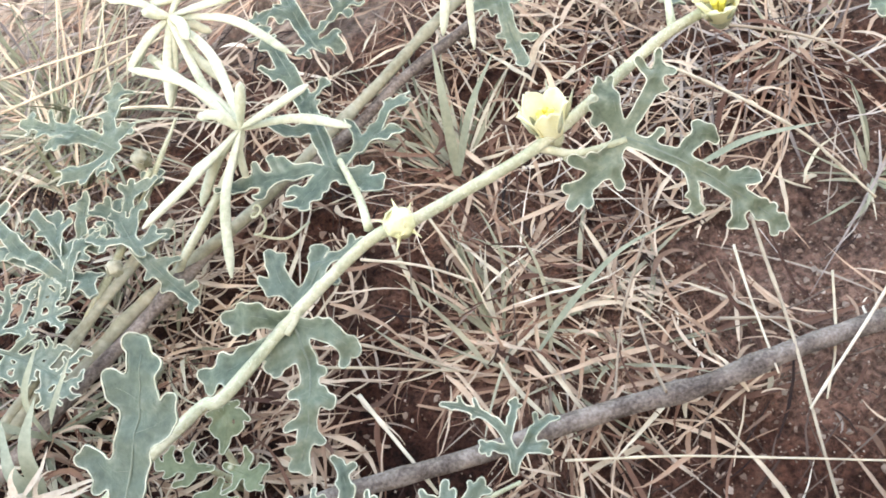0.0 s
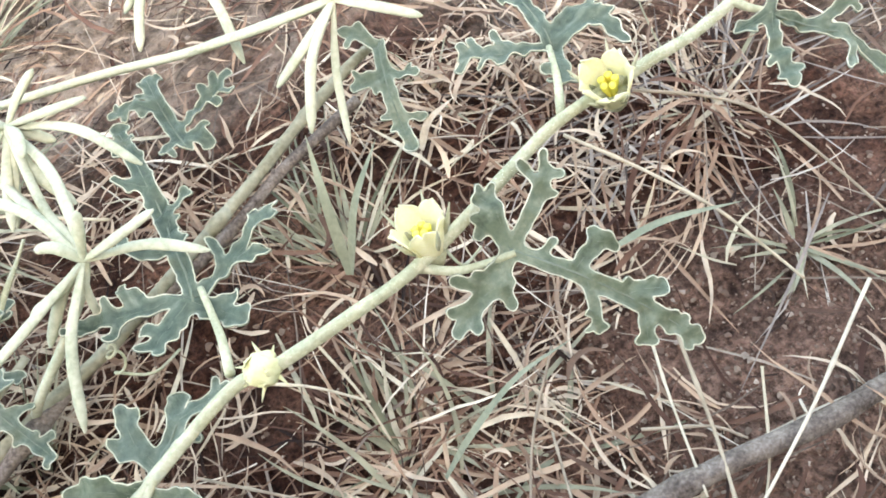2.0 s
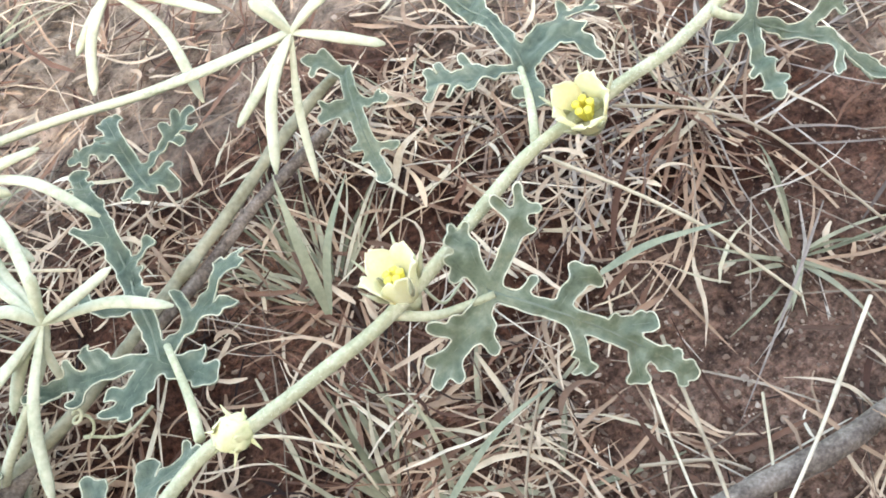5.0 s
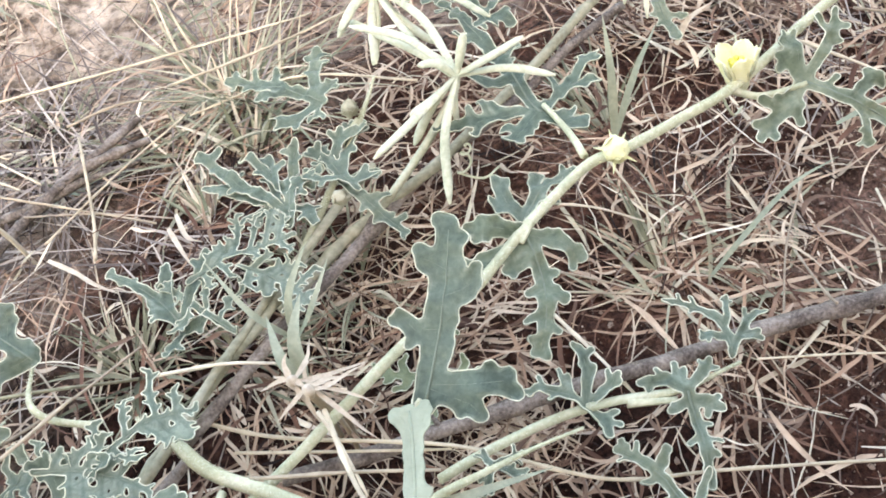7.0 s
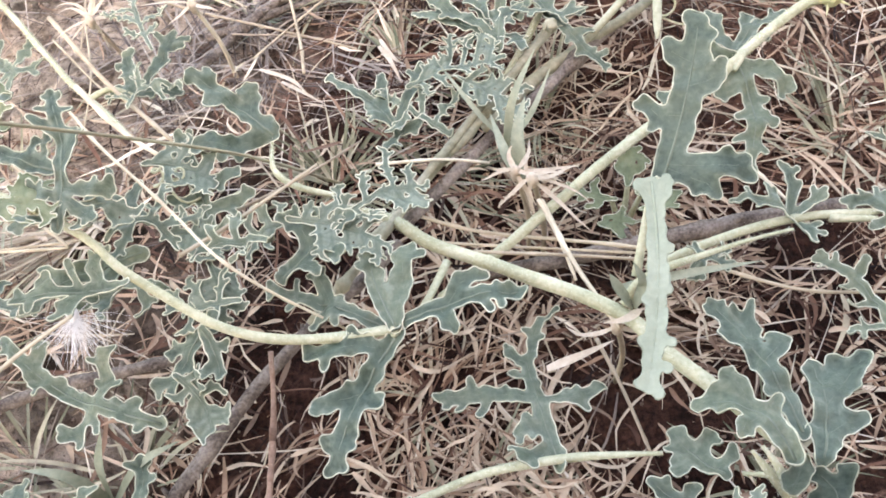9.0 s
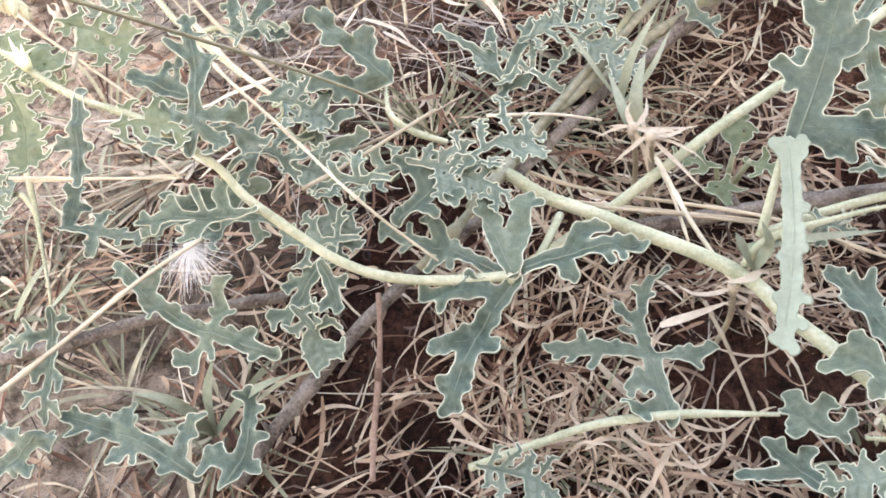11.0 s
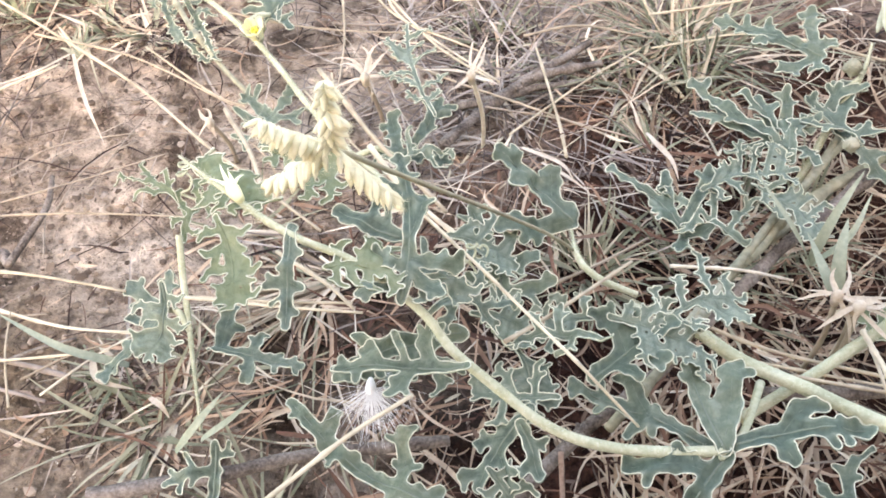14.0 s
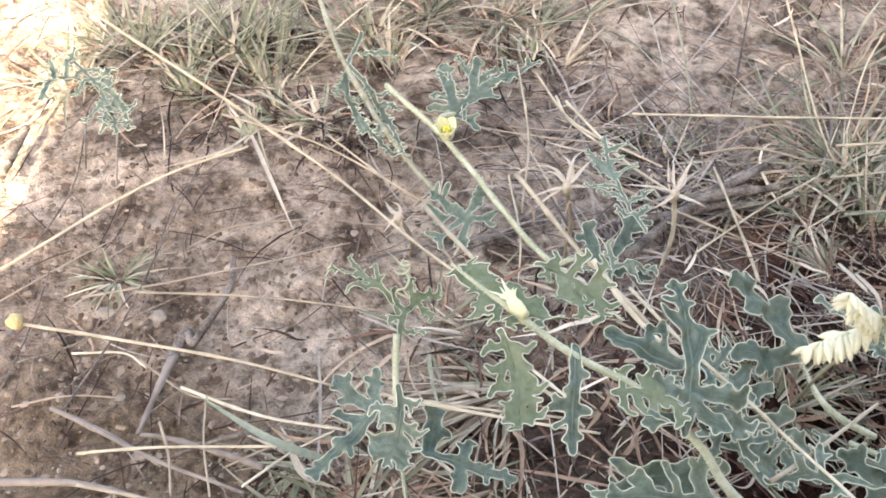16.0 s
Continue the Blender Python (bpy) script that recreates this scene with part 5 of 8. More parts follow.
lobed_leaf(creeper, (0.0868, 0.1905, 0.0560), 109.3, -6.3, 0, 63.7, bow=-5.6, width=5.8, seed=41, knobs=((0.85, 64, 2.5), (0.77, -42, 1.8), (0.85, -64, 2.1)), lobes=[
    (0.05, -68, 12.5, -13, 10.0, 2.6, ((0.74, 63, 5.0), (0.89, 10, 6.2), (0.9, -45, 4.6), (0.55, -76, 5.0), (0.73, 60, 1.6))),
    (0.01, -82, 12.3, -72, 9.6, 2.6, ((0.85, 64, 1.6), (0.61, 63, 4.6), (0.93, -3, 3.5), (0.67, -63, 1.6))),
    (0.0, 77, 13.2, -6, 11.0, 2.6, ((0.8, -63, 5.2), (0.51, -69, 6.6), (0.41, -63, 3.8), (0.9, 50, 4.9), (0.67, 63, 5.3), (0.52, 58, 4.3), (0.92, -54, 3.8))),
    (0.0, 170, 10.1, -11, 4.9, 2.6, ((0.6, -73, 4.1), (0.87, 63, 2.8), (0.91, -60, 2.2))),
    (0.36, -26, 13.7, -6, 10.6, 2.8, ((0.66, -64, 3.9), (0.8, 64, 3.0)))],
           petiole=[(0.0771, 0.1609, 0.0660), (0.0823, 0.1765, 0.0600), (0.0856, 0.1904, 0.0558)])
lobed_leaf(creeper, (0.1376, 0.1710, 0.0600), -42.2, -15.9, 0, 35.1, bow=4.5, width=4.4, seed=42, knobs=((0.69, 64, 1.3), (0.87, -63, 4.9), (0.88, 63, 1.3)), lobes=[
    (0.0, 72, 10.5, 33, 5.8, 2.2, ((0.85, 63, 2.9), (0.71, -63, 4.8), (0.75, 63, 1.3))),
    (0.38, 58, 8.6, -18, 4.8, 1.9, ((0.67, 64, 2.1), (0.69, -63, 3.2))),
    (0.0, -158, 5.4, 10, 3.3, 1.9, ((0.69, -64, 1.4), (0.62, 73, 2.3))),
    (0.02, -92, 12.2, 8, 9.3, 2.1, ((0.57, -55, 4.7), (0.75, 64, 3.0), (0.85, -63, 1.3), (0.46, 63, 2.6))),
    (0.61, -72, 7.3, -10, 4.4, 1.3, ((0.78, 63, 0.8),))],
           petiole=[(0.1318, 0.1776, 0.0620), (0.1346, 0.1747, 0.0610), (0.1400, 0.1719, 0.0595)])
lobed_leaf(creeper, (0.0458, 0.2356, 0.0340), -93.5, -7.8, 0, 40.7, bow=-1.8, width=5.2, seed=43, knobs=((0.74, -64, 3.0), (0.62, -61, 4.5), (0.69, 63, 7.7), (0.93, -47, 2.4)), lobes=[
    (0.29, -73, 5.8, 15, 4.9, 2.2, ((0.41, 78, 4.0), (0.56, -64, 2.9))),
    (0.29, 67, 6.8, -9, 4.0, 1.9, ((0.58, 56, 2.4),)),
    (0.07, -141, 8.1, 42, 5.8, 2.4, ((0.71, 63, 4.6), (0.57, -23, 3.0)))])
lobed_leaf(creeper, (-0.0201, 0.2218, 0.0340), 102.8, -2.0, 0, 34.8, bow=0.8, width=5.8, seed=44, knobs=((0.92, -63, 3.4), (0.9, 64, 1.7), (0.74, 63, 4.5)), lobes=[
    (0.58, 58, 9.9, 5, 6.6, 2.5, ((0.85, -63, 1.9), (0.6, 63, 3.1), (0.2, 64, 3.0))),
    (0.23, -68, 12.1, -10, 7.8, 2.9, ((0.72, 64, 4.6), (0.85, 5, 7.7), (0.84, -53, 6.6), (0.64, -63, 6.0), (0.87, 48, 5.5))),
    (0.15, -127, 6.0, -28, 4.7, 2.7, ((0.37, 41, 5.2), (0.87, -63, 1.7))),
    (0.15, 109, 4.1, 12, 3.2, 2.2, ((0.68, 61, 4.4),))])
lobed_leaf(creeper, (-0.2835, 0.0897, 0.1000), -77.6, -14.3, 0, 23.7, bow=1.9, lobes=[(0.15, 53, 5), (0.15, -98, 5), (0.29, -65, 6), (0.29, 46, 5), (0.44, 54, 5), (0.58, -85, 6), (0.58, 71, 5), (0.71, 80, 5), (0.71, -47, 5), (0.85, -48, 5), (0.85, 79, 5)], width=2.3, seed=45, skin=YOUNG, wave=2.4)
lobed_leaf(creeper, (-0.2678, 0.0950, 0.0980), 143.8, -9.9, 0, 34.2, bow=2.5, lobes=[(0.11, 70, 6), (0.11, -49, 9), (0.23, -42, 12), (0.23, 66, 5), (0.36, 112, 7), (0.36, -40, 8), (0.50, -36, 14), (0.50, 113, 7), (0.64, 109, 8), (0.64, -38, 10), (0.81, -40, 8)], width=2.3, seed=46, skin=YOUNG, wave=2.4)
lobed_leaf(creeper, (-0.2745, 0.1122, 0.0980), -20.2, -15.1, 0, 22.3, bow=2.6, lobes=[(0.13, 50, 5), (0.13, -87, 5), (0.26, -75, 8), (0.40, 73, 10), (0.40, -80, 8), (0.54, -64, 11), (0.69, 92, 10), (0.83, -56, 7), (0.83, 106, 5)], width=2.3, seed=47, skin=YOUNG, wave=2.4)
lobed_leaf(creeper, (-0.3101, 0.0989, 0.0600), -96.0, -14.5, 0, 23.2, bow=2.2, lobes=[(0.15, 57, 5), (0.30, -99, 8), (0.44, 56, 7), (0.44, -93, 5), (0.58, -70, 7), (0.58, 57, 6), (0.72, 56, 6), (0.72, -64, 5), (0.85, -66, 5), (0.85, 81, 5)], width=2.3, seed=48, wave=2.4)
lobed_leaf(creeper, (-0.2212, 0.0837, 0.0620), -18.6, -17.9, 0, 18.8, bow=2.2, lobes=[(0.14, 64, 6), (0.28, -79, 6), (0.42, 80, 8), (0.42, -83, 6), (0.56, -81, 8), (0.56, 79, 6), (0.70, 71, 7), (0.70, -46, 5), (0.84, -64, 6)], width=2.3, seed=49, wave=2.4)
lobed_leaf(creeper, (-0.2094, 0.0734, 0.0580), -83.4, -17.5, 0, 19.3, bow=1.8, lobes=[(0.14, 38, 6), (0.29, -82, 6), (0.29, 63, 5), (0.43, 52, 6), (0.43, -71, 5), (0.57, -69, 7), (0.57, 63, 5), (0.71, 75, 6), (0.71, -71, 5), (0.84, -57, 5)], width=2.3, seed=50, wave=2.4)
lobed_leaf(creeper, (-0.2198, 0.0412, 0.0540), -62.1, -19.0, 0, 17.7, bow=1.7, lobes=[(0.14, 68, 6), (0.28, -92, 5), (0.42, 77, 6), (0.42, -69, 5), (0.56, -49, 5), (0.70, 62, 5), (0.70, -70, 5), (0.84, -62, 5), (0.84, 75, 5)], width=2.3, seed=51, wave=2.4)
lobed_leaf(creeper, (-0.2565, 0.0765, 0.0960), -4.8, -18.7, 0, 18.0, bow=2.3, lobes=[(0.13, 62, 6), (0.13, -96, 5), (0.27, -77, 6), (0.41, 65, 9), (0.55, -72, 6), (0.55, 75, 5), (0.70, 90, 8), (0.84, -45, 5), (0.84, 101, 5)], width=2.3, seed=54, skin=YOUNG, wave=2.4)
lobed_leaf(creeper, (-0.2284, 0.1115, 0.0600), -20.5, -14.8, 0, 22.8, bow=2.7, lobes=[(0.13, 43, 8), (0.27, -70, 8), (0.41, 68, 10), (0.55, -69, 7), (0.70, 77, 9), (0.70, -58, 8), (0.84, -52, 7), (0.84, 104, 6)], width=2.3, seed=55, wave=2.4)
lobed_leaf(creeper, (-0.2953, 0.0219, 0.0320), -153.7, -16.0, 0, 19.1, bow=-0.0, width=4.8, seed=56, knobs=((0.73, -63, 1.6), (0.6, 63, 3.8)), lobes=[
    (0.24, -59, 5.6, -1, 4.9, 1.7, ((0.9, -54, 1.8), (0.39, -64, 2.4))),
    (0.2, 143, 5.2, 23, 2.8, 1.7, ((0.77, 64, 2.0), (0.55, -44, 2.5))),
    (0.61, 113, 5.3, -9, 2.0, 1.7, ((0.68, 55, 1.9),))])
lobed_leaf(creeper, (-0.0790, -0.0219, 0.0600), 177.8, -19.7, 0, 17.1, bow=1.7, lobes=[(0.14, 35, 5), (0.14, -99, 5), (0.28, -80, 6), (0.42, 65, 6), (0.42, -65, 5), (0.56, -74, 5), (0.56, 67, 5), (0.70, 86, 5), (0.84, -61, 5)], width=1.75, seed=57, wave=2.4)
lobed_leaf(creeper, (-0.1752, -0.0014, 0.0340), -23.6, -14.6, 0, 23.1, bow=2.2, lobes=[(0.14, 65, 6), (0.14, -93, 5), (0.28, -78, 8), (0.28, 53, 7), (0.43, 47, 7), (0.57, -65, 7), (0.57, 84, 6), (0.71, 82, 8), (0.71, -64, 6), (0.84, -46, 5)], width=1.75, seed=58, wave=2.4)
lobed_leaf(creeper, (-0.0862, 0.1602, 0.0400), 107.8, -11.6, 0, 28.0, bow=1.2, width=4.8, seed=59, knobs=((0.66, 60, 2.6), (0.93, -41, 2.5)), lobes=[
    (0.38, -49, 12.7, -5, 10.1, 2.6, ((0.88, 53, 5.4), (0.74, -63, 4.1), (0.33, -63, 2.9), (0.83, 63, 7.6))),
    (0.12, -104, 5.0, -33, 5.1, 1.8, ((0.33, 37, 4.3),)),
    (0.18, 47, 9.0, -19, 6.3, 2.0, ((0.84, -63, 3.4), (0.43, 63, 3.9)))], wave=2.4)
lobed_leaf(creeper, (-0.2307, 0.1719, 0.0500), 100.5, -6.2, 0, 54.5, bow=2.9, lobes=[(0.13, 44, 8), (0.13, -60, 6), (0.27, -63, 11), (0.27, 35, 11), (0.41, 62, 13), (0.55, -59, 11), (0.55, 32, 13), (0.69, 55, 10), (0.69, -54, 7), (0.83, -68, 10)], width=1.75, seed=60, wave=2.4)
lobed_leaf(creeper, (-0.2220, 0.0825, 0.0700), 147.3, 0.0, 0, 22.2, bow=-1.3, width=4.6, seed=61, knobs=((0.86, -59, 6.1), (0.64, -56, 11.3), (0.32, -59, 7.6), (0.88, 63, 1.5), (0.22, 63, 2.6)), lobes=[
    (0.41, -81, 5.1, -24, 2.8, 1.9, ())])
lobed_leaf(creeper, (-0.1726, 0.0764, 0.0600), 23.7, -10.6, 0, 31.9, bow=3.8, lobes=[(0.13, 50, 11), (0.27, -86, 9), (0.41, 67, 11), (0.55, -60, 10), (0.69, 86, 15), (0.69, -71, 11), (0.84, -66, 9), (0.84, 78, 7)], width=2.1, seed=63, wave=2.4)
lobed_leaf(creeper, (-0.1848, 0.0795, 0.0620), -23.0, -11.1, 0, 30.3, bow=2.9, lobes=[(0.13, 67, 6), (0.27, -76, 12), (0.27, 62, 8), (0.40, 72, 10), (0.40, -78, 9), (0.55, -70, 9), (0.55, 65, 6), (0.69, 82, 8), (0.69, -59, 7), (0.83, -48, 9)], width=2.1, seed=64, wave=2.4)
lobed_leaf(creeper, (-0.1284, 0.1390, 0.0440), -44.4, -12.2, 0, 27.6, bow=2.7, lobes=[(0.14, 53, 8), (0.14, -80, 7), (0.27, -59, 8), (0.27, 44, 5), (0.41, 66, 7), (0.41, -66, 6), (0.55, -47, 10), (0.55, 89, 8), (0.70, 89, 10), (0.84, -64, 6), (0.84, 73, 5)], width=2.1, seed=65, wave=2.4)
lobed_leaf(creeper, (-0.1450, 0.1384, 0.0420), 17.0, -9.1, 0, 37.2, bow=3.9, lobes=[(0.15, 25, 12), (0.15, -103, 7), (0.30, -86, 8), (0.30, 32, 9), (0.45, 52, 15), (0.60, -71, 10), (0.60, 57, 13), (0.73, 63, 16), (0.86, -63, 7), (0.86, 69, 9)], width=2.1, seed=66, wave=2.4)
lobed_leaf(creeper, (-0.2108, 0.0507, 0.0600), -75.1, -14.6, 0, 14.7, bow=0.8, width=3.6, seed=68, knobs=((0.39, -64, 1.1), (0.87, 63, 1.1)), lobes=[
    (0.35, 62, 3.0, 47, 1.8, 1.3, ((0.44, -34, 2.0),)),
    (0.64, -58, 3.5, 17, 2.4, 1.3, ((0.67, -64, 1.4),))])
lobed_leaf(creeper, (-0.2389, 0.0708, 0.0890), 90.0, 16.0, 0, 39.1, bow=-2.8, width=3.8, seed=69, knobs=((0.93, 48, 2.4), (0.92, -62, 2.5), (0.8, -58, 3.9), (0.8, 62, 1.1), (0.84, 64, 4.4)), lobes=[
    (0.41, -20, 7.3, 11, 4.2, 1.7, ((0.86, 63, 2.2), (0.77, -63, 2.8))),
    (0.27, -95, 6.8, 3, 5.8, 2.0, ((0.6, 63, 2.4), (0.89, -63, 1.2), (0.35, 63, 1.2), (0.88, 55, 2.8))),
    (0.21, -125, 6.4, 7, 4.4, 2.0, ((0.68, 64, 1.7), (0.73, -64, 2.0), (0.36, -64, 1.3))),
    (0.21, 83, 6.8, -52, 3.2, 1.9, ((0.8, 64, 1.7), (0.74, -64, 2.4))),
    (0.64, 40, 6.1, 7, 2.3, 1.6, ()),
    (0.09, 111, 6.4, 14, 4.6, 1.9, ((0.71, -64, 1.9), (0.85, 64, 1.6)))])
lobed_leaf(creeper, (-0.2389, 0.0877, 0.0920), 148.6, 2.0, 0, 18.9, bow=0.7, width=5.0, seed=71, knobs=((0.63, 51, 1.5), (0.41, -66, 6.8), (0.19, -66, 9.7), (0.82, 62, 1.5), (0.93, 63, 1.5), (0.26, 61, 2.5)), lobes=[
    ])
lobed_leaf(creeper, (-0.2324, 0.0765, 0.0740), -9.2, -23.7, 0, 18.7, bow=6.9, lobes=[(0.33, -127, 13), (0.52, 77, 13), (0.71, 58, 11)], width=2.25, seed=72)
lobed_leaf(creeper, (-0.1865, 0.0664, 0.0720), 171.3, -16.6, 0, 26.8, bow=-4.1, lobes=[(0.53, -88, 9), (0.68, -73, 5), (0.39, 83, 6)], width=2.52, seed=73)
lobed_leaf(creeper, (-0.2248, 0.0732, 0.0660), -159.6, 2.0, 0, 33.6, bow=-3.4, width=6.2, seed=74, knobs=((0.62, -56, 8.3), (0.61, -64, 2.7), (0.35, -63, 2.0), (0.2, -65, 1.9), (0.92, 64, 1.9), (0.38, 70, 9.5), (0.93, -63, 3.6), (0.65, 71, 6.1)), lobes=[
    (0.21, 58, 7.4, -18, 5.2, 2.4, ((0.88, 54, 2.5),))])
creeper_two = tagged(empty("creeping_vine", (-0.16, 0.08, 0.0)), "pale green branching vine with crowded lobed leaves", "vine")
vine_stem(creeper_two, [(-0.0668, -0.0051, 0.0480), (-0.0806, 0.0128, 0.0500), (-0.0896, 0.0238, 0.0510), (-0.0994, 0.0391, 0.0500), (-0.1269, 0.0607, 0.0470), (-0.1450, 0.0745, 0.0430), (-0.1565, 0.0897, 0.0380), (-0.1697, 0.1064, 0.0260)], 0.00215, 0.0018, label='thick pale hairy green stem')
vine_stem(creeper_two, [(-0.1570, 0.0440, 0.0530), (-0.1749, 0.0442, 0.0540), (-0.1924, 0.0457, 0.0570), (-0.2035, 0.0487, 0.0620), (-0.2142, 0.0546, 0.0680), (-0.2267, 0.0637, 0.0750), (-0.2332, 0.0702, 0.0820), (-0.2420, 0.0757, 0.0880), (-0.2519, 0.0803, 0.0940), (-0.2651, 0.0852, 0.0980), (-0.2803, 0.0969, 0.1000), (-0.2961, 0.1113, 0.1000)], 0.0015, 0.0008, label='pale green arching stem')
vine_stem(creeper_two, [(-0.1771, 0.0018, 0.0220), (-0.1619, 0.0037, 0.0280), (-0.1425, 0.0065, 0.0320), (-0.1290, 0.0052, 0.0380), (-0.1128, 0.0035, 0.0400), (-0.0967, -0.0000, 0.0440)], 0.0011, 0.00125, label='thin pale green stem')
vine_stem(creeper_two, [(-0.0852, 0.0548, 0.0400), (-0.0682, 0.0578, 0.0440), (-0.0405, 0.0599, 0.0460), (-0.0174, 0.0575, 0.0460), (0.0015, 0.0601, 0.0460)], 0.0014, 0.0011, label='thin pale green stem with small leaves')
vine_stem(creeper_two, [(-0.0972, 0.0394, 0.0520), (-0.0917, 0.0431, 0.0580), (-0.0751, 0.0468, 0.0580), (-0.0463, 0.0520, 0.0540)], 0.0012, 0.0009, label='thin pale green side shoot')
vine_stem(creeper_two, [(-0.0720, -0.0200, 0.0520), (-0.0770, -0.0130, 0.0580), (-0.0800, -0.0090, 0.0620)], 0.0013, 0.0011, label='short pale green petiole')
vine_stem(creeper_two, [(-0.0720, -0.0200, 0.0520), (-0.0750, -0.0140, 0.0600), (-0.0780, -0.0090, 0.0640)], 0.0013, 0.0011, label='short pale green petiole')
vine_stem(creeper_two, [(-0.0720, -0.0200, 0.0520), (-0.0740, -0.0150, 0.0560), (-0.0810, -0.0110, 0.0520)], 0.0013, 0.0011, label='short pale green petiole')
vine_stem(creeper_two, [(-0.1117, 0.1446, 0.0280), (-0.0898, 0.1747, 0.0340), (-0.0787, 0.1876, 0.0400), (-0.0696, 0.2048, 0.0420)], 0.0013, 0.0011, label='thin pale green side shoot')
lobed_leaf(creeper_two, (-0.0750, -0.0196, 0.0620), 50.3, -6.0, 0, 9.2, bow=-0.7, width=5.2, seed=91, knobs=((0.19, 69, 2.7), (0.68, -62, 2.0), (0.89, 51, 1.6)), skin=YOUNG, lobes=[])
lobed_leaf(creeper_two, (-0.0713, -0.0286, 0.0600), 65.8, -6.0, 0, 14.4, bow=-3.8, width=6.0, seed=92, knobs=((0.6, 81, 3.8), (0.54, -52, 2.9), (0.92, 55, 2.1)), lobes=[
    (0.6, -31, 4.6, 4, 2.8, 2.0, ((0.85, 63, 1.7),))])
lobed_leaf(creeper_two, (-0.2910, 0.1918, 0.0280), 128.1, -5.5, 0, 24.9, bow=-0.7, width=4.6, seed=75, knobs=((0.85, 64, 2.7), (0.78, -62, 7.1), (0.92, -50, 4.2)), lobes=[
    (0.15, 105, 10.3, 1, 5.3, 2.1, ((0.79, -63, 5.8), (0.86, 43, 5.0))),
    (0.14, -60, 10.2, 21, 8.3, 2.1, ((0.79, -64, 2.6), (0.79, 63, 1.6))),
    (0.05, -103, 8.1, 21, 4.9, 2.1, ((0.4, -61, 5.7),)),
    (0.04, 132, 10.4, 38, 4.5, 1.9, ((0.73, -64, 2.5), (0.69, 102, 2.3))),
    (0.3, 65, 7.3, -48, 5.8, 1.9, ((0.42, 32, 4.4),))])
lobed_leaf(creeper_two, (-0.2454, 0.1705, 0.0300), -10.2, 0.0, 0, 18.9, bow=1.7, width=4.8, seed=76, knobs=((0.57, 64, 2.9), (0.82, -70, 3.5), (0.82, 57, 3.6), (0.37, -64, 3.6)), lobes=[
    (0.16, 57, 14.4, 5, 14.3, 2.4, ((0.81, 63, 4.7), (0.77, -63, 5.3), (0.88, -64, 6.4), (0.78, 67, 1.5), (0.52, -63, 3.0))),
    (0.03, 89, 13.0, 2, 7.3, 2.6, ((0.7, 64, 4.0), (0.92, -60, 2.7), (0.4, 63, 3.1))),
    (0.0, 137, 5.9, 24, 4.5, 2.4, ((0.5, 86, 5.4),))],
           petiole=[(-0.2610, 0.1700, 0.0320), (-0.2520, 0.1725, 0.0330), (-0.2440, 0.1700, 0.0300)])
lobed_leaf(creeper_two, (-0.3179, 0.1100, 0.0300), -129.4, -5.6, 0, 29.9, bow=1.1, width=4.6, seed=77, knobs=((0.93, -35, 2.6), (0.93, 56, 3.2), (0.81, 60, 3.5), (0.55, -64, 3.0), (0.51, 63, 4.8), (0.85, -64, 2.3)), lobes=[
    (0.04, -134, 7.5, -26, 4.8, 2.2, ((0.71, -63, 2.6), (0.86, 21, 3.9), (0.76, 63, 3.4))),
    (0.05, -90, 10.7, -19, 6.7, 2.5, ((0.8, 63, 3.1), (0.81, -63, 3.3), (0.51, 48, 4.4))),
    (0.21, -72, 7.4, 2, 3.2, 2.0, ((0.89, -64, 1.2), (0.25, 64, 1.8)))],
           petiole=[(-0.3112, 0.1025, 0.0280), (-0.3150, 0.1080, 0.0310), (-0.3190, 0.1095, 0.0300)])
lobed_leaf(creeper_two, (-0.3047, 0.0973, 0.0240), -14.2, -0.0, 0, 30.3, bow=0.2, width=4.2, seed=78, knobs=((0.69, 64, 3.2), (0.69, -64, 4.2), (0.85, 63, 2.6), (0.92, -64, 2.6), (0.59, 64, 1.9)), lobes=[
    (0.09, 96, 8.8, -4, 5.4, 3.0, ((0.86, 45, 3.9), (0.9, -28, 2.8), (0.48, -67, 4.6), (0.49, 63, 1.8))),
    (0.44, 85, 5.4, 3, 2.8, 1.9, ((0.62, 66, 3.2), (0.87, -51, 1.9))),
    (0.43, -72, 6.6, 5, 2.5, 2.3, ((0.41, -64, 1.9), (0.78, -64, 2.2)))])
lobed_leaf(creeper_two, (-0.3123, 0.1257, 0.0470), 60.9, -4.5, 0, 24.6, bow=4.2, lobes=[(0.39, 62, 8), (0.60, 55, 8), (0.65, -105, 9), (0.19, -110, 9), (0.30, 126, 5)], width=2, seed=79, skin=YOUNG)
lobed_leaf(creeper_two, (-0.3124, 0.1323, 0.0450), 141.7, -3.4, 0, 32.9, bow=-7.4, lobes=[(0.47, -28, 10), (0.68, -36, 10), (0.52, 58, 10)], width=1.8, seed=80, skin=YOUNG)
lobed_leaf(creeper_two, (-0.2947, 0.2478, 0.0300), 64.8, -4.3, 0, 52.6, bow=8.4, lobes=[(0.33, 55, 22), (0.33, 108, 16), (0.50, 43, 21), (0.64, -92, 10)], width=2.2, seed=81)
lobed_leaf(creeper_two, (-0.3461, 0.2815, 0.0320), -62.5, -3.8, 0, 59.2, bow=1.8, lobes=[(0.28, -51, 10), (0.43, 33, 11), (0.60, -42, 10)], width=2.2, seed=82)
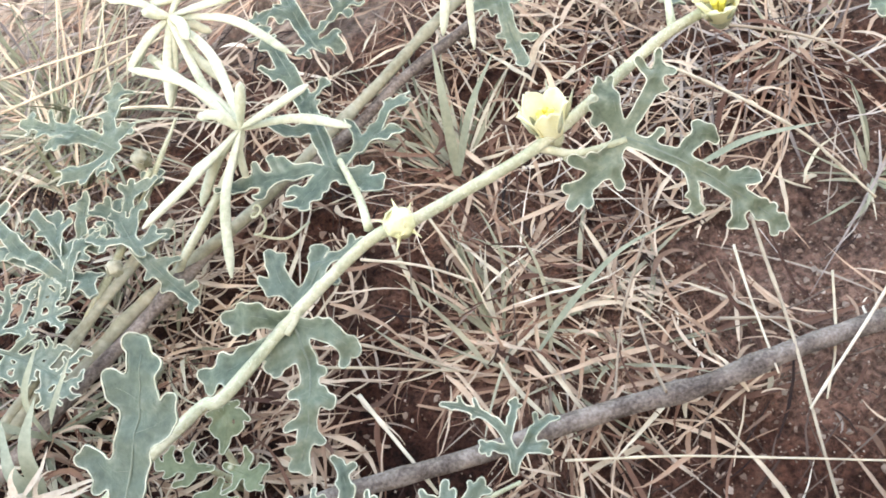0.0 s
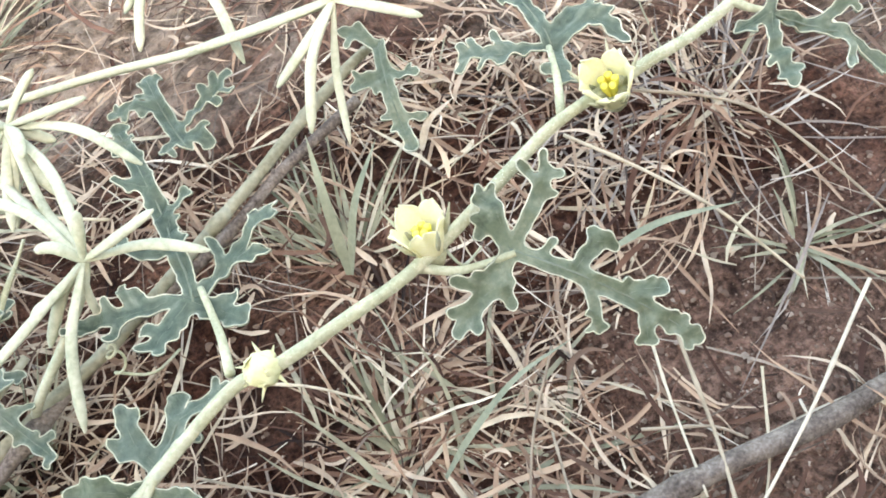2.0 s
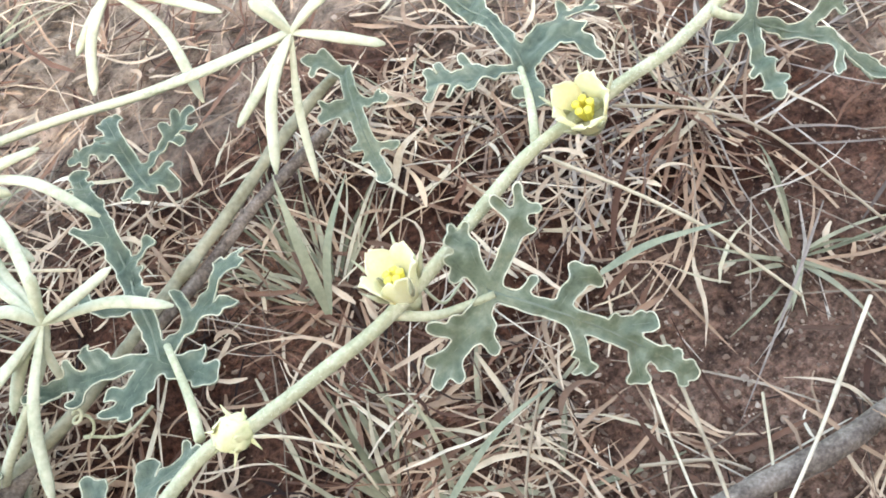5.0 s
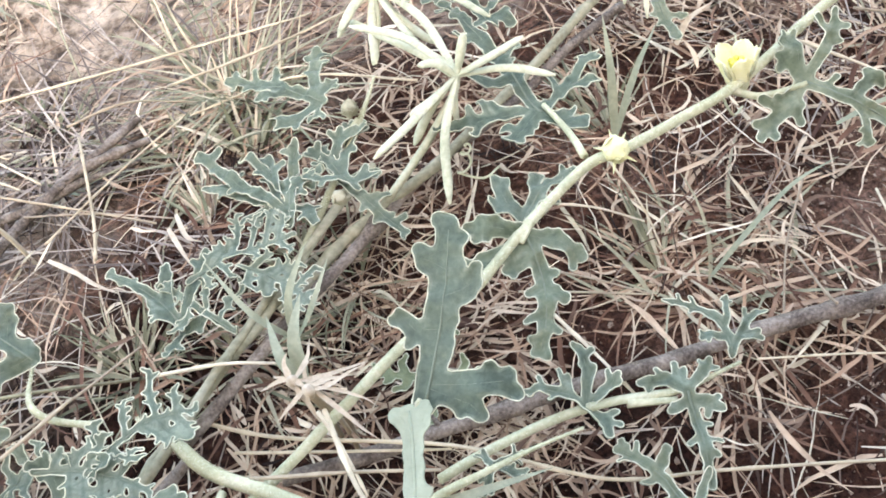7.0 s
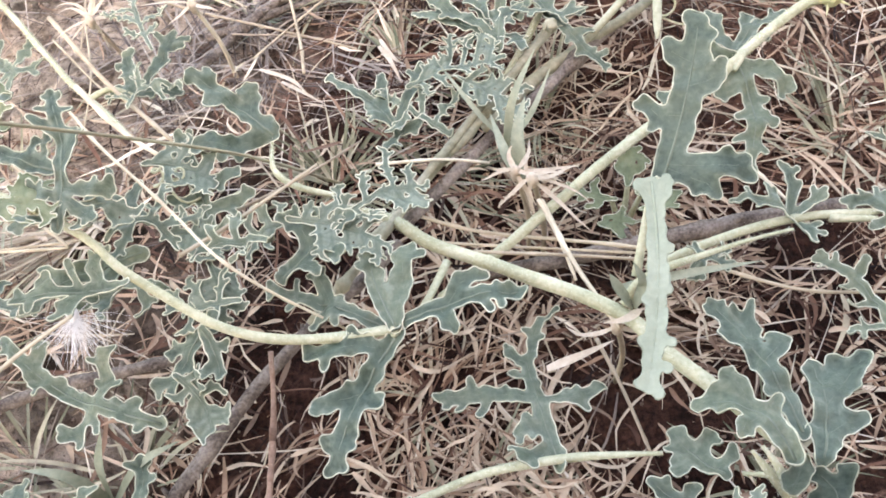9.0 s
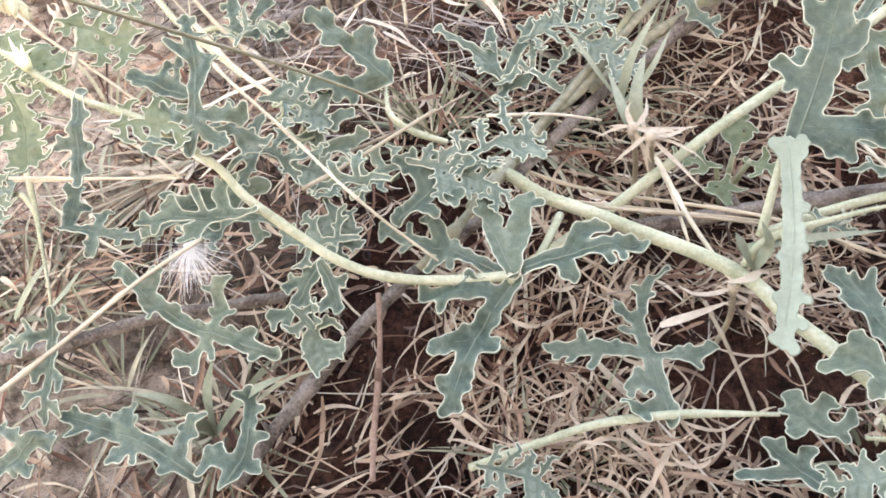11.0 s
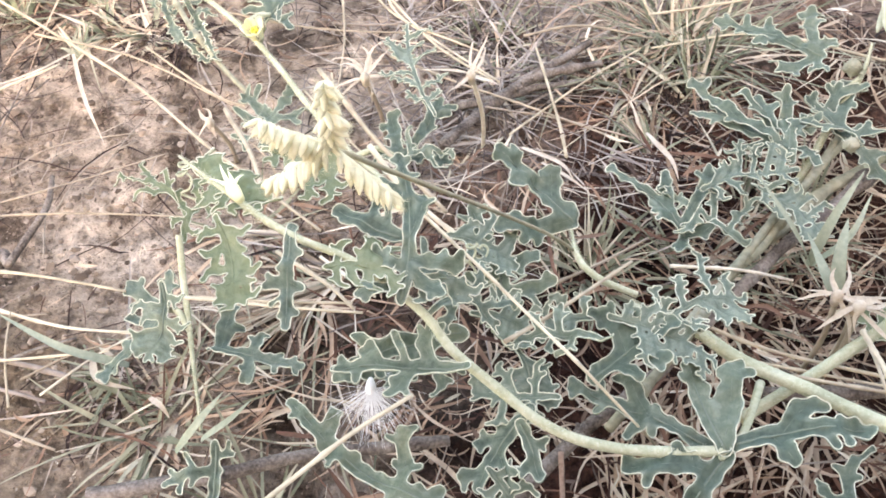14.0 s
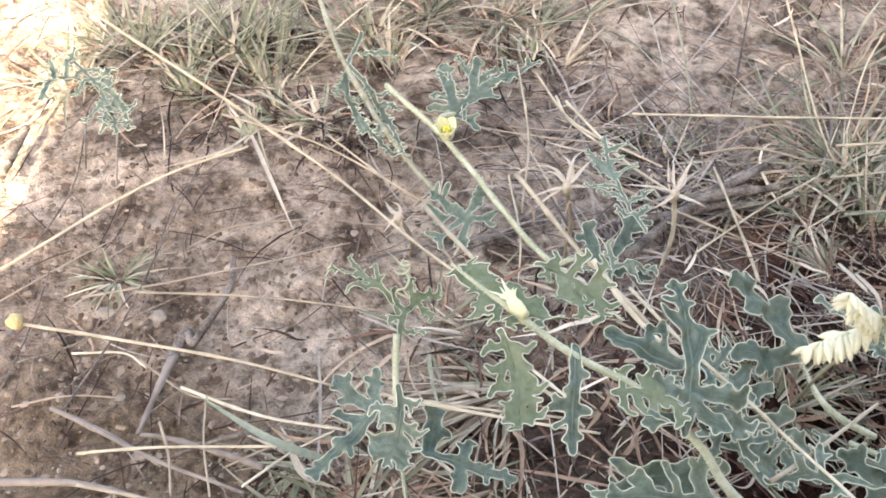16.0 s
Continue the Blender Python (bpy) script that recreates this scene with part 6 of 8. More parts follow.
lobed_leaf(creeper_two, (-0.2647, 0.0879, 0.0980), -93.4, -17.6, 0, 25.4, bow=-0.3, width=3.4, seed=83, knobs=((0.42, -63, 1.9), (0.7, -63, 4.2), (0.81, 65, 2.3), (0.86, -63, 1.7), (0.23, 63, 3.2)), lobes=[
    (0.57, -84, 2.5, 13, 2.7, 1.5, ((0.56, -63, 1.9),)),
    (0.56, 64, 2.3, 3, 1.9, 1.3, ())])
lobed_leaf(creeper_two, (-0.2251, 0.0730, 0.0480), 176.6, -7.7, 0, 28.3, bow=-3.5, lobes=[(0.41, -63, 7), (0.62, 63, 8), (0.25, 112, 8)], width=3.4, seed=84)
lobed_leaf(creeper_two, (-0.1331, 0.1192, 0.0380), 128.1, -6.4, 0, 34.9, bow=0.9, lobes=[(0.37, -50, 17), (0.55, 110, 10), (0.21, -78, 16)], width=2.52, seed=85)
lobed_leaf(creeper_two, (-0.1108, 0.1539, 0.0380), 77.9, -5.5, 0, 36.2, bow=0.1, width=4.6, seed=86, knobs=((0.85, 63, 4.4), (0.77, -65, 2.8), (0.61, 64, 1.5)), lobes=[
    (0.32, 36, 13.2, 4, 11.3, 2.3, ((0.92, 41, 4.2), (0.65, 64, 3.1), (0.73, -62, 1.4))),
    (0.14, 53, 22.2, -10, 22.0, 2.5, ((0.93, 41, 3.0), (0.9, -64, 6.2), (0.79, 61, 1.5), (0.59, -64, 1.5), (0.47, 55, 4.4), (0.3, 65, 1.5))),
    (0.41, -51, 8.6, -19, 4.2, 1.9, ((0.32, -63, 5.0),))])
lobed_leaf(creeper_two, (-0.3438, 0.3085, 0.0300), -74.6, -2.8, 0, 80.5, bow=-13.2, lobes=[(0.27, -1, 21), (0.66, -9, 11), (0.56, 90, 17), (0.14, 82, 20)], width=2.2, seed=87)
lobed_leaf(creeper_two, (-0.3001, 0.2526, 0.0300), 46.3, -2.2, 0, 54.9, bow=3.3, width=5.2, seed=88, knobs=((0.68, 63, 10.0), (0.7, -62, 3.5), (0.91, 64, 5.2), (0.54, 62, 4.6), (0.62, -62, 2.8)), lobes=[
    (0.05, 46, 18.4, -6, 14.6, 2.9, ((0.66, 64, 2.9), (0.79, -64, 3.3), (0.16, 64, 6.2), (0.05, 72, 10.2))),
    (0.28, 38, 11.4, -6, 12.3, 2.4, ((0.93, -64, 2.1),)),
    (0.32, -63, 4.1, -5, 4.7, 2.4, ((0.43, 59, 3.0),)),
    (0.02, -95, 6.9, -15, 7.2, 2.4, ((0.39, 50, 5.0),))],
           petiole=[(-0.3067, 0.2393, 0.0340), (-0.3040, 0.2460, 0.0350), (-0.2990, 0.2540, 0.0300)])
lobed_leaf(creeper_two, (-0.4790, 0.2598, 0.0340), -24.1, -4.5, 0, 49.4, bow=13.8, lobes=[(0.20, 90, 19), (0.39, 51, 11), (0.68, -49, 18), (0.13, 102, 13), (0.85, 100, 5), (0.10, -99, 15)], width=2.34, seed=89)
creeper_three = tagged(empty("creeping_vine", (-0.31, 0.25, 0.0)), "slender runner of the vine with one small yellow flower", "vine")
vine_stem(creeper_three, [(-0.3283, 0.2617, 0.0380), (-0.3067, 0.2393, 0.0340), (-0.2932, 0.2212, 0.0320), (-0.2704, 0.1847, 0.0300), (-0.2542, 0.1618, 0.0340), (-0.2399, 0.1405, 0.0400)], 0.0011, 0.0011, label='slender pale green runner')
vine_stem(creeper_three, [(-0.3133, 0.1266, 0.0470), (-0.3132, 0.1172, 0.0380), (-0.3112, 0.1025, 0.0280), (-0.3060, 0.0719, 0.0200)], 0.0011, 0.001, label='slender upright pale shoot')
flower(creeper, (0.0355, 0.1430, 0.0680), (-0.10, 0.30, 0.95), 0.0074, 31)
flower(creeper, (0.0893, 0.1603, 0.0720), (-0.22, -0.05, 1.0), 0.0076, 32)
flower(creeper_three, (-0.3017, 0.2345, 0.0380), (-0.1, -0.2, 0.9), 0.0050, 33)
flower_bud(creeper, (-0.0088, 0.1279, 0.0630), (-0.15, -0.3, 0.6), 0.0043, 34)
flower_bud(creeper, (-0.0812, 0.1908, 0.0440), (0.1, -0.2, 0.8), 0.0032, 35, OLD)
flower_bud(creeper, (-0.0924, 0.1541, 0.0440), (0.1, -0.2, 0.8), 0.0026, 36, OLD)
withered_flower(creeper_two, (-0.2851, 0.1054, 0.1000), (-0.2773, 0.0932, 0.1030), 37)
tendril(creeper, (-0.0475, 0.1569, 0.0480), 0.0022, 41)
tendril(creeper, (-0.3107, 0.1452, 0.0600), 0.0026, 42)
tendril(creeper, (-0.2169, 0.1062, 0.0600), 0.003, 43)
tendril(creeper, (0.0409, 0.1514, 0.0500), 0.0016, 44)
tendril(creeper, (-0.2202, 0.1007, 0.0700), 0.0022, 45)
branch([(-0.1318, 0.0787, 0.0140), (-0.1071, 0.0771, 0.0150), (-0.0853, 0.0779, 0.0160), (-0.0545, 0.0786, 0.0170), (-0.0234, 0.0789, 0.0170), (0.0209, 0.0789, 0.0170), (0.0640, 0.0793, 0.0170), (0.1086, 0.0817, 0.0180), (0.1428, 0.0866, 0.0160)], 0.0024, 0.0028, 51, "weathered grey-brown fallen branch lying on the soil")
branch([(-0.2460, 0.0090, 0.0100), (-0.2373, 0.0179, 0.0130), (-0.2166, 0.0408, 0.0160), (-0.1947, 0.0632, 0.0180), (-0.1759, 0.0761, 0.0200), (-0.1561, 0.0917, 0.0220)], 0.0023, 0.0019, 52, "weathered grey dead stick lying under leaves")
branch([(-0.3379, 0.0530, 0.0180), (-0.3102, 0.0557, 0.0180), (-0.2844, 0.0606, 0.0180), (-0.2546, 0.0641, 0.0180), (-0.2306, 0.0675, 0.0140)], 0.0024, 0.0018, 53, "weathered grey dead stick lying under leaves")
branch([(-0.2044, 0.0007, 0.0240), (-0.2026, 0.0156, 0.0260), (-0.1994, 0.0371, 0.0300), (-0.1985, 0.0539, 0.0340)], 0.0009, 0.0008, 54, "thin upright reddish-brown dead stalk", RUSSET)
twig = branch([(-0.3980, 0.1400, 0.0070), (-0.3940, 0.1520, 0.0070), (-0.3900, 0.1477, 0.0080), (-0.3825, 0.1712, 0.0090), (-0.3830, 0.1886, 0.0090)], 0.0021, 0.0010, 55, "dark broken twig with a pale split end on bare soil")
# the lower end is a flat pale splinter, ragged at its tip
rng, splinter = random.Random(5), []
for k, p in enumerate(spline([(-0.3960, 0.1400, 0.0100), (-0.3980, 0.1260, 0.0100), (-0.4000, 0.1090, 0.0100)], 6)):
    half = 0.0019 - 0.0001 * k + rng.uniform(-0.0003, 0.0003)
    for side, up in ((-1, 0.0), (-0.7, 0.0016), (0.1, 0.0011), (0.8, 0.0017), (1, 0.0)):
        splinter.append((p[0] + side * half, p[1] + 0.4 * side * half, p[2] - 0.001 + up + rng.uniform(-0.0002, 0.0002)))
rows = len(splinter) // 5
splinter_faces = [(5 * i + j, 5 * i + j + 1, 5 * i + j + 6, 5 * i + j + 5) for i in range(rows - 1) for j in range(4)]
link_mesh("split_end", splinter, splinter_faces + [(4, 3, 2, 1, 0), tuple(range(5 * rows - 5, 5 * rows))], PALE_GREY, twig, "pale split wood at the broken end")
branch([(-0.1683, 0.0783, 0.0360), (-0.1511, 0.0981, 0.0350), (-0.1371, 0.1131, 0.0340), (-0.1239, 0.1253, 0.0330), (-0.0870, 0.1711, 0.0300)], 0.0017, 0.0015, 56, "old grey-green stalk lying through the litter", OLD)
branch([(-0.1851, 0.0580, 0.0380), (-0.1641, 0.0795, 0.0390), (-0.1431, 0.1055, 0.0370), (-0.1272, 0.1241, 0.0350), (-0.1050, 0.1492, 0.0320), (-0.0786, 0.1752, 0.0300)], 0.0016, 0.0013, 57, "old pale green stalk lying through the litter", OLD)
branch([(-0.1548, 0.0909, 0.0300), (-0.1294, 0.1147, 0.0280), (-0.0989, 0.1408, 0.0260), (-0.0599, 0.1712, 0.0240), (-0.0248, 0.1893, 0.0240), (0.0070, 0.2111, 0.0240), (0.0327, 0.2243, 0.0240)], 0.0021, 0.0018, 58, "old grey-brown stalk lying through the litter")
branch([(-0.1213, 0.1307, 0.0240), (-0.0935, 0.1523, 0.0240), (-0.0576, 0.1704, 0.0260), (-0.0116, 0.2029, 0.0260), (0.0228, 0.2293, 0.0260), (0.0427, 0.2413, 0.0260)], 0.002, 0.0018, 59, "old grey-green stalk lying through the litter", OLD)
branch([(-0.2294, 0.1940, 0.0100), (-0.2081, 0.2164, 0.0100), (-0.1832, 0.2363, 0.0100), (-0.1650, 0.2489, 0.0100)], 0.0022, 0.0016, 60, "dark dead twig on the soil")
branch([(-0.2244, 0.2191, 0.0060), (-0.2055, 0.2201, 0.0080), (-0.1895, 0.2261, 0.0080), (-0.1665, 0.2282, 0.0080)], 0.002, 0.0012, 61, "dark dead twig on the soil")
branch([(-0.4925, 0.2307, 0.0080), (-0.4927, 0.2449, 0.0080), (-0.4924, 0.2618, 0.0080)], 0.0026, 0.0018, 62, "dark dead twig on the soil")
branch([(-0.2059, 0.2192, 0.0080), (-0.1886, 0.2307, 0.0100), (-0.1619, 0.2360, 0.0100)], 0.0022, 0.0014, 63, "dark dead twig on the soil")
branch([(-0.3670, 0.3275, 0.0440), (-0.3508, 0.2844, 0.0380), (-0.3277, 0.2424, 0.0300), (-0.3042, 0.2137, 0.0220)], 0.0012, 0.001, 64, "old grey-brown stalk leaning over the soil", OLD)
lobed_leaf(creeper_two, (-0.4671, 0.2761, 0.0340), -54.1, -6.7, 0, 50.7, bow=3.4, lobes=[(0.14, 40, 12), (0.14, -77, 10), (0.28, -60, 12), (0.28, 44, 8), (0.42, 85, 9), (0.56, -46, 17), (0.70, 58, 9), (0.70, -35, 9), (0.84, -53, 9), (0.84, 58, 6)], width=1.9, seed=90, wave=2.4)
lobed_leaf(creeper_two, (-0.0750, -0.0196, 0.0620), 50.3, -6.0, 0, 9.2, bow=-0.7, width=5.2, seed=91, knobs=((0.19, 69, 2.7), (0.68, -62, 2.0), (0.89, 51, 1.6)), lobes=[])
lobed_leaf(creeper_two, (-0.0713, -0.0286, 0.0600), 65.8, -6.0, 0, 14.4, bow=-3.8, width=6.0, seed=92, knobs=((0.6, 81, 3.8), (0.54, -52, 2.9), (0.92, 55, 2.1)), lobes=[
    (0.6, -31, 4.6, 4, 2.8, 2.0, ((0.85, 63, 1.7),))])
weed = tagged(empty("weed", (-0.078, 0.098, 0.0)), "small fresh yellow-green weed seedling in dry litter", "weed")
for turn, tall, long in ((70, 0.016, 13), (165, 0.013, 15), (-40, 0.020, 12), (-120, 0.012, 11)):
    lobed_leaf(weed, (-0.078 + 0.004 * math.cos(radians(turn)), 0.098 + 0.004 * math.sin(radians(turn)), tall), turn, 12, 0, long, lobes=[(0.3, 65, 5), (0.35, -62, 5), (0.65, 50, 4), (0.7, -48, 4)], width=3.2, wave=2.0, seed=int(110 + turn), skin=YOUNG,
               petiole=[(-0.078, 0.098, ground_z(-0.078, 0.098)), (-0.078 + 0.005 * math.cos(radians(turn)), 0.098 + 0.005 * math.sin(radians(turn)), tall)])
pale_plant = tagged(empty("pale_herb", (-0.05, 0.2, 0.0)), "pale whitish-green herb with whorls of narrow finger-like leaves", "herb")
finger_leaf(pale_plant, (-0.0450, 0.1748, 0.0620), (-0.0738, 0.2064, 0.0660), 3.1, 228)
finger_leaf(pale_plant, (-0.0450, 0.1748, 0.0620), (-0.0145, 0.1654, 0.0600), 3.1, 623)
finger_leaf(pale_plant, (-0.0450, 0.1748, 0.0620), (-0.0783, 0.1556, 0.0560), 3.1, 254)
finger_leaf(pale_plant, (-0.0450, 0.1748, 0.0620), (-0.0590, 0.1391, 0.0440), 3.1, 413)
finger_leaf(pale_plant, (-0.0450, 0.1748, 0.0620), (-0.0400, 0.1803, 0.0740), 3.1, 429)
finger_leaf(pale_plant, (-0.0450, 0.1748, 0.0620), (-0.0222, 0.1739, 0.0720), 3.1, 550)
finger_leaf(pale_plant, (-0.0450, 0.1748, 0.0620), (-0.0488, 0.1652, 0.0480), 2.2, 446)
finger_leaf(pale_plant, (-0.0613, 0.2298, 0.0600), (-0.0688, 0.2059, 0.0460), 3.1, 305)
finger_leaf(pale_plant, (-0.0613, 0.2298, 0.0600), (-0.0447, 0.1774, 0.0620), 3.1, 426)
finger_leaf(pale_plant, (-0.0613, 0.2298, 0.0600), (-0.0781, 0.2179, 0.0520), 3.1, 237)
finger_leaf(pale_plant, (-0.0613, 0.2298, 0.0600), (-0.0809, 0.2461, 0.0600), 3.1, 193)
finger_leaf(pale_plant, (-0.0613, 0.2298, 0.0600), (-0.0472, 0.2365, 0.0700), 3.1, 354)
finger_leaf(pale_plant, (-0.0613, 0.2298, 0.0600), (-0.0363, 0.2253, 0.0640), 3.1, 435)
finger_leaf(pale_plant, (-0.0613, 0.2298, 0.0600), (-0.0264, 0.1991, 0.0600), 3.1, 521)
finger_leaf(pale_plant, (0.0364, 0.2162, 0.0740), (0.0184, 0.1899, 0.0580), 3.1, 525)
finger_leaf(pale_plant, (0.0364, 0.2162, 0.0740), (0.0565, 0.2034, 0.0700), 3.1, 711)
finger_leaf(pale_plant, (0.0364, 0.2162, 0.0740), (0.0227, 0.2516, 0.0760), 3.1, 402)
finger_leaf(pale_plant, (0.0364, 0.2162, 0.0740), (0.0141, 0.2056, 0.0620), 3.1, 463)
finger_leaf(pale_plant, (0.0364, 0.2162, 0.0740), (0.0267, 0.1884, 0.0500), 2.2, 599)
finger_leaf(pale_plant, (0.0364, 0.2162, 0.0740), (-0.0053, 0.2258, 0.0660), 3.1, 305)
finger_leaf(pale_plant, (0.0364, 0.2162, 0.0740), (0.0305, 0.2212, 0.0840), 3.1, 486)
finger_leaf(pale_plant, (0.0364, 0.2162, 0.0740), (0.0501, 0.2176, 0.0800), 3.1, 627)
finger_leaf(pale_plant, (-0.0053, 0.2636, 0.0700), (0.0217, 0.2372, 0.0700), 3.1, 432)
finger_leaf(pale_plant, (-0.0053, 0.2636, 0.0700), (-0.0201, 0.2390, 0.0600), 3.1, 216)
finger_leaf(pale_plant, (-0.0053, 0.2636, 0.0700), (-0.0220, 0.2564, 0.0600), 3.1, 187)
finger_leaf(pale_plant, (-0.0053, 0.2636, 0.0700), (-0.0215, 0.2755, 0.0660), 3.1, 153)
finger_leaf(pale_plant, (-0.0053, 0.2636, 0.0700), (0.0025, 0.2678, 0.0800), 3.1, 254)
finger_leaf(pale_plant, (-0.0053, 0.2636, 0.0700), (0.0071, 0.2221, 0.0580), 3.1, 405)
finger_leaf(pale_plant, (-0.0053, 0.2636, 0.0700), (0.0112, 0.2540, 0.0760), 3.1, 336)
finger_leaf(pale_plant, (-0.0450, 0.1748, 0.0620), (-0.0560, 0.1820, 0.0640), 3.4, 702)
finger_leaf(pale_plant, (-0.0450, 0.1748, 0.0620), (-0.0630, 0.1690, 0.0560), 3.4, 703)
finger_leaf(pale_plant, (-0.0450, 0.1748, 0.0620), (-0.0640, 0.1650, 0.0460), 3.4, 704)
finger_leaf(pale_plant, (-0.0613, 0.2298, 0.0600), (-0.0770, 0.2140, 0.0580), 3.4, 720)
finger_leaf(pale_plant, (-0.0613, 0.2298, 0.0600), (-0.0550, 0.2110, 0.0660), 3.4, 721)
finger_leaf(pale_plant, (-0.0613, 0.2298, 0.0600), (-0.0680, 0.2020, 0.0500), 3.4, 722)
finger_leaf(pale_plant, (-0.0613, 0.2298, 0.0600), (-0.0500, 0.2220, 0.0560), 3.4, 723)
finger_leaf(pale_plant, (-0.0613, 0.2298, 0.0600), (-0.0470, 0.1980, 0.0560), 3.4, 724)
finger_leaf(pale_plant, (-0.0613, 0.2298, 0.0600), (-0.0680, 0.2290, 0.0660), 3.4, 725)
pale_stem([(-0.0613, 0.2298, 0.0600), (-0.0540, 0.1974, 0.0600), (-0.0453, 0.1757, 0.0610), (-0.0557, 0.1664, 0.0500), (-0.0742, 0.1585, 0.0340), (-0.0894, 0.1625, 0.0100)], 0.0013, 0.0014)
pale_stem([(-0.0699, 0.2498, 0.0500), (-0.0350, 0.2446, 0.0520), (-0.0068, 0.2319, 0.0600), (0.0200, 0.2205, 0.0700), (0.0364, 0.2172, 0.0730)], 0.0013, 0.0013)
pale_stem([(-0.0461, 0.1762, 0.0620), (-0.0540, 0.1919, 0.0600), (-0.0716, 0.2232, 0.0520)], 0.0013, 0.0014)
straw([(-0.1451, 0.2370, 0.0340), (-0.1031, 0.2411, 0.0360), (-0.0718, 0.2490, 0.0360), (-0.0480, 0.2563, 0.0360)], 0.00056, 1)
straw([(0.0861, 0.1853, 0.0220), (0.1012, 0.1634, 0.0240), (0.1127, 0.1437, 0.0240), (0.1180, 0.1324, 0.0220), (0.1265, 0.1181, 0.0160)], 0.00056, 2)
straw([(0.1094, 0.1874, 0.0280), (0.1281, 0.1768, 0.0260), (0.1397, 0.1657, 0.0240), (0.1480, 0.1498, 0.0200), (0.1573, 0.1281, 0.0140)], 0.00056, 3)
straw([(0.1350, 0.1070, 0.0300), (0.1050, 0.0830, 0.0260), (0.0790, 0.0630, 0.0220)], 0.00055, 4)
straw([(0.0896, 0.1229, 0.0200), (0.0846, 0.0898, 0.0200), (0.0803, 0.0671, 0.0200), (0.0758, 0.0384, 0.0180)], 0.00056, 5)
straw([(0.0143, 0.0682, 0.0240), (0.0419, 0.0607, 0.0240), (0.0679, 0.0521, 0.0240), (0.0937, 0.0441, 0.0220)], 0.00036, 6)
straw([(-0.0357, 0.1073, 0.0140), (-0.0284, 0.0905, 0.0140), (-0.0208, 0.0730, 0.0120)], 0.00067, 7)
straw([(-0.0438, 0.1185, 0.0140), (-0.0235, 0.1118, 0.0140), (-0.0030, 0.1054, 0.0120)], 0.00045, 8)
straw([(-0.0439, 0.1291, 0.0160), (-0.0220, 0.1146, 0.0180), (-0.0032, 0.1037, 0.0140)], 0.00045, 9)
straw([(-0.0255, 0.1510, 0.0140), (-0.0089, 0.1430, 0.0140), (0.0063, 0.1325, 0.0120)], 0.0005, 10)
straw([(-0.0011, 0.1483, 0.0300), (0.0055, 0.1324, 0.0200), (0.0081, 0.1208, 0.0100)], 0.00045, 11)
straw([(0.0564, 0.1229, 0.0260), (0.0431, 0.1049, 0.0180), (0.0327, 0.0829, 0.0100)], 0.00045, 12)
straw([(0.0462, 0.0790, 0.0220), (0.0465, 0.0874, 0.0180), (0.0492, 0.1068, 0.0100)], 0.0005, 13)
straw([(-0.1525, 0.1003, 0.0260), (-0.1273, 0.0866, 0.0260), (-0.0797, 0.0671, 0.0300), (-0.0517, 0.0505, 0.0300), (-0.0350, 0.0428, 0.0300), (-0.0075, 0.0379, 0.0280), (0.0381, 0.0284, 0.0240)], 0.00067, 14)
straw([(-0.2054, 0.1029, 0.0400), (-0.1860, 0.1124, 0.0380), (-0.1634, 0.1248, 0.0360)], 0.00056, 15)
straw([(-0.1126, 0.0796, 0.0500), (-0.1093, 0.0708, 0.0440), (-0.1057, 0.0577, 0.0360)], 0.00062, 16)
straw([(-0.2885, 0.0101, 0.0800), (-0.2713, 0.0239, 0.0800), (-0.2522, 0.0385, 0.0820), (-0.2366, 0.0484, 0.0820)], 0.00073, 17)
straw([(-0.2453, 0.1234, 0.0780), (-0.2305, 0.1003, 0.0800), (-0.2117, 0.0750, 0.0810), (-0.1953, 0.0540, 0.0800), (-0.1734, 0.0530, 0.0380)], 0.00053, 18)
straw([(-0.2137, 0.0692, 0.0700), (-0.1986, 0.0806, 0.0660), (-0.1754, 0.0997, 0.0600)], 0.00067, 19)
straw([(-0.2518, 0.1494, 0.0600), (-0.2396, 0.1343, 0.0520), (-0.2229, 0.1211, 0.0440)], 0.00101, 20)
straw([(-0.3136, 0.1012, 0.0500), (-0.2843, 0.0959, 0.0520), (-0.2527, 0.0903, 0.0540)], 0.00056, 21)
straw([(-0.1110, 0.0813, 0.0460), (-0.1066, 0.0578, 0.0480), (-0.0993, 0.0340, 0.0480)], 0.00084, 22)
straw([(-0.1340, 0.0682, 0.0460), (-0.1063, 0.0623, 0.0440), (-0.0845, 0.0558, 0.0440)], 0.00062, 23)
straw([(-0.1592, 0.1111, 0.0400), (-0.1383, 0.1082, 0.0400), (-0.1233, 0.1038, 0.0400)], 0.00062, 24)
straw([(-0.1027, 0.0426, 0.0260), (-0.0988, 0.0254, 0.0240), (-0.0953, 0.0068, 0.0200)], 0.00067, 25)
straw([(-0.2743, 0.2079, 0.0400), (-0.2542, 0.1757, 0.0380), (-0.2287, 0.1412, 0.0340)], 0.00101, 26)
straw([(-0.1831, 0.1774, 0.0180), (-0.1841, 0.2007, 0.0160), (-0.1889, 0.2441, 0.0140)], 0.00073, 27)
straw([(-0.2750, 0.2384, 0.0100), (-0.2708, 0.2051, 0.0100), (-0.2724, 0.1762, 0.0100)], 0.00045, 28)
straw([(-0.1422, 0.0874, 0.0240), (-0.1130, 0.0771, 0.0260), (-0.0799, 0.0670, 0.0280)], 0.00056, 30)
straw([(-0.3178, 0.1123, 0.0340), (-0.2907, 0.1090, 0.0340), (-0.2587, 0.1064, 0.0340)], 0.00056, 32)
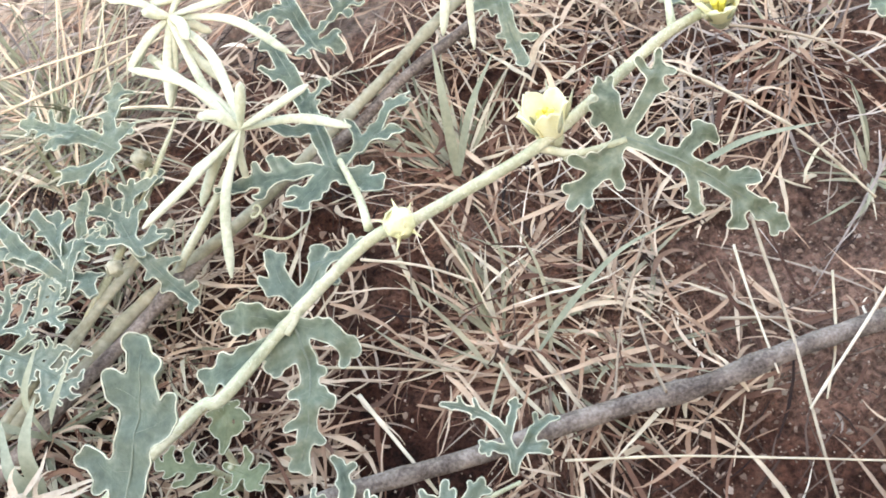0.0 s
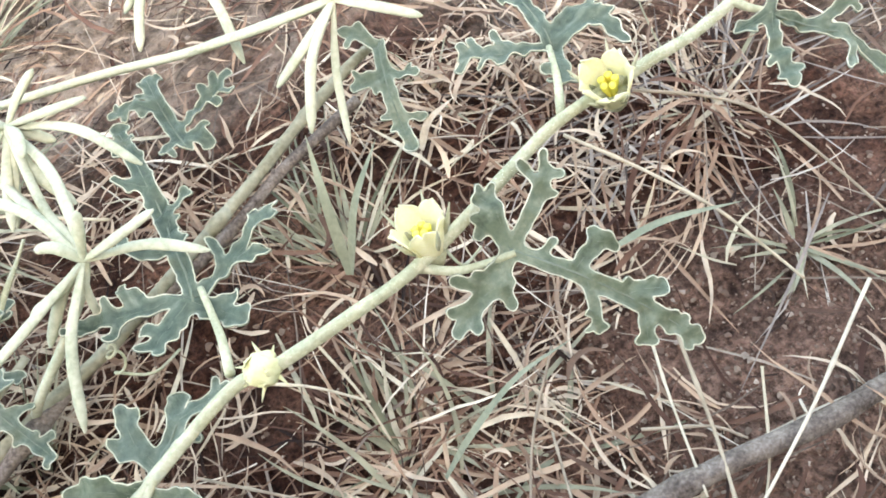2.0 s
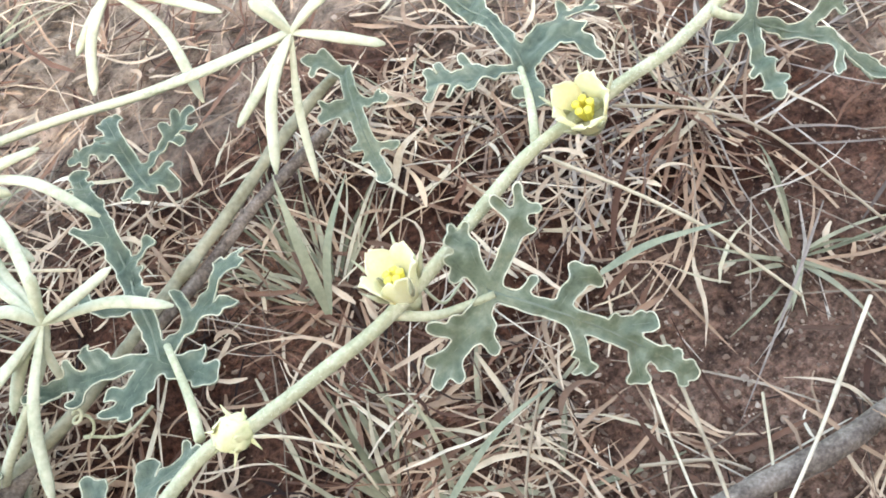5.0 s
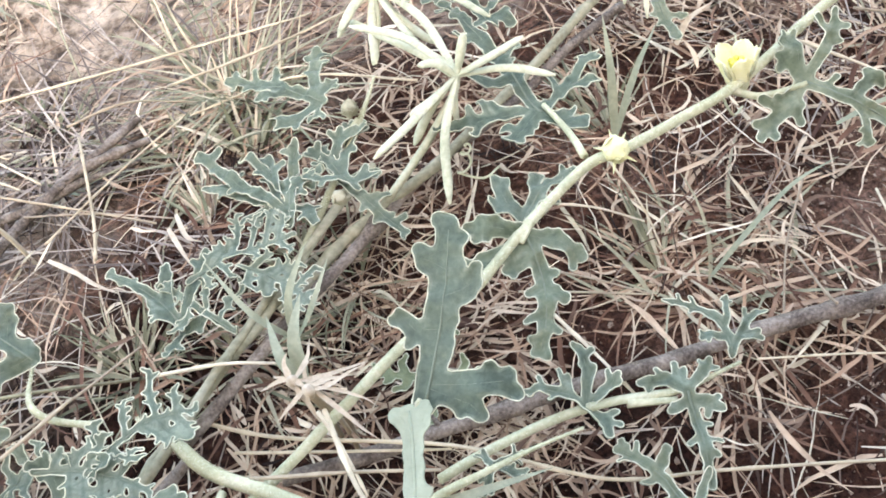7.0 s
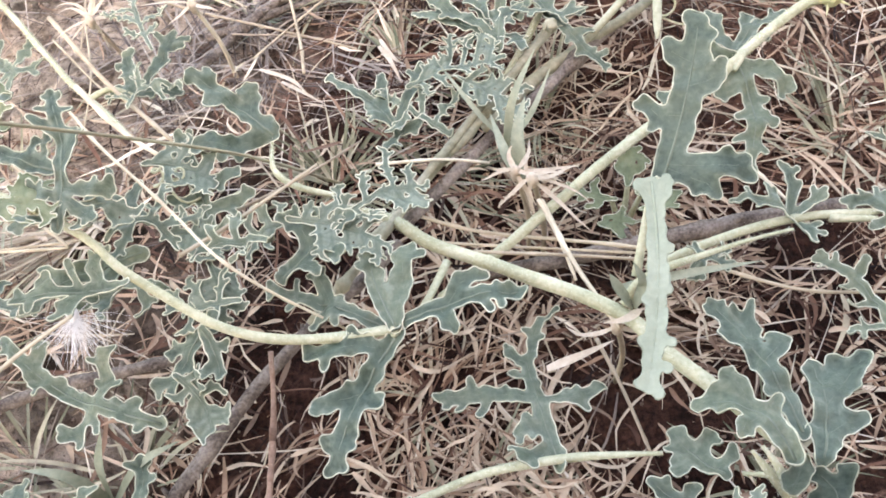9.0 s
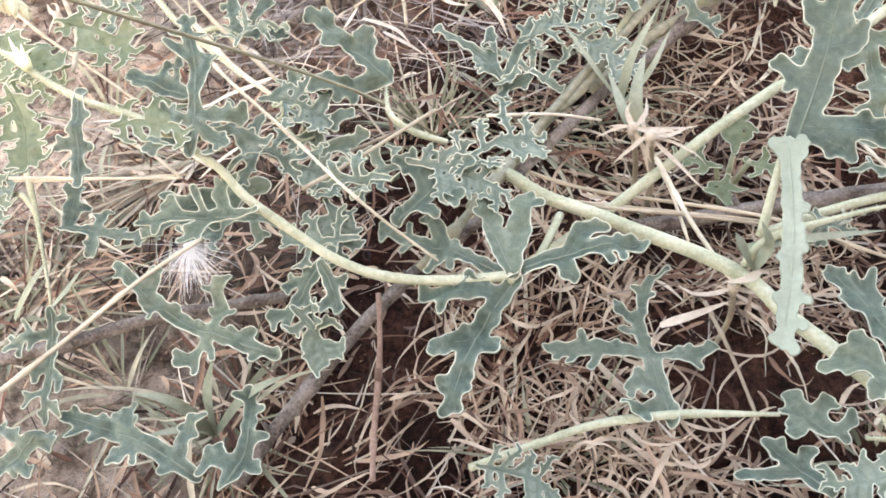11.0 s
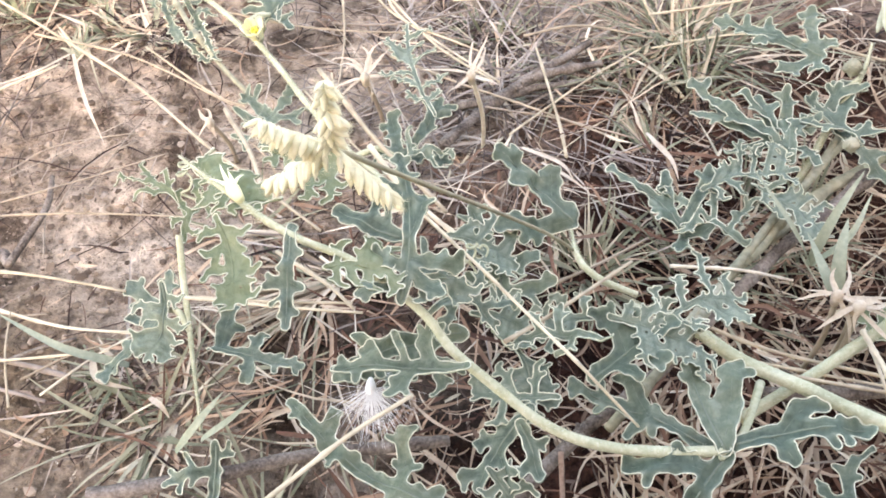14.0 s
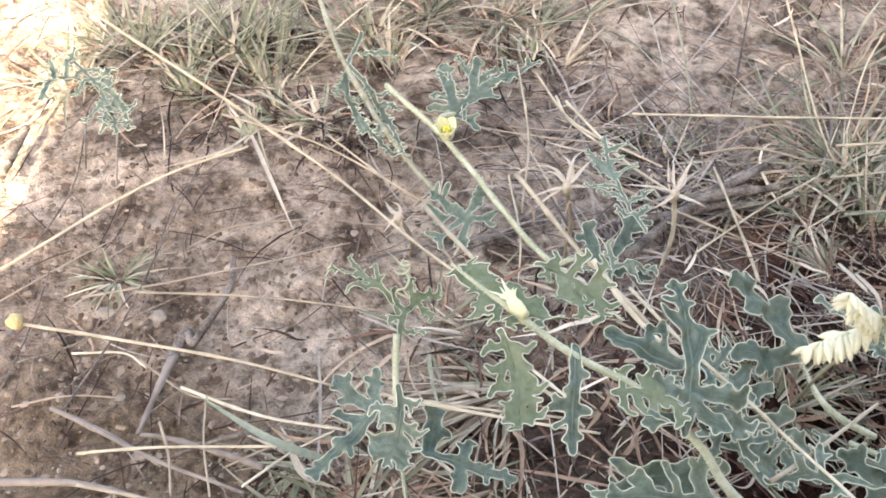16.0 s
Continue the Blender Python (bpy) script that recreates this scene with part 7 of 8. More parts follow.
straw([(-0.3967, 0.2492, 0.0300), (-0.3512, 0.2316, 0.0300), (-0.3100, 0.2045, 0.0280)], 0.00056, 35)
straw([(-0.3076, 0.1891, 0.0400), (-0.2921, 0.1545, 0.0560), (-0.2778, 0.1128, 0.0800)], 0.0009, 36)
straw([(-0.2718, 0.2886, 0.0300), (-0.2677, 0.2437, 0.0260), (-0.2708, 0.2066, 0.0200)], 0.00056, 37)
straw([(-0.2229, 0.2648, 0.0240), (-0.1624, 0.2651, 0.0240), (-0.0855, 0.2673, 0.0240)], 0.00056, 38)
straw([(-0.2643, 0.2900, 0.0260), (-0.2474, 0.2572, 0.0240), (-0.2131, 0.2346, 0.0220)], 0.00056, 39)
straw([(-0.4125, 0.0935, 0.0220), (-0.3845, 0.0970, 0.0220), (-0.3487, 0.0995, 0.0220)], 0.00056, 41)
straw([(-0.3868, 0.1224, 0.0180), (-0.3570, 0.1113, 0.0200), (-0.3284, 0.1073, 0.0200)], 0.00062, 42)
straw([(-0.4080, 0.0826, 0.0240), (-0.3796, 0.0771, 0.0260), (-0.3456, 0.0640, 0.0280)], 0.00062, 43)
straw([(-0.2806, 0.1165, 0.0500), (-0.2642, 0.1031, 0.0500), (-0.2559, 0.0947, 0.0480)], 0.00067, 44)
straw([(-0.2210, 0.1449, 0.0240), (-0.2043, 0.1377, 0.0240), (-0.1936, 0.1194, 0.0240)], 0.0005, 45)
straw([(-0.4424, 0.1378, 0.0300), (-0.4098, 0.1327, 0.0300), (-0.3657, 0.1242, 0.0320), (-0.3332, 0.1159, 0.0320)], 0.00062, 46)
straw([(-0.4148, 0.1652, 0.0140), (-0.3703, 0.1653, 0.0140), (-0.3194, 0.1605, 0.0140)], 0.0005, 47)
straw([(-0.4651, 0.1683, 0.0200), (-0.4223, 0.2109, 0.0240), (-0.3825, 0.2317, 0.0280)], 0.00067, 48)
straw([(-0.4673, 0.2905, 0.0560), (-0.4088, 0.2528, 0.0480), (-0.3506, 0.2104, 0.0400), (-0.3066, 0.1621, 0.0480), (-0.2654, 0.1156, 0.0600)], 0.00067, 49)
straw([(-0.2518, 0.2666, 0.0280), (-0.2301, 0.2342, 0.0260), (-0.2086, 0.2165, 0.0220)], 0.00062, 50)
straw([(-0.2503, 0.2427, 0.0140), (-0.2200, 0.2235, 0.0140), (-0.1914, 0.2070, 0.0140), (-0.1620, 0.1917, 0.0120)], 0.00062, 53)
straw([(-0.3282, 0.2757, 0.0160), (-0.2821, 0.2608, 0.0160), (-0.2237, 0.2550, 0.0140)], 0.0005, 54)
straw([(-0.0528, 0.2181, 0.0200), (-0.0966, 0.2382, 0.0200), (-0.1428, 0.2354, 0.0180)], 0.00056, 55)
straw([(-0.3529, 0.2490, 0.0200), (-0.3216, 0.2197, 0.0200), (-0.3075, 0.2127, 0.0180)], 0.0005, 51)
straw([(0.0820, 0.1170, 0.0160), (0.0790, 0.1000, 0.0180), (0.0760, 0.0750, 0.0200)], 0.00045, 56)
straw([(0.1050, 0.1010, 0.0140), (0.0950, 0.0790, 0.0160), (0.0860, 0.0660, 0.0160)], 0.00040, 57)
straw([(0.0700, 0.0980, 0.0120), (0.0860, 0.0920, 0.0140), (0.0930, 0.0860, 0.0140)], 0.00050, 58)
straw([(-0.4290, 0.1130, 0.0100), (-0.4180, 0.1540, 0.0100), (-0.4120, 0.2030, 0.0100), (-0.4080, 0.2400, 0.0100)], 0.00042, 70, WOOD)
straw([(-0.4360, 0.1650, 0.0100), (-0.4070, 0.1730, 0.0100), (-0.3740, 0.1840, 0.0100), (-0.3380, 0.1970, 0.0100)], 0.00050, 71, FINE)
straw([(-0.4330, 0.1410, 0.0080), (-0.4150, 0.1420, 0.0080), (-0.4050, 0.1360, 0.0080)], 0.00045, 72)
straw([(-0.3780, 0.1500, 0.0080), (-0.3810, 0.1650, 0.0080), (-0.3830, 0.1810, 0.0080)], 0.00035, 73, FINE)
straw([(-0.4290, 0.1130, 0.0160), (-0.4050, 0.1030, 0.0160), (-0.3840, 0.0940, 0.0160), (-0.3590, 0.0860, 0.0160)], 0.00085, 74, PALE_GREY)
straw([(-0.4220, 0.1120, 0.0140), (-0.4040, 0.1040, 0.0140), (-0.3880, 0.0950, 0.0140)], 0.00050, 75, PALE_GREY)
straw([(-0.4400, 0.0860, 0.0160), (-0.4150, 0.0870, 0.0160), (-0.3960, 0.0840, 0.0160)], 0.00130, 76, PALE_GREY)
straw([(-0.3890, 0.1060, 0.0220), (-0.3830, 0.0940, 0.0220), (-0.3790, 0.0810, 0.0220)], 0.00050, 77)
straw([(-0.4530, 0.1250, 0.0080), (-0.4520, 0.1570, 0.0080), (-0.4540, 0.1820, 0.0080)], 0.00035, 78, WOOD)
straw([(-0.4510, 0.1360, 0.0090), (-0.4300, 0.1470, 0.0090), (-0.4180, 0.1680, 0.0090)], 0.00040, 79, WOOD)
straw([(-0.4560, 0.2340, 0.0100), (-0.4660, 0.2700, 0.0100), (-0.4630, 0.2910, 0.0100)], 0.00040, 80, WOOD)
straw([(-0.4400, 0.2240, 0.0100), (-0.4500, 0.2630, 0.0100), (-0.4560, 0.2910, 0.0100)], 0.00040, 81, FINE)
straw([(-0.3530, 0.2070, 0.0080), (-0.3700, 0.1940, 0.0080), (-0.3790, 0.1710, 0.0080)], 0.00040, 82, FINE)
straw([(-0.3680, 0.0820, 0.0200), (-0.3740, 0.1010, 0.0200), (-0.3770, 0.1180, 0.0200)], 0.00040, 83)
straw([(-0.3440, 0.2090, 0.0100), (-0.3230, 0.2070, 0.0100), (-0.3030, 0.2110, 0.0100)], 0.00045, 84, PALE_GREY)
straw([(-0.2750, 0.2700, 0.0100), (-0.2470, 0.2680, 0.0100), (-0.2140, 0.2750, 0.0100)], 0.00055, 85, PALE_GREY)
straw([(-0.2530, 0.2900, 0.0120), (-0.2470, 0.2720, 0.0120), (-0.2270, 0.2490, 0.0120), (-0.2050, 0.2260, 0.0120)], 0.00060, 86)
straw([(-0.1540, 0.3150, 0.0500), (-0.1470, 0.2940, 0.0350), (-0.1410, 0.2630, 0.0200), (-0.1320, 0.2530, 0.0060)], 0.00055, 87)
straw([(-0.1980, 0.3370, 0.0340), (-0.1930, 0.3080, 0.0200), (-0.1900, 0.2880, 0.0060)], 0.00060, 88, OLD)
straw([(-0.1090, 0.3060, 0.0400), (-0.1150, 0.2970, 0.0250), (-0.1260, 0.2680, 0.0060)], 0.00050, 89)
straw([(-0.1860, 0.2790, 0.0120), (-0.1530, 0.2790, 0.0120), (-0.1040, 0.2870, 0.0120)], 0.00060, 90, PALE_GREY)
straw([(-0.2030, 0.1940, 0.0140), (-0.1720, 0.2200, 0.0140), (-0.1390, 0.2440, 0.0140)], 0.00045, 91)
straw([(-0.1930, 0.2520, 0.0140), (-0.1680, 0.2560, 0.0140), (-0.1390, 0.2460, 0.0140)], 0.00060, 92)
straw([(-0.2120, 0.2120, 0.0120), (-0.1860, 0.2050, 0.0120), (-0.1550, 0.1920, 0.0120)], 0.00045, 93, FINE)
straw([(-0.2850, 0.2220, 0.0160), (-0.2690, 0.1980, 0.0160), (-0.2580, 0.1840, 0.0160)], 0.00045, 94)
straw([(-0.2710, 0.1280, 0.0300), (-0.2590, 0.1170, 0.0300), (-0.2520, 0.1110, 0.0300)], 0.00060, 95)
straw([(-0.4680, 0.1630, 0.0080), (-0.4500, 0.1820, 0.0080), (-0.4340, 0.1970, 0.0080)], 0.00040, 100, FINE)
straw([(-0.4200, 0.1560, 0.0070), (-0.3990, 0.1710, 0.0070), (-0.3820, 0.1770, 0.0070)], 0.00035, 101, WOOD)
straw([(-0.4320, 0.1260, 0.0070), (-0.4220, 0.1390, 0.0070), (-0.4000, 0.1500, 0.0070)], 0.00035, 102, WOOD)
straw([(-0.4470, 0.1180, 0.0080), (-0.4290, 0.1230, 0.0080), (-0.4100, 0.1230, 0.0080)], 0.00040, 103, FINE)
straw([(-0.4150, 0.1590, 0.0070), (-0.4080, 0.1850, 0.0070), (-0.4060, 0.2030, 0.0070)], 0.00030, 104, WOOD)
straw([(-0.3550, 0.0970, 0.0120), (-0.3700, 0.1020, 0.0120), (-0.3880, 0.1060, 0.0120), (-0.3980, 0.1070, 0.0120)], 0.00110, 105, PALE_GREY)
straw([(-0.3550, 0.1100, 0.0140), (-0.3690, 0.1060, 0.0140), (-0.3840, 0.0990, 0.0140)], 0.00080, 106, WOOD)
straw([(-0.4070, 0.1380, 0.0090), (-0.3860, 0.1250, 0.0090), (-0.3700, 0.1240, 0.0090)], 0.00045, 107, FINE)
straw([(-0.3590, 0.0860, 0.0200), (-0.3450, 0.0990, 0.0200), (-0.3330, 0.1070, 0.0200)], 0.00045, 108)
straw([(-0.3660, 0.0910, 0.0220), (-0.3520, 0.0990, 0.0220), (-0.3380, 0.1030, 0.0220)], 0.00040, 109)
straw([(-0.4640, 0.1900, 0.0080), (-0.4590, 0.2250, 0.0080), (-0.4650, 0.2610, 0.0080)], 0.00040, 110, WOOD)
straw([(-0.4030, 0.1930, 0.0080), (-0.3860, 0.2060, 0.0080), (-0.3540, 0.2110, 0.0080)], 0.00035, 111, FINE)
straw([(-0.3680, 0.1830, 0.0080), (-0.3580, 0.2070, 0.0080), (-0.3450, 0.2310, 0.0080)], 0.00035, 112, FINE)
straw([(-0.4150, 0.1950, 0.0080), (-0.4130, 0.2240, 0.0080), (-0.3980, 0.2460, 0.0080)], 0.00035, 113, WOOD)
dry_star((-0.1172, 0.0898, 0.0520), [(-0.1009, 0.0944, 0.0500), (-0.0905, 0.0824, 0.0460), (-0.1139, 0.0836, 0.0480), (-0.1282, 0.0961, 0.0480), (-0.1228, 0.0976, 0.0560), (-0.1077, 0.0732, 0.0400)], 71)
dry_star((-0.1124, 0.0874, 0.0500), [(-0.1016, 0.0932, 0.0500), (-0.0926, 0.0808, 0.0480), (-0.1257, 0.0940, 0.0500), (-0.1042, 0.0681, 0.0440)], 72)
dry_star((-0.0994, 0.0365, 0.0460), [(-0.1204, 0.0300, 0.0400), (-0.0919, 0.0362, 0.0500), (-0.0920, 0.0290, 0.0440)], 73)
dry_star((-0.1131, 0.0848, 0.0540), [(-0.1241, 0.0976, 0.0500), (-0.1020, 0.0922, 0.0500), (-0.0972, 0.0787, 0.0480), (-0.1224, 0.0872, 0.0440), (-0.1144, 0.0776, 0.0440)], 74)
dry_star((-0.2562, 0.1978, 0.0444), [(-0.2685, 0.1952, 0.0363), (-0.2625, 0.2093, 0.0525), (-0.2438, 0.1986, 0.0417), (-0.2499, 0.1915, 0.0336), (-0.2470, 0.2078, 0.0498), (-0.2578, 0.2163, 0.0525), (-0.2462, 0.2078, 0.0484), (-0.2682, 0.1918, 0.0464), (-0.2442, 0.1938, 0.0404), (-0.2542, 0.2138, 0.0504)], 75)
dry_star((-0.3187, 0.1992, 0.0240), [(-0.3289, 0.2062, 0.0200), (-0.3148, 0.2065, 0.0260), (-0.3169, 0.1959, 0.0180), (-0.3238, 0.1989, 0.0180)], 76)
dry_star((-0.2174, 0.1945, 0.0461), [(-0.2334, 0.2005, 0.0501), (-0.2214, 0.2125, 0.0521), (-0.2034, 0.2045, 0.0481), (-0.2054, 0.1865, 0.0421), (-0.2254, 0.1825, 0.0431), (-0.2134, 0.2045, 0.0561)], 77)
seed_head((-0.2395, 0.0296, 0.1880), [(-0.2469, 0.0274, 0.1960), (-0.2378, 0.0248, 0.2040), (-0.2316, 0.0276, 0.1800), (-0.2484, 0.0280, 0.1840)], (-0.1752, 0.1344, 0.0020), 81)
seed_fluff((-0.2500, 0.0660, 0.0530), 82)
dried_fruit((-0.4440, 0.1368, 0.0320), 83)
grass_tuft(0.0037, 0.1092, 40, 0.052, 0.9, 0.2, 1, 85)
grass_tuft(0.0183, 0.1044, 30, 0.06, 0.9, 0.15, 2)
grass_tuft(0.0132, 0.1809, 16, 0.07, 0.9, 0.9, 3, 100)
grass_tuft(0.1382, 0.1364, 14, 0.045, 0.75, 0.6, 4)
grass_tuft(-0.1417, 0.1346, 34, 0.06, 0.8, 0.75, 5)
grass_tuft(-0.1468, 0.2325, 44, 0.055, 0.7, 0.7, 6)
grass_tuft(-0.1652, 0.2540, 30, 0.06, 0.9, 0.1, 7)
grass_tuft(-0.1790, 0.1380, 60, 0.040, 0.55, 0.97, 8)
grass_tuft(-0.4019, 0.3116, 34, 0.07, 0.8, 0.6, 10)
grass_tuft(-0.1233, 0.2598, 44, 0.09, 0.7, 0.55, 11)
grass_tuft(-0.1448, 0.2145, 46, 0.06, 0.95, 0.05, 12)
grass_tuft(-0.3253, 0.0892, 34, 0.07, 0.85, 0.5, 14)
grass_tuft(-0.2761, 0.1370, 44, 0.06, 0.95, 0.1, 15)
grass_tuft(-0.1151, 0.1676, 26, 0.045, 0.8, 0.7, 16)
grass_tuft(-0.2545, 0.0358, 26, 0.06, 0.7, 0.95, 17)
grass_tuft(-0.0964, 0.1539, 26, 0.06, 0.6, 0.9, 18)
grass_tuft(0.1393, 0.1952, 34, 0.07, 0.9, 0.1, 19)
grass_tuft(-0.1546, 0.0461, 46, 0.045, 1, 0.03, 20)
grass_tuft(-0.1653, 0.0321, 46, 0.045, 1, 0.03, 21)
grass_tuft(-0.1204, 0.1136, 36, 0.05, 0.9, 0.03, 22)
grass_tuft(0.0156, 0.1207, 36, 0.06, 0.9, 0.2, 23)
grass_tuft(-0.3301, 0.0821, 30, 0.06, 0.8, 0.6, 24)
grass_tuft(-0.3161, 0.1077, 24, 0.05, 0.9, 0.3, 25)
grass_tuft(-0.2591, 0.3649, 30, 0.06, 0.8, 0.6, 28)
grass_tuft(-0.4782, 0.3444, 30, 0.07, 0.7, 0.5, 29)
grass_tuft(0.1388, 0.1895, 34, 0.055, 0.95, 0.05, 32)
grass_tuft(0.0571, 0.2340, 34, 0.05, 0.9, 0.05, 33)
grass_tuft(0.0368, 0.1171, 7, 0.06, 0.9, 0.6, 35, 60)
grass_tuft(0.0106, 0.1819, 14, 0.075, 0.9, 0.9, 36, 110)
grass_tuft(0.0206, 0.1855, 26, 0.045, 0.95, 0.02, 37)
grass_tuft(0.0488, 0.1045, 20, 0.05, 0.9, 0.12, 38)
grass_tuft(-0.3055, 0.1666, 40, 0.06, 0.8, 0.25, 39)
grass_tuft(-0.1528, 0.0076, 30, 0.05, 0.8, 0.5, 40)
grass_tuft(-0.0599, -0.0024, 30, 0.05, 0.8, 0.6, 41)
grass_tuft(0.1404, 0.1355, 10, 0.04, 0.8, 0.5, 42)
grass_tuft(0.0094, 0.1181, 20, 0.045, 0.7, 0.5, 43, 80)
grass_tuft(-0.3437, 0.3460, 40, 0.07, 0.6, 0.7, 60)
grass_tuft(-0.1244, 0.2671, 40, 0.09, 0.55, 0.6, 62)
grass_tuft(-0.1115, 0.2496, 40, 0.09, 0.5, 0.5, 63)
grass_tuft(-0.4339, 0.3182, 40, 0.09, 0.9, 0.85, 45, 80)
grass_tuft(-0.3897, 0.3070, 40, 0.1, 0.9, 0.8, 46, 100)
grass_tuft(-0.3163, 0.3777, 50, 0.09, 0.55, 0.7, 47)
grass_tuft(-0.4132, 0.3427, 50, 0.09, 0.5, 0.8, 55)
grass_tuft(-0.2799, 0.3690, 40, 0.08, 0.6, 0.6, 56)
grass_tuft(-0.4628, 0.3307, 40, 0.08, 0.55, 0.8, 57)
grass_tuft(-0.2378, 0.3762, 36, 0.08, 0.8, 0.3, 48)
grass_tuft(-0.1052, 0.3339, 46, 0.1, 0.7, 0.5, 49)
grass_tuft(-0.1397, 0.2777, 30, 0.07, 0.85, 0.3, 50)
grass_tuft(-0.4912, 0.3110, 36, 0.08, 0.7, 0.7, 51)
grass_tuft(-0.2897, 0.0490, 30, 0.055, 0.8, 0.7, 54)
grass_tuft(-0.2050, 0.2670, 26, 0.05, 0.7, 0.6, 64)
grass_tuft(-0.1260, 0.2490, 30, 0.06, 0.8, 0.5, 66)
grass_tuft(-0.3500, 0.3510, 34, 0.06, 0.6, 0.8, 67)
grass_tuft(-0.4320, 0.1860, 34, 0.026, 0.75, 0.85, 70, None, 0.62, stiff=True)
grass_tuft(-0.3940, 0.2710, 16, 0.022, 0.80, 0.60, 71, 100, 1.00, stiff=True)
grass_tuft(-0.3840, 0.2900, 22, 0.026, 0.70, 0.50, 72, None, 1.00, stiff=True)
grass_tuft(-0.3640, 0.2840, 26, 0.028, 0.75, 0.30, 73, None, 0.90, stiff=True)
grass_tuft(-0.3480, 0.2770, 16, 0.020, 0.80, 0.20, 74, None, 0.90, stiff=True)
grass_tuft(-0.4290, 0.3000, 24, 0.030, 0.70, 0.90, 75, 110, 1.00, stiff=True)
grass_tuft(-0.4540, 0.3350, 26, 0.034, 0.70, 0.95, 76, 110, 1.15, stiff=True)
grass_tuft(-0.4150, 0.3280, 22, 0.032, 0.70, 0.70, 77, 80, 1.10, stiff=True)
grass_tuft(-0.3950, 0.3430, 20, 0.030, 0.70, 0.70, 78, 80, 1.10, stiff=True)
grass_tuft(-0.3340, 0.3290, 30, 0.030, 0.60, 0.60, 79, 80, 0.90, stiff=True)
grass_tuft(-0.2630, 0.3370, 34, 0.026, 0.70, 0.85, 80, 95, 0.90, stiff=True)
grass_tuft(-0.2460, 0.3360, 16, 0.036, 0.80, 0.10, 81, 45, 0.90, stiff=True)
grass_tuft(-0.2130, 0.2790, 30, 0.022, 0.85, 0.75, 82, None, 0.80, stiff=True)
grass_tuft(-0.2120, 0.2620, 14, 0.020, 0.90, 0.20, 83, 250, 0.80, stiff=True)
grass_tuft(-0.2040, 0.2360, 16, 0.022, 0.90, 0.25, 84, None, 0.75, stiff=True)
grass_tuft(-0.1310, 0.2550, 16, 0.048, 1.00, 0.30, 85, 185, 0.70, stiff=True)
grass_tuft(-0.1290, 0.2450, 26, 0.045, 0.60, 0.60, 86, 75, 0.80, stiff=True)
grass_tuft(-0.1460, 0.1960, 26, 0.034, 0.70, 0.55, 87, 95, 0.90, stiff=True)
grass_tuft(-0.1240, 0.2220, 26, 0.045, 0.60, 0.75, 88, 80, 0.90, stiff=True)
grass_tuft(-0.3440, 0.1080, 20, 0.032, 0.85, 0.75, 89, 200, 0.75, stiff=True)
grass_tuft(-0.2670, 0.1420, 44, 0.058, 1.00, 0.06, 95, -155, 0.75, 0.35, True)
grass_tuft(-0.2840, 0.1630, 22, 0.030, 1.00, 0.05, 96, 200, 0.7, 0.6, True)
grass_tuft(-0.3230, 0.0920, 22, 0.036, 0.95, 0.30, 97, None, 0.7, 0.6, True)
grass_blade([(0.0185, 0.1057, 0.0100), (0.0291, 0.1073, 0.0300), (0.0437, 0.1120, 0.0420), (0.0594, 0.1146, 0.0460)], 0.0019, 1, 0)
grass_blade([(0.0851, 0.1484, 0.0140), (0.0983, 0.1444, 0.0260), (0.1163, 0.1376, 0.0340)], 0.0024, 2, 0)
grass_blade([(0.0118, 0.1752, 0.0080), (0.0137, 0.1869, 0.0300), (0.0155, 0.2020, 0.0440)], 0.0034, 4, 0)
grass_blade([(0.0121, 0.1751, 0.0080), (0.0212, 0.1830, 0.0300), (0.0336, 0.1948, 0.0400)], 0.0028, 5, 0)
grass_blade([(-0.1165, 0.1103, 0.0380), (-0.1129, 0.1144, 0.0560), (-0.1039, 0.1241, 0.0660)], 0.0032, 7, 0)
grass_blade([(-0.1156, 0.1102, 0.0380), (-0.1080, 0.1105, 0.0520), (-0.0995, 0.1222, 0.0580)], 0.0024, 8, 0)
grass_blade([(-0.1156, 0.1102, 0.0380), (-0.1247, 0.1134, 0.0540), (-0.1344, 0.1306, 0.0620)], 0.0022, 9, 0)
grass_blade([(-0.2521, 0.0232, 0.0140), (-0.2485, 0.0270, 0.0340), (-0.2446, 0.0339, 0.0440)], 0.0042, 10, 0)
grass_blade([(-0.2521, 0.0232, 0.0140), (-0.2376, 0.0259, 0.0340), (-0.2240, 0.0285, 0.0400)], 0.0038, 11, 0)
grass_blade([(-0.2521, 0.0232, 0.0140), (-0.2578, 0.0263, 0.0340), (-0.2692, 0.0292, 0.0380)], 0.0036, 12, 0)
grass_blade([(-0.2521, 0.0232, 0.0140), (-0.2555, 0.0195, 0.0300), (-0.2664, 0.0176, 0.0340)], 0.0032, 13, 0)
grass_blade([(-0.3040, 0.0666, 0.0240), (-0.2929, 0.0666, 0.0360), (-0.2849, 0.0687, 0.0440)], 0.0026, 14, 0)
grass_blade([(-0.3055, 0.0557, 0.0400), (-0.2972, 0.0593, 0.0500), (-0.2896, 0.0654, 0.0560)], 0.003, 15, 0)
grass_blade([(-0.3876, 0.2542, 0.0140), (-0.3712, 0.2165, 0.0240), (-0.3585, 0.1913, 0.0220)], 0.0018, 18, 1)
grass_blade([(-0.3888, 0.2541, 0.0140), (-0.3941, 0.2299, 0.0260), (-0.4160, 0.2168, 0.0280)], 0.0016, 19, 1)
grass_blade([(-0.3314, 0.0943, 0.0220), (-0.3503, 0.0969, 0.0300), (-0.3765, 0.1120, 0.0300)], 0.003, 20, 0)
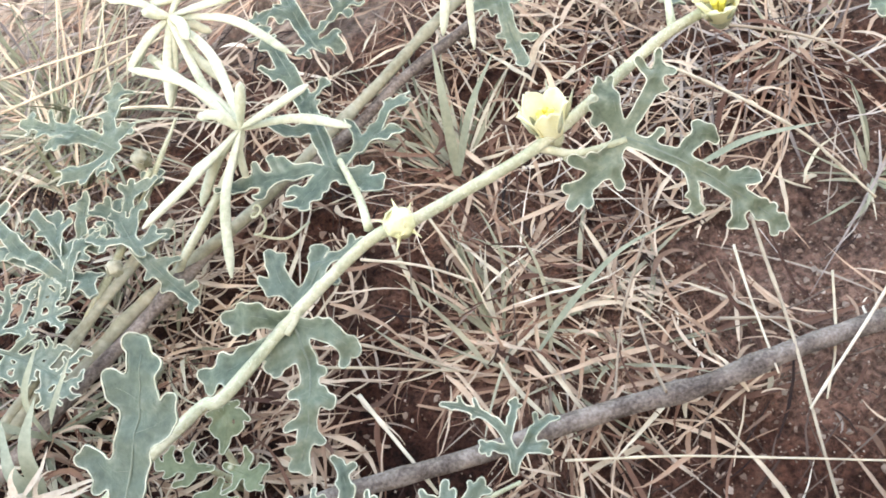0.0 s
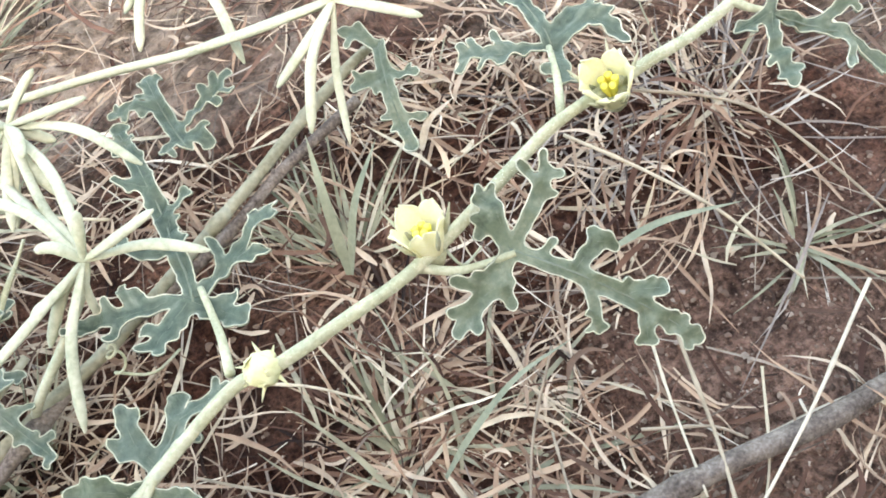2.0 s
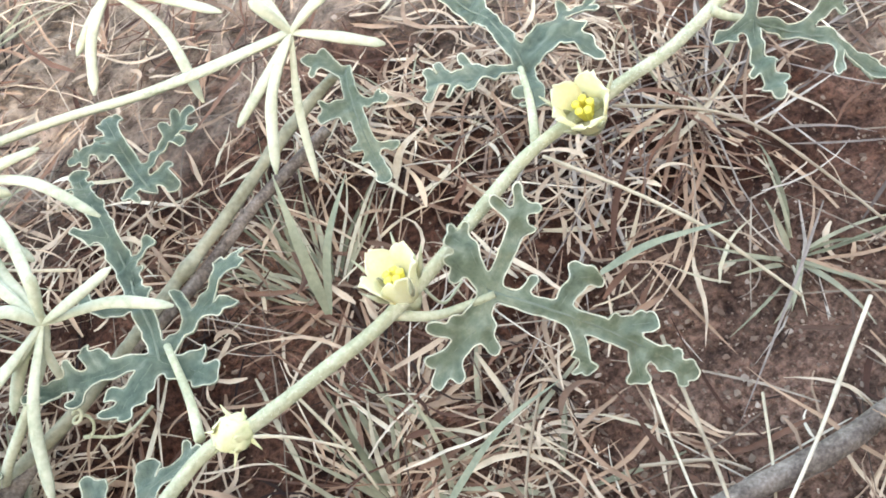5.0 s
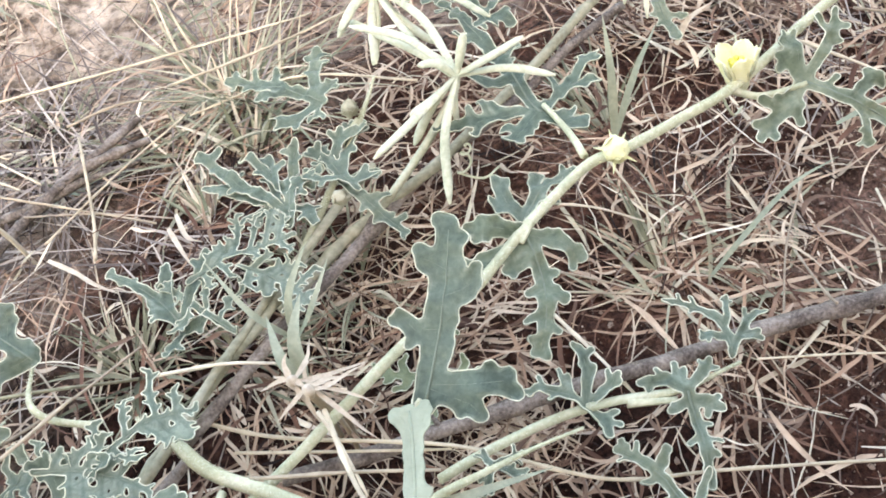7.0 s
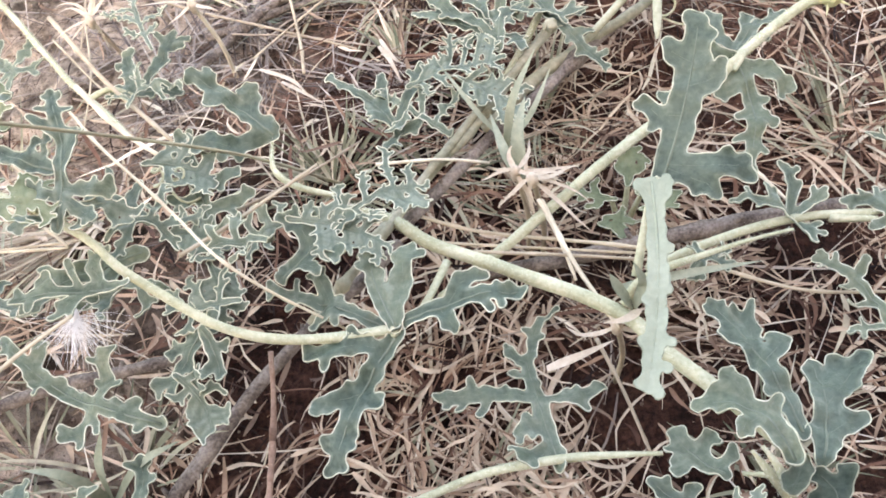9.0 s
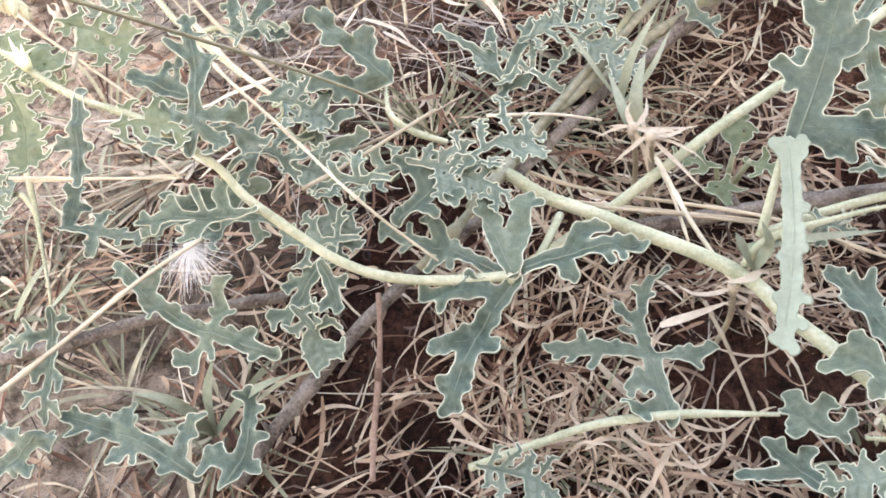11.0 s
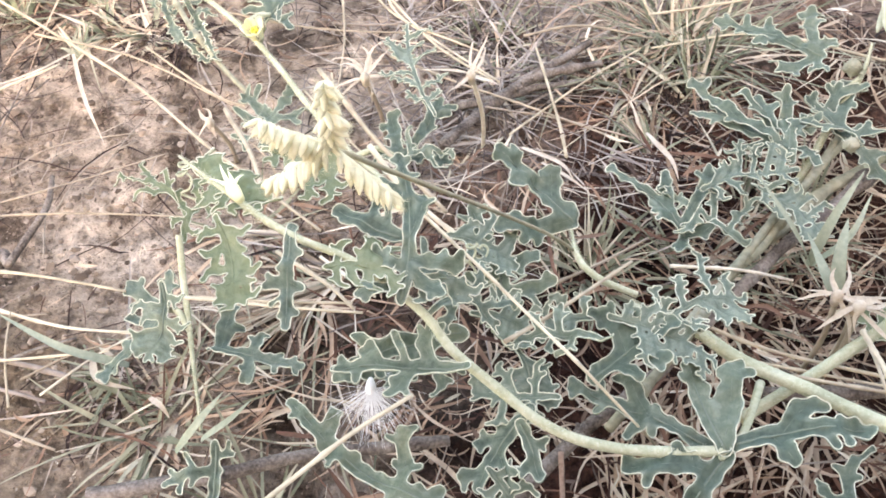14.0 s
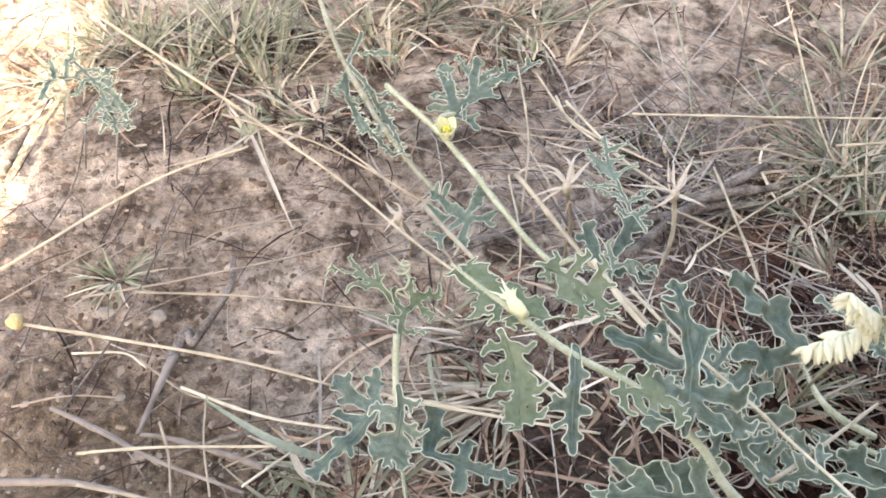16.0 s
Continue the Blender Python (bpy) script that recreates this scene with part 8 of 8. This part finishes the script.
grass_blade([(-0.1150, 0.0921, 0.0440), (-0.1141, 0.1016, 0.0540), (-0.1094, 0.1131, 0.0580)], 0.0045, 21, 0)
grass_blade([(-0.1150, 0.0921, 0.0440), (-0.1188, 0.0967, 0.0520), (-0.1208, 0.1115, 0.0540)], 0.004, 22, 0)
grass_blade([(0.0456, 0.2002, 0.0200), (0.0505, 0.2031, 0.0280), (0.0596, 0.2052, 0.0320)], 0.0028, 23, 1)
grass_blade([(-0.1204, 0.0300, 0.0400), (-0.1118, 0.0301, 0.0440), (-0.1013, 0.0322, 0.0460)], 0.0026, 24, 1)
grass_blade([(-0.3460, 0.0998, 0.0180), (-0.3391, 0.0883, 0.0240), (-0.3290, 0.0867, 0.0200)], 0.0024, 25, 1)
grass_blade([(-0.3220, 0.0814, 0.0240), (-0.3172, 0.0773, 0.0260), (-0.3155, 0.0753, 0.0220)], 0.0018, 26, 1)
grass_blade([(-0.1522, 0.1862, 0.0200), (-0.1482, 0.1715, 0.0240), (-0.1439, 0.1707, 0.0200)], 0.0018, 27, 1)
grass_blade([(-0.1995, 0.1816, 0.0200), (-0.1870, 0.1678, 0.0260), (-0.1816, 0.1644, 0.0200)], 0.0018, 28, 1)
grass_blade([(-0.1526, 0.1727, 0.0300), (-0.1490, 0.1615, 0.0320), (-0.1467, 0.1555, 0.0280)], 0.0018, 29, 1)
grass_blade([(-0.1923, 0.1773, 0.0160), (-0.1834, 0.1657, 0.0200), (-0.1762, 0.1617, 0.0160)], 0.0015, 30, 1)
grass_blade([(-0.0970, 0.0430, 0.0550), (-0.0780, 0.0430, 0.0560), (-0.0570, 0.0450, 0.0520)], 0.0030, 31, 0)
grass_blade([(-0.0950, 0.0380, 0.0520), (-0.0990, 0.0400, 0.0600), (-0.1010, 0.0430, 0.0640)], 0.0040, 32, 0)
grass_blade([(-0.0950, 0.0380, 0.0520), (-0.0930, 0.0390, 0.0620), (-0.0950, 0.0430, 0.0680)], 0.0036, 33, 0)
grass_blade([(-0.0930, 0.0380, 0.0500), (-0.0980, 0.0340, 0.0540), (-0.1040, 0.0350, 0.0520)], 0.0024, 34, 1)
vine_stem(creeper_two, [(-0.1729, 0.0959, 0.0480), (-0.1841, 0.0990, 0.0530), (-0.1895, 0.1054, 0.0550), (-0.1899, 0.1200, 0.0515)], 0.001, 0.0009, label='curved yellowish-green petiole')
pebble(-0.4324, 0.1680, 0.003, 1)
pebble(-0.4115, 0.1681, 0.0026, 2)
pebble(-0.3734, 0.1585, 0.0018, 3)
pebble(-0.3677, 0.1895, 0.002, 4)
pebble(-0.1433, 0.3320, 0.0022, 7)
pebble(-0.2792, 0.1376, 0.0016, 8)
pebble(-0.4028, 0.1071, 0.0022, 9)
pebble(-0.4159, 0.1305, 0.002, 10)
pebble(-0.3363, 0.1351, 0.0016, 12)


# ---- dry grass and litter ----
def litter(name, label, count, mat, length, width, zr, seed, flat=0.25, keep=lambda x, y: 1.0, segs=4, twist=0.9, kink=0.0):
    rng = random.Random(seed)
    pieces = []
    while len(pieces) < count:
        x, y = rng.uniform(-1.1, 0.8), rng.uniform(-0.45, 1.0)
        off = math.hypot(max(0, -0.60 - x, x - 0.26), max(0, -0.07 - y, y - 0.46))
        here = Vector((x, y, seed))
        clump = min(1.0, max(0.05, 0.48 + 2.0 * noise.noise(here * 27)))
        if rng.random() > keep(x, y) * clump * math.exp(-((off / 0.13) ** 2)):
            continue
        # pieces that lie close together point much the same way
        a = rng.uniform(0, 2 * math.pi) if rng.random() < 0.4 else 9 * noise.noise(here * 8) + rng.gauss(0, 0.35)
        z = ground_z(x, y) + rng.uniform(*zr) * rng.random()
        long = length[0] + (length[1] - length[0]) * rng.random() ** 1.7
        pieces.append(blade_of((x, y, z), (math.cos(a), math.sin(a), rng.uniform(-0.1, flat)), long, width[0] + (width[1] - width[0]) * rng.random() ** 2, rng.uniform(0, flat * 1.5), twist, rng, segs, floor=z - 0.002, kink=kink))
    ob = link_mesh(name, *joined(pieces), mat)
    return tagged(ob, label, "grass", kind="stuff")


BARE = ((-0.089, 0.005, 0.032, 0.024), (-0.120, 0.020, 0.032, 0.024), (-0.178, 0.117, 0.032, 0.024), (0.170, 0.130, 0.040, 0.050), (0.090, 0.055, 0.030, 0.018), (0.120, 0.108, 0.026, 0.022), (0.106, 0.125, 0.019, 0.017), (0.165, 0.155, 0.026, 0.024), (0.079, 0.114, 0.024, 0.022), (-0.030, 0.104, 0.031, 0.017), (-0.013, 0.150, 0.014, 0.012), (0.086, 0.046, 0.036, 0.017), (0.139, 0.114, 0.022, 0.020), (0.020, 0.035, 0.024, 0.016), (-0.373, 0.167, 0.085, 0.050), (-0.439, 0.219, 0.070, 0.060), (-0.163, 0.317, 0.050, 0.030), (-0.377, 0.189, 0.070, 0.060), (-0.213, 0.345, 0.060, 0.050), (-0.197, 0.220, 0.050, 0.040), (0.174, 0.169, 0.050, 0.030), (-0.040, 0.174, 0.020, 0.015), (-0.236, 0.262, 0.050, 0.050), (-0.426, 0.124, 0.080, 0.050), (-0.118, 0.005, 0.022, 0.017), (-0.091, 0.026, 0.022, 0.017), (-0.127, 0.081, 0.022, 0.017), (-0.292, 0.051, 0.022, 0.017), (-0.306, 0.079, 0.022, 0.017))


def bare(x, y):
    """How much litter lies at a place: little on the bare patches."""
    k = 1.0
    for px, py, rx, ry in BARE:
        k *= 1 - 0.93 * math.exp(-(((x - px) / rx) ** 2 + ((y - py) / ry) ** 2))
    return k


def vines(x, y):
    """Under the vines the litter lies thick; on the open soil beyond it thins out."""
    return 1.0 if x > -0.29 and y < 0.20 else 0.55 if x > -0.10 else 0.22


litter("dry_grass_litter", "tangled tan and pinkish dry grass blades lying on the soil", 8800, DRY, (0.008, 0.046), (0.0005, 0.0023), (0.0, 0.024), 11, keep=lambda x, y: bare(x, y) * vines(x, y), segs=6, twist=0.6, kink=0.11)
litter("grey_litter", "fine grey-brown roots and rotted grass on the soil", 5600, GREY, (0.006, 0.045), (0.0004, 0.0014), (0.0, 0.007), 12, keep=lambda x, y: (0.2 + 0.8 * bare(x, y)) * (0.35 if x < -0.30 else 1.0))
litter("curled_grass", "curled pale tan dry grass blades on top of the litter", 2600, SHEATH, (0.010, 0.034), (0.0006, 0.0021), (0.004, 0.026), 13, keep=lambda x, y: bare(x, y) * vines(x, y), segs=8, twist=1.1, kink=0.11)
litter("fine_straw", "fine straight pale straws on the litter", 1050, FINE, (0.025, 0.09), (0.0004, 0.0009), (0.002, 0.022), 14, keep=lambda x, y: (0.35 + 0.65 * bare(x, y)) * vines(x, y), segs=4, twist=0.3)


# ---- crumbs and pebbles ----
def crumbs(count, seed, name="soil_crumbs", middle=(-0.2, 0.2), spread=(0.25, 0.2), coarse=0.0022, mat=CRUMB):
    rng = random.Random(seed)
    base = bmesh.new()
    bmesh.ops.create_icosphere(base, subdivisions=1, radius=1.0)
    bv = np.array([v.co[:] for v in base.verts])
    bf = [tuple(v.index for v in f.verts) for f in base.faces]
    base.free()
    pieces = []
    for _ in range(count):
        x, y = rng.gauss(middle[0], spread[0]), rng.gauss(middle[1], spread[1])
        r = 0.0003 + coarse * rng.random() ** 5
        shape = bv * (1 + 0.50 * np.array([rng.uniform(-1, 1) for _ in bv])[:, None]) * np.array([rng.uniform(0.7, 1.4), rng.uniform(0.7, 1.4), rng.uniform(0.35, 0.8)]) * r
        pieces.append(((shape + (x, y, ground_z(x, y) + r * 0.12)).tolist(), bf))
    tagged(link_mesh(name, *joined(pieces), mat, smooth=False), "small crumbs and pebbles of dry soil", "soil", kind="stuff")


crumbs(4200, 21, coarse=0.0012)
crumbs(7500, 22, "soil_clods", (-0.41, 0.16), (0.08, 0.10), 0.0017, CLOD)
crumbs(4200, 23, "soil_grains", (0.10, 0.11), (0.06, 0.05), 0.0008)


def spots(*places):
    """Thick on a few places, thin elsewhere."""
    return lambda x, y: min(1.0, sum(math.exp(-(((x - px) / r) ** 2 + ((y - py) / r) ** 2)) for px, py, r in places))


litter("pale_grey_litter", "fine weathered silver-grey grass stalks on the soil", 420, PALE_GREY, (0.03, 0.10), (0.0006, 0.0015), (0.001, 0.016), 15, keep=spots((-0.21, 0.24, 0.07), (0.13, 0.19, 0.03)), twist=0.4)
litter("curled_sheaths", "broad curled pinkish-tan dry grass sheaths", 1500, SHEATH, (0.010, 0.034), (0.0007, 0.0021), (0.004, 0.024), 16, keep=spots((-0.13, 0.04, 0.07), (-0.06, 0.20, 0.04), (-0.07, 0.09, 0.03), (0.10, 0.22, 0.05)), segs=8, twist=1.2, kink=0.13)
# dark grass pieces added to stand for the shade beneath the tufts
litter("tuft_shade", "dark rotted grass added as shade round the roots of tufts", 1500, GREY, (0.006, 0.024), (0.0006, 0.0018), (0.0, 0.006), 18, keep=spots((-0.394, 0.271, 0.016), (-0.384, 0.290, 0.016), (-0.364, 0.284, 0.016), (-0.348, 0.277, 0.016), (-0.429, 0.300, 0.016), (-0.454, 0.335, 0.016), (-0.415, 0.328, 0.016), (-0.395, 0.343, 0.016), (-0.334, 0.329, 0.016), (-0.263, 0.337, 0.016), (-0.246, 0.336, 0.016), (-0.213, 0.279, 0.016), (-0.212, 0.262, 0.016), (-0.204, 0.236, 0.016), (-0.131, 0.255, 0.016), (-0.129, 0.245, 0.016), (-0.146, 0.196, 0.016), (-0.124, 0.222, 0.016), (-0.344, 0.108, 0.016)), twist=1.2)
litter("dark_rootlets", "thin dark rootlets and twiglets on the bare soil", 330, GREY, (0.008, 0.05), (0.0004, 0.0010), (0.0, 0.006), 17, keep=spots((-0.40, 0.20, 0.07), (-0.30, 0.24, 0.06), (-0.42, 0.10, 0.06), (-0.24, 0.16, 0.04)), twist=0.5)
